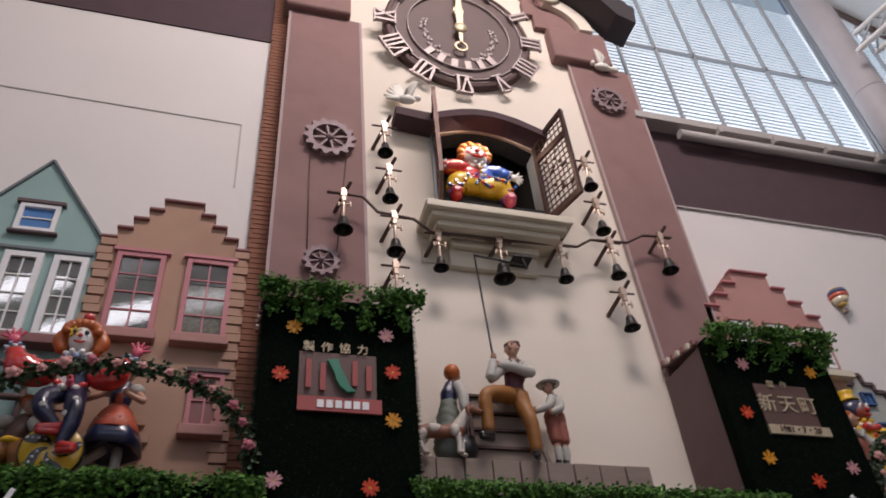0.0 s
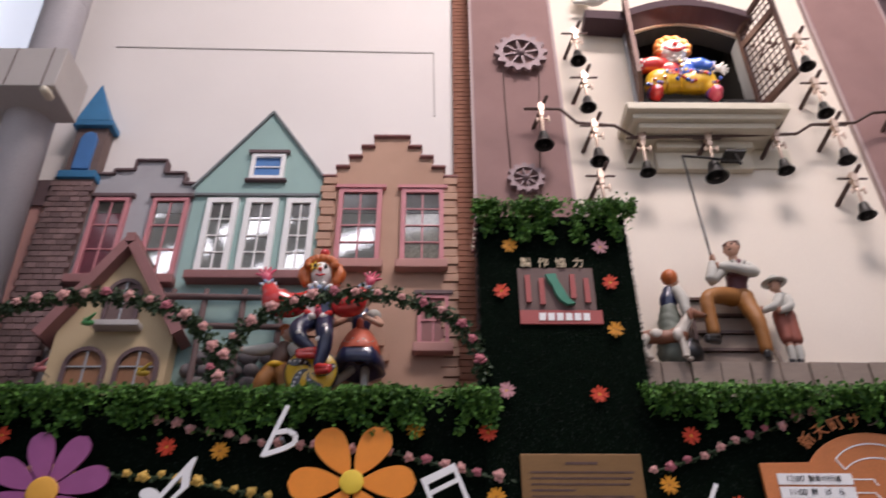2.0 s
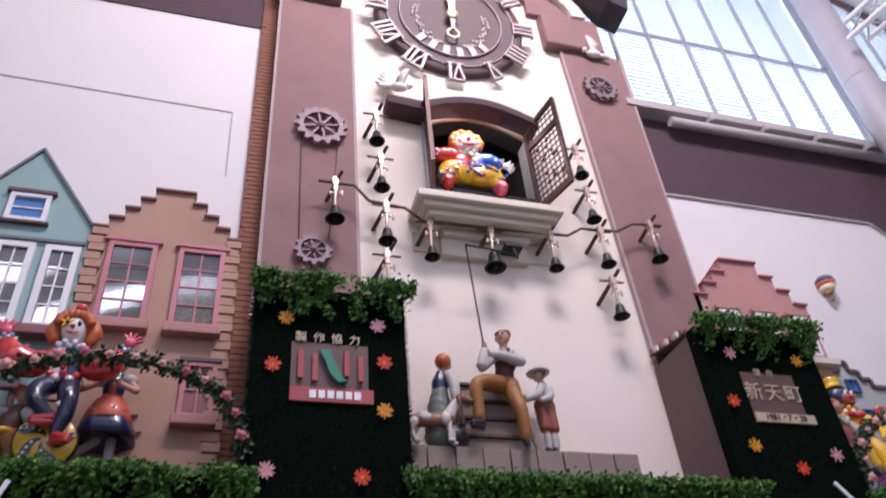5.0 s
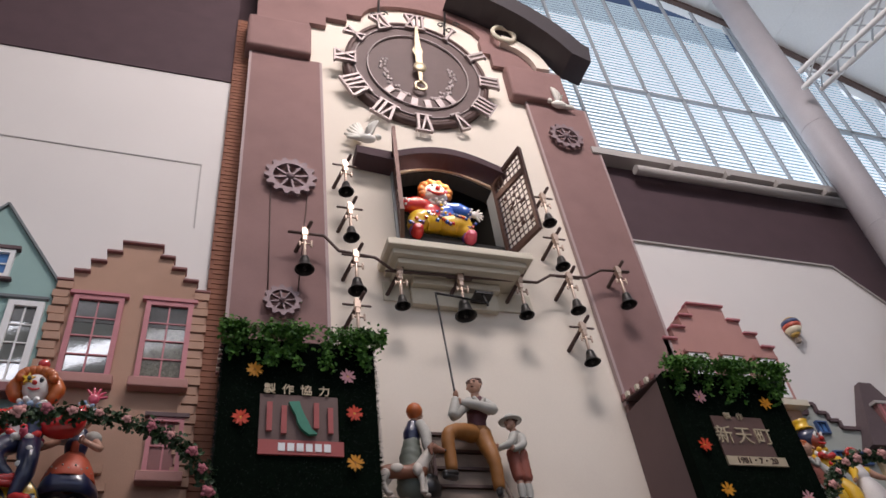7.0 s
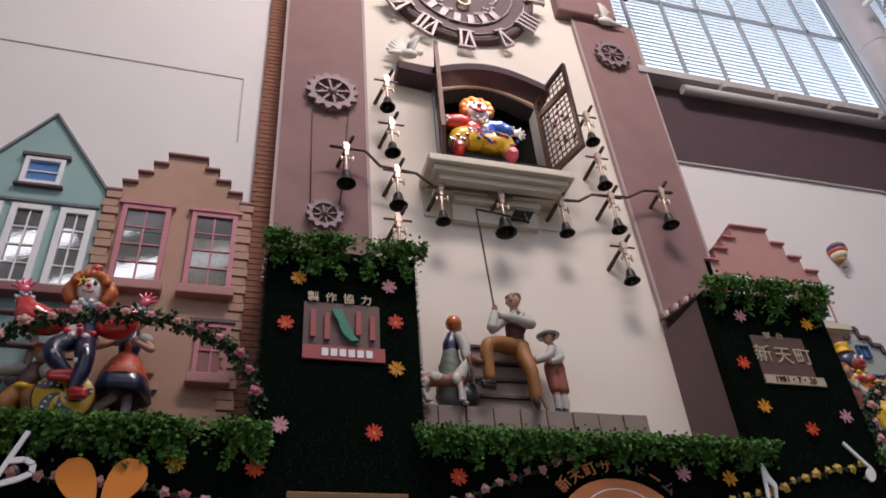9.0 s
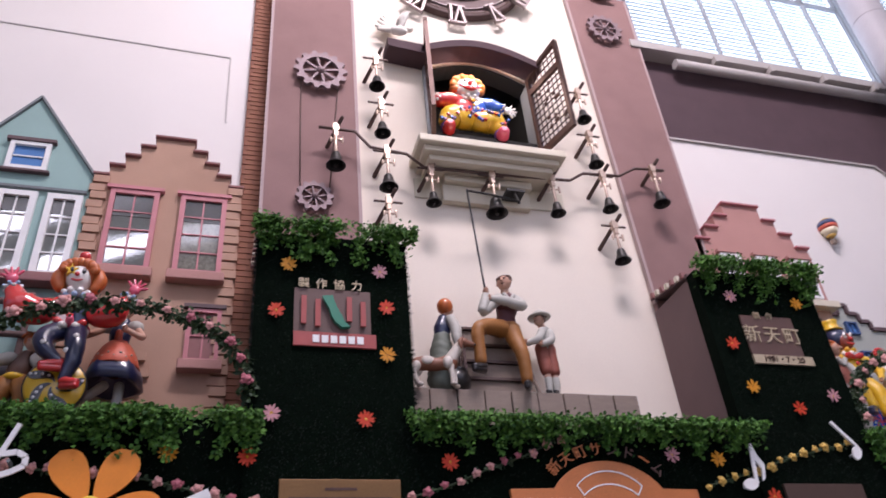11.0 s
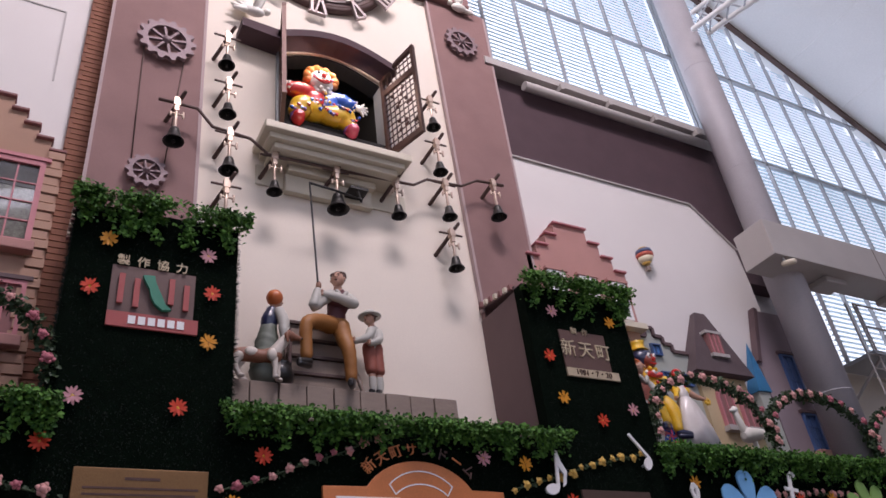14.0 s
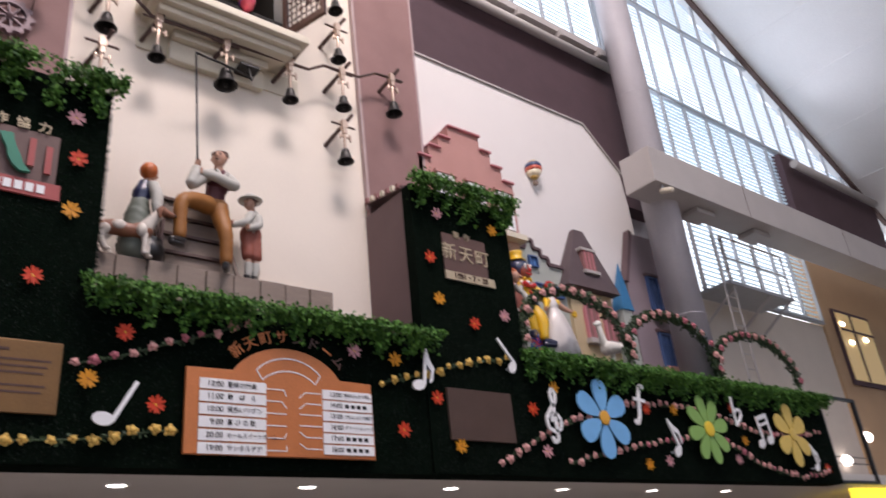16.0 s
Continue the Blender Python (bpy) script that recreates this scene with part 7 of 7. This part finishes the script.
def garland(pts, colour, seed, y=6.955, step=0.14, leaves=55, name="rose_garland", lab=None, thick=0.03, size=0.04, rs=0.72):
    rng = random.Random(seed)
    cx, cz = pts[len(pts) // 2]
    g = thing(name, (cx, y, cz), lab or colour + " rose garland draped across the turf", "garland", name + "s")
    line = polyline(pts, 0.02)
    def place(r):
        x, z = r.choice(line)
        a = r.uniform(0, 6.28)
        return (x + thick * math.cos(a) * r.random(), y + 0.012 + thick * 0.8 * r.uniform(-1, 0.6), z + thick * math.sin(a) * r.random()), (math.cos(a) * 0.6, -0.7, math.sin(a) * 0.6)
    length = len(line) * 0.02
    me = leaf_mass(rng, int(length * leaves), place, size)
    me.materials.append(M_VINE)
    o = new("vine_leaves", me)
    o.parent, o.matrix_parent_inverse = g, Matrix.Translation(-Vector(g.location))
    o["kind"] = "stuff"
    bm = bmesh.new()
    co = polyline(pts, 0.08)
    tube(bm, [(x, y + 0.015, z) for x, z in co], 0.008, 5)
    wpart("stem", bm, M_VINE, g)
    for x, z in polyline(pts, step):
        o = new("rose", R_MESH[colour if rng.random() < 0.8 else ("deep" if colour == "pink" else colour)])
        s = rs * rng.uniform(0.75, 1.3)
        o.parent, o.matrix_parent_inverse = g, Matrix.Translation(-Vector(g.location))
        o.location = (x + rng.uniform(-0.02, 0.02), y - 0.02 - (0.6 * thick if thick > 0.04 else 0), z + rng.uniform(-0.02, 0.02))
        o.scale = (s, s, s)
        o.rotation_euler = (0, rng.uniform(0, 6), 0)


garland([(-4.99, 3.85), (-4.62, 3.74), (-4.21, 3.67), (-3.84, 3.63), (-3.13, 3.57), (-2.57, 3.43), (-2.27, 3.36)], "pink", 31)
garland([(-7.4, 3.55), (-6.36, 3.45), (-5.61, 3.42), (-4.89, 3.39), (-4.25, 3.28), (-3.55, 3.09), (-3.0, 2.9)], "yellow", 32)
garland([(-1.2, 3.44), (-0.86, 3.54), (-0.54, 3.67), (-0.22, 3.78), (0.11, 3.93)], "pink", 33)
garland([(-1.59, 2.88), (-1.07, 2.91), (-0.85, 2.95), (-0.45, 3.01)], "yellow", 34)
garland([(1.45, 3.54), (1.88, 3.65), (2.32, 3.78), (2.79, 3.89), (3.2, 3.98)], "yellow", 35)
garland([(2.81, 2.84), (3.1, 2.98), (3.46, 3.15), (3.95, 3.34), (4.34, 3.42)], "pink", 36)
garland([(3.83, 2.87), (4.52, 3.02), (5.28, 3.14), (6.12, 3.25)], "pink", 37)
garland([(4.79, 3.61), (5.56, 3.64), (6.27, 3.64), (7.13, 3.52), (7.78, 3.4), (8.68, 3.37), (9.59, 3.5)], "pink", 38)
garland([(6.9, 3.25), (7.69, 2.94), (8.68, 2.8), (9.49, 2.9)], "pink", 39)
garland([(-7.4, 2.95), (-6.4, 2.98), (-5.9, 2.85)], "pink", 40)


def hoop(x0, x1, zt, zb=4.2):
    return [((x0 + x1) / 2 - (x1 - x0) / 2 * math.cos(t), zb + (zt - zb) * math.sin(t) ** 0.8 if 0 < t < math.pi else zb) for t in np.linspace(0, math.pi, 25)]


for k, (a, b, zt) in enumerate(((-6.98, -4.66, 4.97), (-4.60, -2.46, 5.00), (-9.2, -7.05, 4.95), (3.42, 5.28, 4.95), (5.30, 7.22, 4.92), (7.24, 9.45, 4.90))):
    garland(hoop(a, b, zt), "pink", 50 + k, 6.99, 0.19, 620, "flower_arch", "arched hoop wound with ivy and pink roses", 0.075, 0.052, 0.85)


# big cut-out flowers
def petal_half(u, w):
    """Half the width of a round-ended petal at the share u of its length."""
    return w * math.sin(math.pi / 2 * u / 0.7) ** 0.85 if u < 0.7 else w * math.sqrt(max(0.0, 1 - ((u - 0.7) / 0.3) ** 2))


def cutout(x, z, r, n, m, em, lab, width, rot=0.0, er=0.2):
    f = thing("cutout_flower", (x, 6.88, z), lab, "flower cut-out", "cut-out flowers")
    for k in range(n):
        a = 2 * math.pi * k / n + rot
        ca, sa = math.cos(a), math.sin(a)
        prof = [(0.10, 0.03)] + [(0.10 + 0.90 * u, petal_half(u, width)) for u in np.linspace(0.1, 1, 15)]
        pts = [(u, v) for u, v in prof] + [(u, -v) for u, v in prof[::-1][1:]]
        bm = bmesh.new()
        prism(bm, [(r * (u * ca - v * sa), r * (u * sa + v * ca)) for u, v in pts], 0.0 + 0.0006 * k, 0.02)
        part("petal", bm, m, f)
    bm = bmesh.new()
    lathe(bm, [(er * r, 0.0), (er * r, -0.014), (er * r * 0.9, -0.018), (0.01, -0.018)], segs=24, axis="y")
    part("eye", bm, em, f)
    pbox("standoff", M_MULL, f, -0.02, 0.02, 0.02, 0.119, -0.02, 0.02)
    return f


PURPLE = paint("matt_purple_board", (0.29, 0.07, 0.21), 0.55, 0)
ORNG = paint("matt_orange_board", (0.80, 0.25, 0.012), 0.55, 0)
SKYB = paint("matt_sky_blue_board", (0.16, 0.42, 0.72), 0.55, 0)
LIME = paint("matt_leaf_green_board", (0.22, 0.40, 0.10), 0.55, 0)
LEMON = paint("matt_lemon_board", (0.70, 0.50, 0.12), 0.55, 0)
EYE = paint("matt_amber_board", (0.72, 0.36, 0.04), 0.55, 0)
EYE2 = paint("matt_yellow_board", (0.78, 0.55, 0.04), 0.55, 0)
cutout(-5.71, 3.25, 0.48, 8, PURPLE, EYE, "purple eight-petalled cut-out flower with amber eye", 0.205, 0.30, 0.24)
cutout(-3.46, 3.33, 0.475, 6, ORNG, EYE2, "orange six-petalled cut-out flower with yellow eye", 0.255, 0.02, 0.19)
cutout(4.43, 3.38, 0.46, 6, SKYB, EYE, "sky-blue six-petalled cut-out flower with amber eye", 0.26, 0.52, 0.18)
cutout(6.48, 3.36, 0.45, 8, LIME, EYE2, "leaf-green eight-petalled cut-out flower with yellow eye", 0.205, 0.2, 0.22)
cutout(8.60, 3.39, 0.46, 6, LEMON, LEMON, "lemon-yellow six-petalled cut-out flower", 0.26, 0.52, 0.2)


# musical notes
def note(x, z, rot, kind, s=1.0):
    n = thing("music_note", (x, 6.80 if kind == "flat" else 6.87, z), "white cut-out " + {"q": "quarter note", "e": "eighth note", "b": "beamed pair of notes", "flat": "flat sign", "f": "forte letter sign", "clef": "treble clef"}[kind] + " on the turf", "music note", "music notes")
    def head(cx, cz):
        bm = bmesh.new()
        prism(bm, [(cx + s * (0.085 * math.cos(t) * 0.94 - 0.055 * math.sin(t) * 0.34), cz + s * (0.085 * math.cos(t) * 0.34 + 0.055 * math.sin(t) * 0.94)) for t in np.linspace(0, 2 * math.pi, 19)[:-1]], 0, 0.018)
        part("note_head", bm, M_WP, n)
    def line(pts, w, name="stem", dy=0.001):
        bm = bmesh.new()
        strip(bm, [(p[0] * s, p[1] * s) for p in pts], w * s, -dy, 0.017)
        part(name, bm, M_WP, n)
    if kind in "qe":
        head(0, 0)
        line([(0.07, 0.02), (0.07, 0.40)], 0.035)
        if kind == "e":
            bm = bmesh.new()
            prism(bm, [(s * a, s * b) for a, b in ((0.06, 0.42), (0.075, 0.42), (0.12, 0.31), (0.19, 0.22), (0.17, 0.08), (0.14, 0.05), (0.15, 0.18), (0.06, 0.28))], -0.002, 0.016)
            part("flag", bm, M_WP, n)
    elif kind == "b":
        head(-0.12, 0.0), head(0.14, 0.02)
        line([(-0.05, 0.02), (-0.05, 0.34)], 0.035), line([(0.21, 0.03), (0.21, 0.36)], 0.035)
        line([(-0.068, 0.34), (0.228, 0.36)], 0.06, "beam", 0.002), line([(-0.05, 0.24), (0.21, 0.26)], 0.035, "beam", 0.002)
    elif kind == "flat":
        line([(-0.06, -0.16), (-0.06, 0.22)], 0.03)
        line([(-0.05, -0.14), (0.05, -0.06), (0.10, 0.0), (0.08, 0.05), (0.02, 0.06), (-0.05, 0.02)], 0.034, "bowl", 0.002)
    elif kind == "f":
        line([(0.09, 0.20), (0.06, 0.23), (0.02, 0.20), (0.0, 0.10), (-0.02, -0.12), (-0.06, -0.2), (-0.11, -0.18)], 0.042)
        line([(-0.09, 0.06), (0.09, 0.06)], 0.035, "bar", 0.002)
    else:
        line([(-0.05, -0.20), (-0.02, -0.25), (0.03, -0.22), (0.02, -0.10), (0.0, 0.10), (-0.03, 0.20), (0.0, 0.26), (0.04, 0.22), (0.03, 0.14), (-0.05, 0.04), (-0.10, -0.04), (-0.08, -0.12), (0.0, -0.15), (0.08, -0.11), (0.09, -0.03), (0.04, 0.02), (-0.02, 0.0), (-0.03, -0.06)], 0.034, "curl")
    pbox("standoff", M_MULL, n, -0.01, 0.01, 0.016, 0.109, -0.01, 0.01)
    n.rotation_euler = (0, radians(rot), 0)
    return n


note(-6.49, 3.27, 8, "e"), note(-4.92, 3.23, 36, "e", 0.95), note(-4.0, 3.64, 20, "flat", 1.12), note(-2.76, 3.05, -22, "b", 0.95), note(-0.99, 3.04, 28, "q", 0.88)
note(1.82, 3.53, 8, "e", 0.9), note(3.08, 3.83, -40, "q", 0.85), note(3.60, 3.35, 4, "clef", 1.15), note(5.12, 3.57, 6, "f", 1.15), note(5.70, 3.05, -24, "e", 0.95), note(7.10, 3.58, 0, "flat", 1.05), note(7.80, 3.24, -10, "b", 1.0), note(9.05, 2.93, -18, "e", 0.8)

# copper timetable sign
sgn = thing("timetable_sign", (0.49, 6.95, 2.84), "copper timetable sign with white time strips", "sign")
bm = bmesh.new()
ar = [(0.49 + 0.56 * math.cos(t), 3.30 + 0.44 * math.sin(t)) for t in np.linspace(radians(28), radians(152), 17)]
prism(bm, [(-0.39, 2.83), (1.32, 2.83), (1.31, 3.50)] + [p for p in ar if p[1] > 3.50] + [(-0.39, 3.50)], 6.93, 6.968)
bevel(wpart("copper_panel", bm, M_COPPER, sgn), 0.006)
bm = bmesh.new()
o1 = [(0.49 + 0.40 * math.cos(t), 3.28 + 0.37 * math.sin(t)) for t in np.linspace(radians(42), radians(138), 15)]
o2 = [(0.49 + 0.33 * math.cos(t), 3.26 + 0.28 * math.sin(t)) for t in np.linspace(radians(138), radians(42), 15)]
strip(bm, o1 + o2 + o1[:1], 0.010, 6.925, 6.931)
wpart("arc_outline", bm, M_WP, sgn)
LEFT = ["12:00 聖者の行進", "11:00 野　ば　ら", "10:00 黄色いリボン", "9:00 喜 び の 歌", "20:00 ホームスイートホーム", "19:00 サンタルチア"]
RIGHT = ["13:00 博多どんたく囃し", "14:00", "15:00 アビニョンの橋で", "16:00 グリーンスリーブス", "17:00", "18:00"]
for i in range(6):
    z0 = 3.375 - 0.1 * i
    wbox("time_strip", M_WP, sgn, -0.285, 0.275, 6.918, 6.929, z0 - 0.042, z0 + 0.042)
    t = LEFT[i].split(" ", 1)
    words(t[0], 0.062, (-0.49 - 0.09, -0.036, z0 - 2.84), M_BLACK, sgn, "time", align="RIGHT", depth=0.001)
    words(t[1], 0.05 if len(t[1]) < 9 else 0.043, (-0.49 - 0.06, -0.036, z0 - 2.84), M_BLACK, sgn, "tune_title", align="LEFT", depth=0.001)
    z1 = 3.37 - 0.094 * i
    wbox("time_strip", M_WP, sgn, 0.80, 1.30, 6.918, 6.929, z1 - 0.040, z1 + 0.040)
    t = RIGHT[i].split(" ", 1)
    words(t[0], 0.056, (-0.49 + 0.99, -0.036, z1 - 2.84), M_BLACK, sgn, "time", align="RIGHT", depth=0.001)
    if len(t) > 1:
        words(t[1], 0.036, (-0.49 + 1.01, -0.036, z1 - 2.84), M_BLACK, sgn, "tune_title", align="LEFT", depth=0.001)
    else:
        for k in range(4):
            wbox("title_bar", M_BLACK, sgn, 1.02 + 0.06 * k, 1.06 + 0.06 * k, 6.916, 6.9185, z1 - 0.016, z1 + 0.016)
    for zz, xa, xb, xc, s in ((z0, 0.28, 0.40 + 0.02 * abs(i - 2), 0.46, 1), (z1, 0.79, 0.64, 0.58, -1)):
        bm = bmesh.new()
        strip(bm, [(xa, zz), (xb, zz), (xc, zz + (0.04 if i > 3 else -0.05 if i < 2 else 0))], 0.008, 6.925, 6.9305)
        wpart("leader_line", bm, M_WP, sgn)
for i, c in enumerate("新天町サンドーム"):
    a = radians(136 - 13.2 * i)
    ex, ez = 0.49 + 0.66 * math.cos(a), 3.30 + 0.53 * math.sin(a)
    rot = math.degrees(a) - 90
    words(c, 0.125, (ex - 0.49, -0.03, ez - 2.84), M_COPPER if i not in (4, 5, 7) else M_SIGNBR, sgn, "character", rot=(90, -rot, 0))

# ---- right end: platform, frame, lit windows ----
pf = thing("maintenance_platform", (10.3, 7.8, 6.2), "grey steel maintenance platform with railing and ladder", "platform")
wbox("deck", M_MULL, pf, 9.1, 11.2, 7.45, 8.15, 6.10, 6.16)
for x in (9.12, 10.15, 11.18):
    bm = bmesh.new()
    limb(bm, (x, 7.47, 6.16), (x, 7.47, 7.0), 0.018, 0.018, 0, 6)
    wpart("rail_post", bm, M_BEAM, pf)
for z in (6.6, 7.0):
    bm = bmesh.new()
    limb(bm, (9.12, 7.47, z), (11.18, 7.47, z), 0.018, 0.018, 0, 6)
    wpart("rail", bm, M_BEAM, pf)
for x in (9.3, 10.4, 11.1):
    bm = bmesh.new()
    limb(bm, (x, 7.5, 6.08), (x - 0.1, 8.2, 5.55), 0.025, 0.025, 0, 6)
    wpart("brace", bm, M_BEAM, pf)
for x in (8.95, 9.25):
    bm = bmesh.new()
    limb(bm, (x, 7.5, 4.2), (x, 7.5, 7.0), 0.016, 0.016, 0, 6)
    wpart("ladder_rail", bm, M_BEAM, pf)
for k in range(9):
    bm = bmesh.new()
    limb(bm, (8.95, 7.5, 4.35 + 0.25 * k), (9.25, 7.5, 4.35 + 0.25 * k), 0.010, 0.010, 0, 6)
    wpart("rung", bm, M_BEAM, pf)
for x in (8.1, 9.8):
    bm = bmesh.new()
    quadbox(bm, -0.25, 0.25, -0.1, 0.25, -0.10, 0.0)
    bevel(solid("floodlight", bm, M_BEAM, (x, 7.1, 7.05), "flat grey floodlight under the beam", "lamp", "beam floodlights"), 0.02)
w = thing("window_2", (15.4, 8.2, 5.6), "lit yellow window in the ochre wall", "window")
w["kind"] = "structure"
wbox("glazing_bar", M_DARKBR, w, 15.02, 15.08, 8.10, 8.119, 5.1, 6.62)
wbox("glazing_bar", M_DARKBR, w, 14.42, 15.98, 8.095, 8.1, 6.2, 6.25)
for nm, m, b in (("frame", M_DARKBR, (14.35, 16.05, 8.14, 8.198, 5.0, 6.7)), ("pane", M_WARM, (14.42, 15.02, 8.12, 8.139, 5.1, 6.62)), ("pane", M_WARM, (15.08, 15.98, 8.12, 8.139, 5.1, 6.62))):
    wbox(nm, m, w, *b)
for x, z in ((14.55, 6.35), (14.75, 5.95), (15.5, 6.1)):
    bm = bmesh.new()
    ball(bm, (x, 8.09, z), 0.07, (1.3, 0.3, 0.7), 0, 10, 6)
    wpart("lamp", bm, M_LAMP, w, "round lamp glowing behind the glass")
fr = thing("glazed_end_frame", (10.4, 7.0, 2.73), "black steel frame with glass at the stage end", "frame")
for b in ((9.97, 10.03, 2.74, 4.12), (11.25, 11.31, 2.74, 4.12)):
    wbox("post", M_IRON, fr, b[0], b[1], 7.02, 7.08, b[2], b[3])
for z in (2.74, 4.10):
    wbox("rail", M_IRON, fr, 9.97, 11.31, 7.02, 7.08, z, z + 0.05)
for z in (3.05, 3.15):
    wbox("bar", M_IRON, fr, 10.03, 11.25, 7.04, 7.055, z, z + 0.015)
sbox("far_facade", M_TANWALL, "warm-toned shopfront beyond the stage end", "wall", 11.4, 24, 8.6, 8.8, 0, 4.6)
for x, z in ((12.2, 3.9), (13.0, 3.4), (14.2, 3.9), (15.2, 3.3)):
    bm = bmesh.new()
    ball(bm, (0, 0, 0), 0.10)
    solid("globe_lamp", bm, M_LAMP, (x, 8.2, z), "small glowing globe lamp by the shopfront", "lamp", "globe lamps")
ls = thing("lit_sign", (11.06, 7.4, 2.2), "bright yellow lit shop sign hanging from the soffit", "sign")
bevel(pbox("light_box", M_YSIGN, ls, 0, 1.9, -0.06, 0.06, 0, 0.60), 0.02)
for x in (0.3, 1.6):
    pbox("hanger", M_IRON, ls, x - 0.02, x + 0.02, -0.02, 0.02, 0.60, 0.55)

# roof truss
tr = thing("roof_truss", (7.2, 7.0, 12.1), "white tubular roof truss with dark lattice", "truss")
A, B = Vector((7.05, 6.9, 12.15)), Vector((7.9, 4.2, 12.3))
for off in (Vector((0, 0, 0)), Vector((0.45, 0, 0.10)), Vector((0.2, 0, 0.55))):
    bm = bmesh.new()
    limb(bm, A + off, B + off, 0.055, 0.055, 0, 10)
    wpart("chord", bm, M_WHITEFR, tr)
for k in range(8):
    p, q = A.lerp(B, k / 8), A.lerp(B, (k + 1) / 8)
    for o1_, o2_ in ((Vector((0, 0, 0)), Vector((0.2, 0, 0.55))), (Vector((0.2, 0, 0.55)), Vector((0.45, 0, 0.10))), (Vector((0.45, 0, 0.1)), Vector((0, 0, 0)))):
        bm = bmesh.new()
        limb(bm, p + o1_, q + o2_, 0.018, 0.018, 0, 6)
        wpart("lattice_bar", bm, M_MULL, tr)
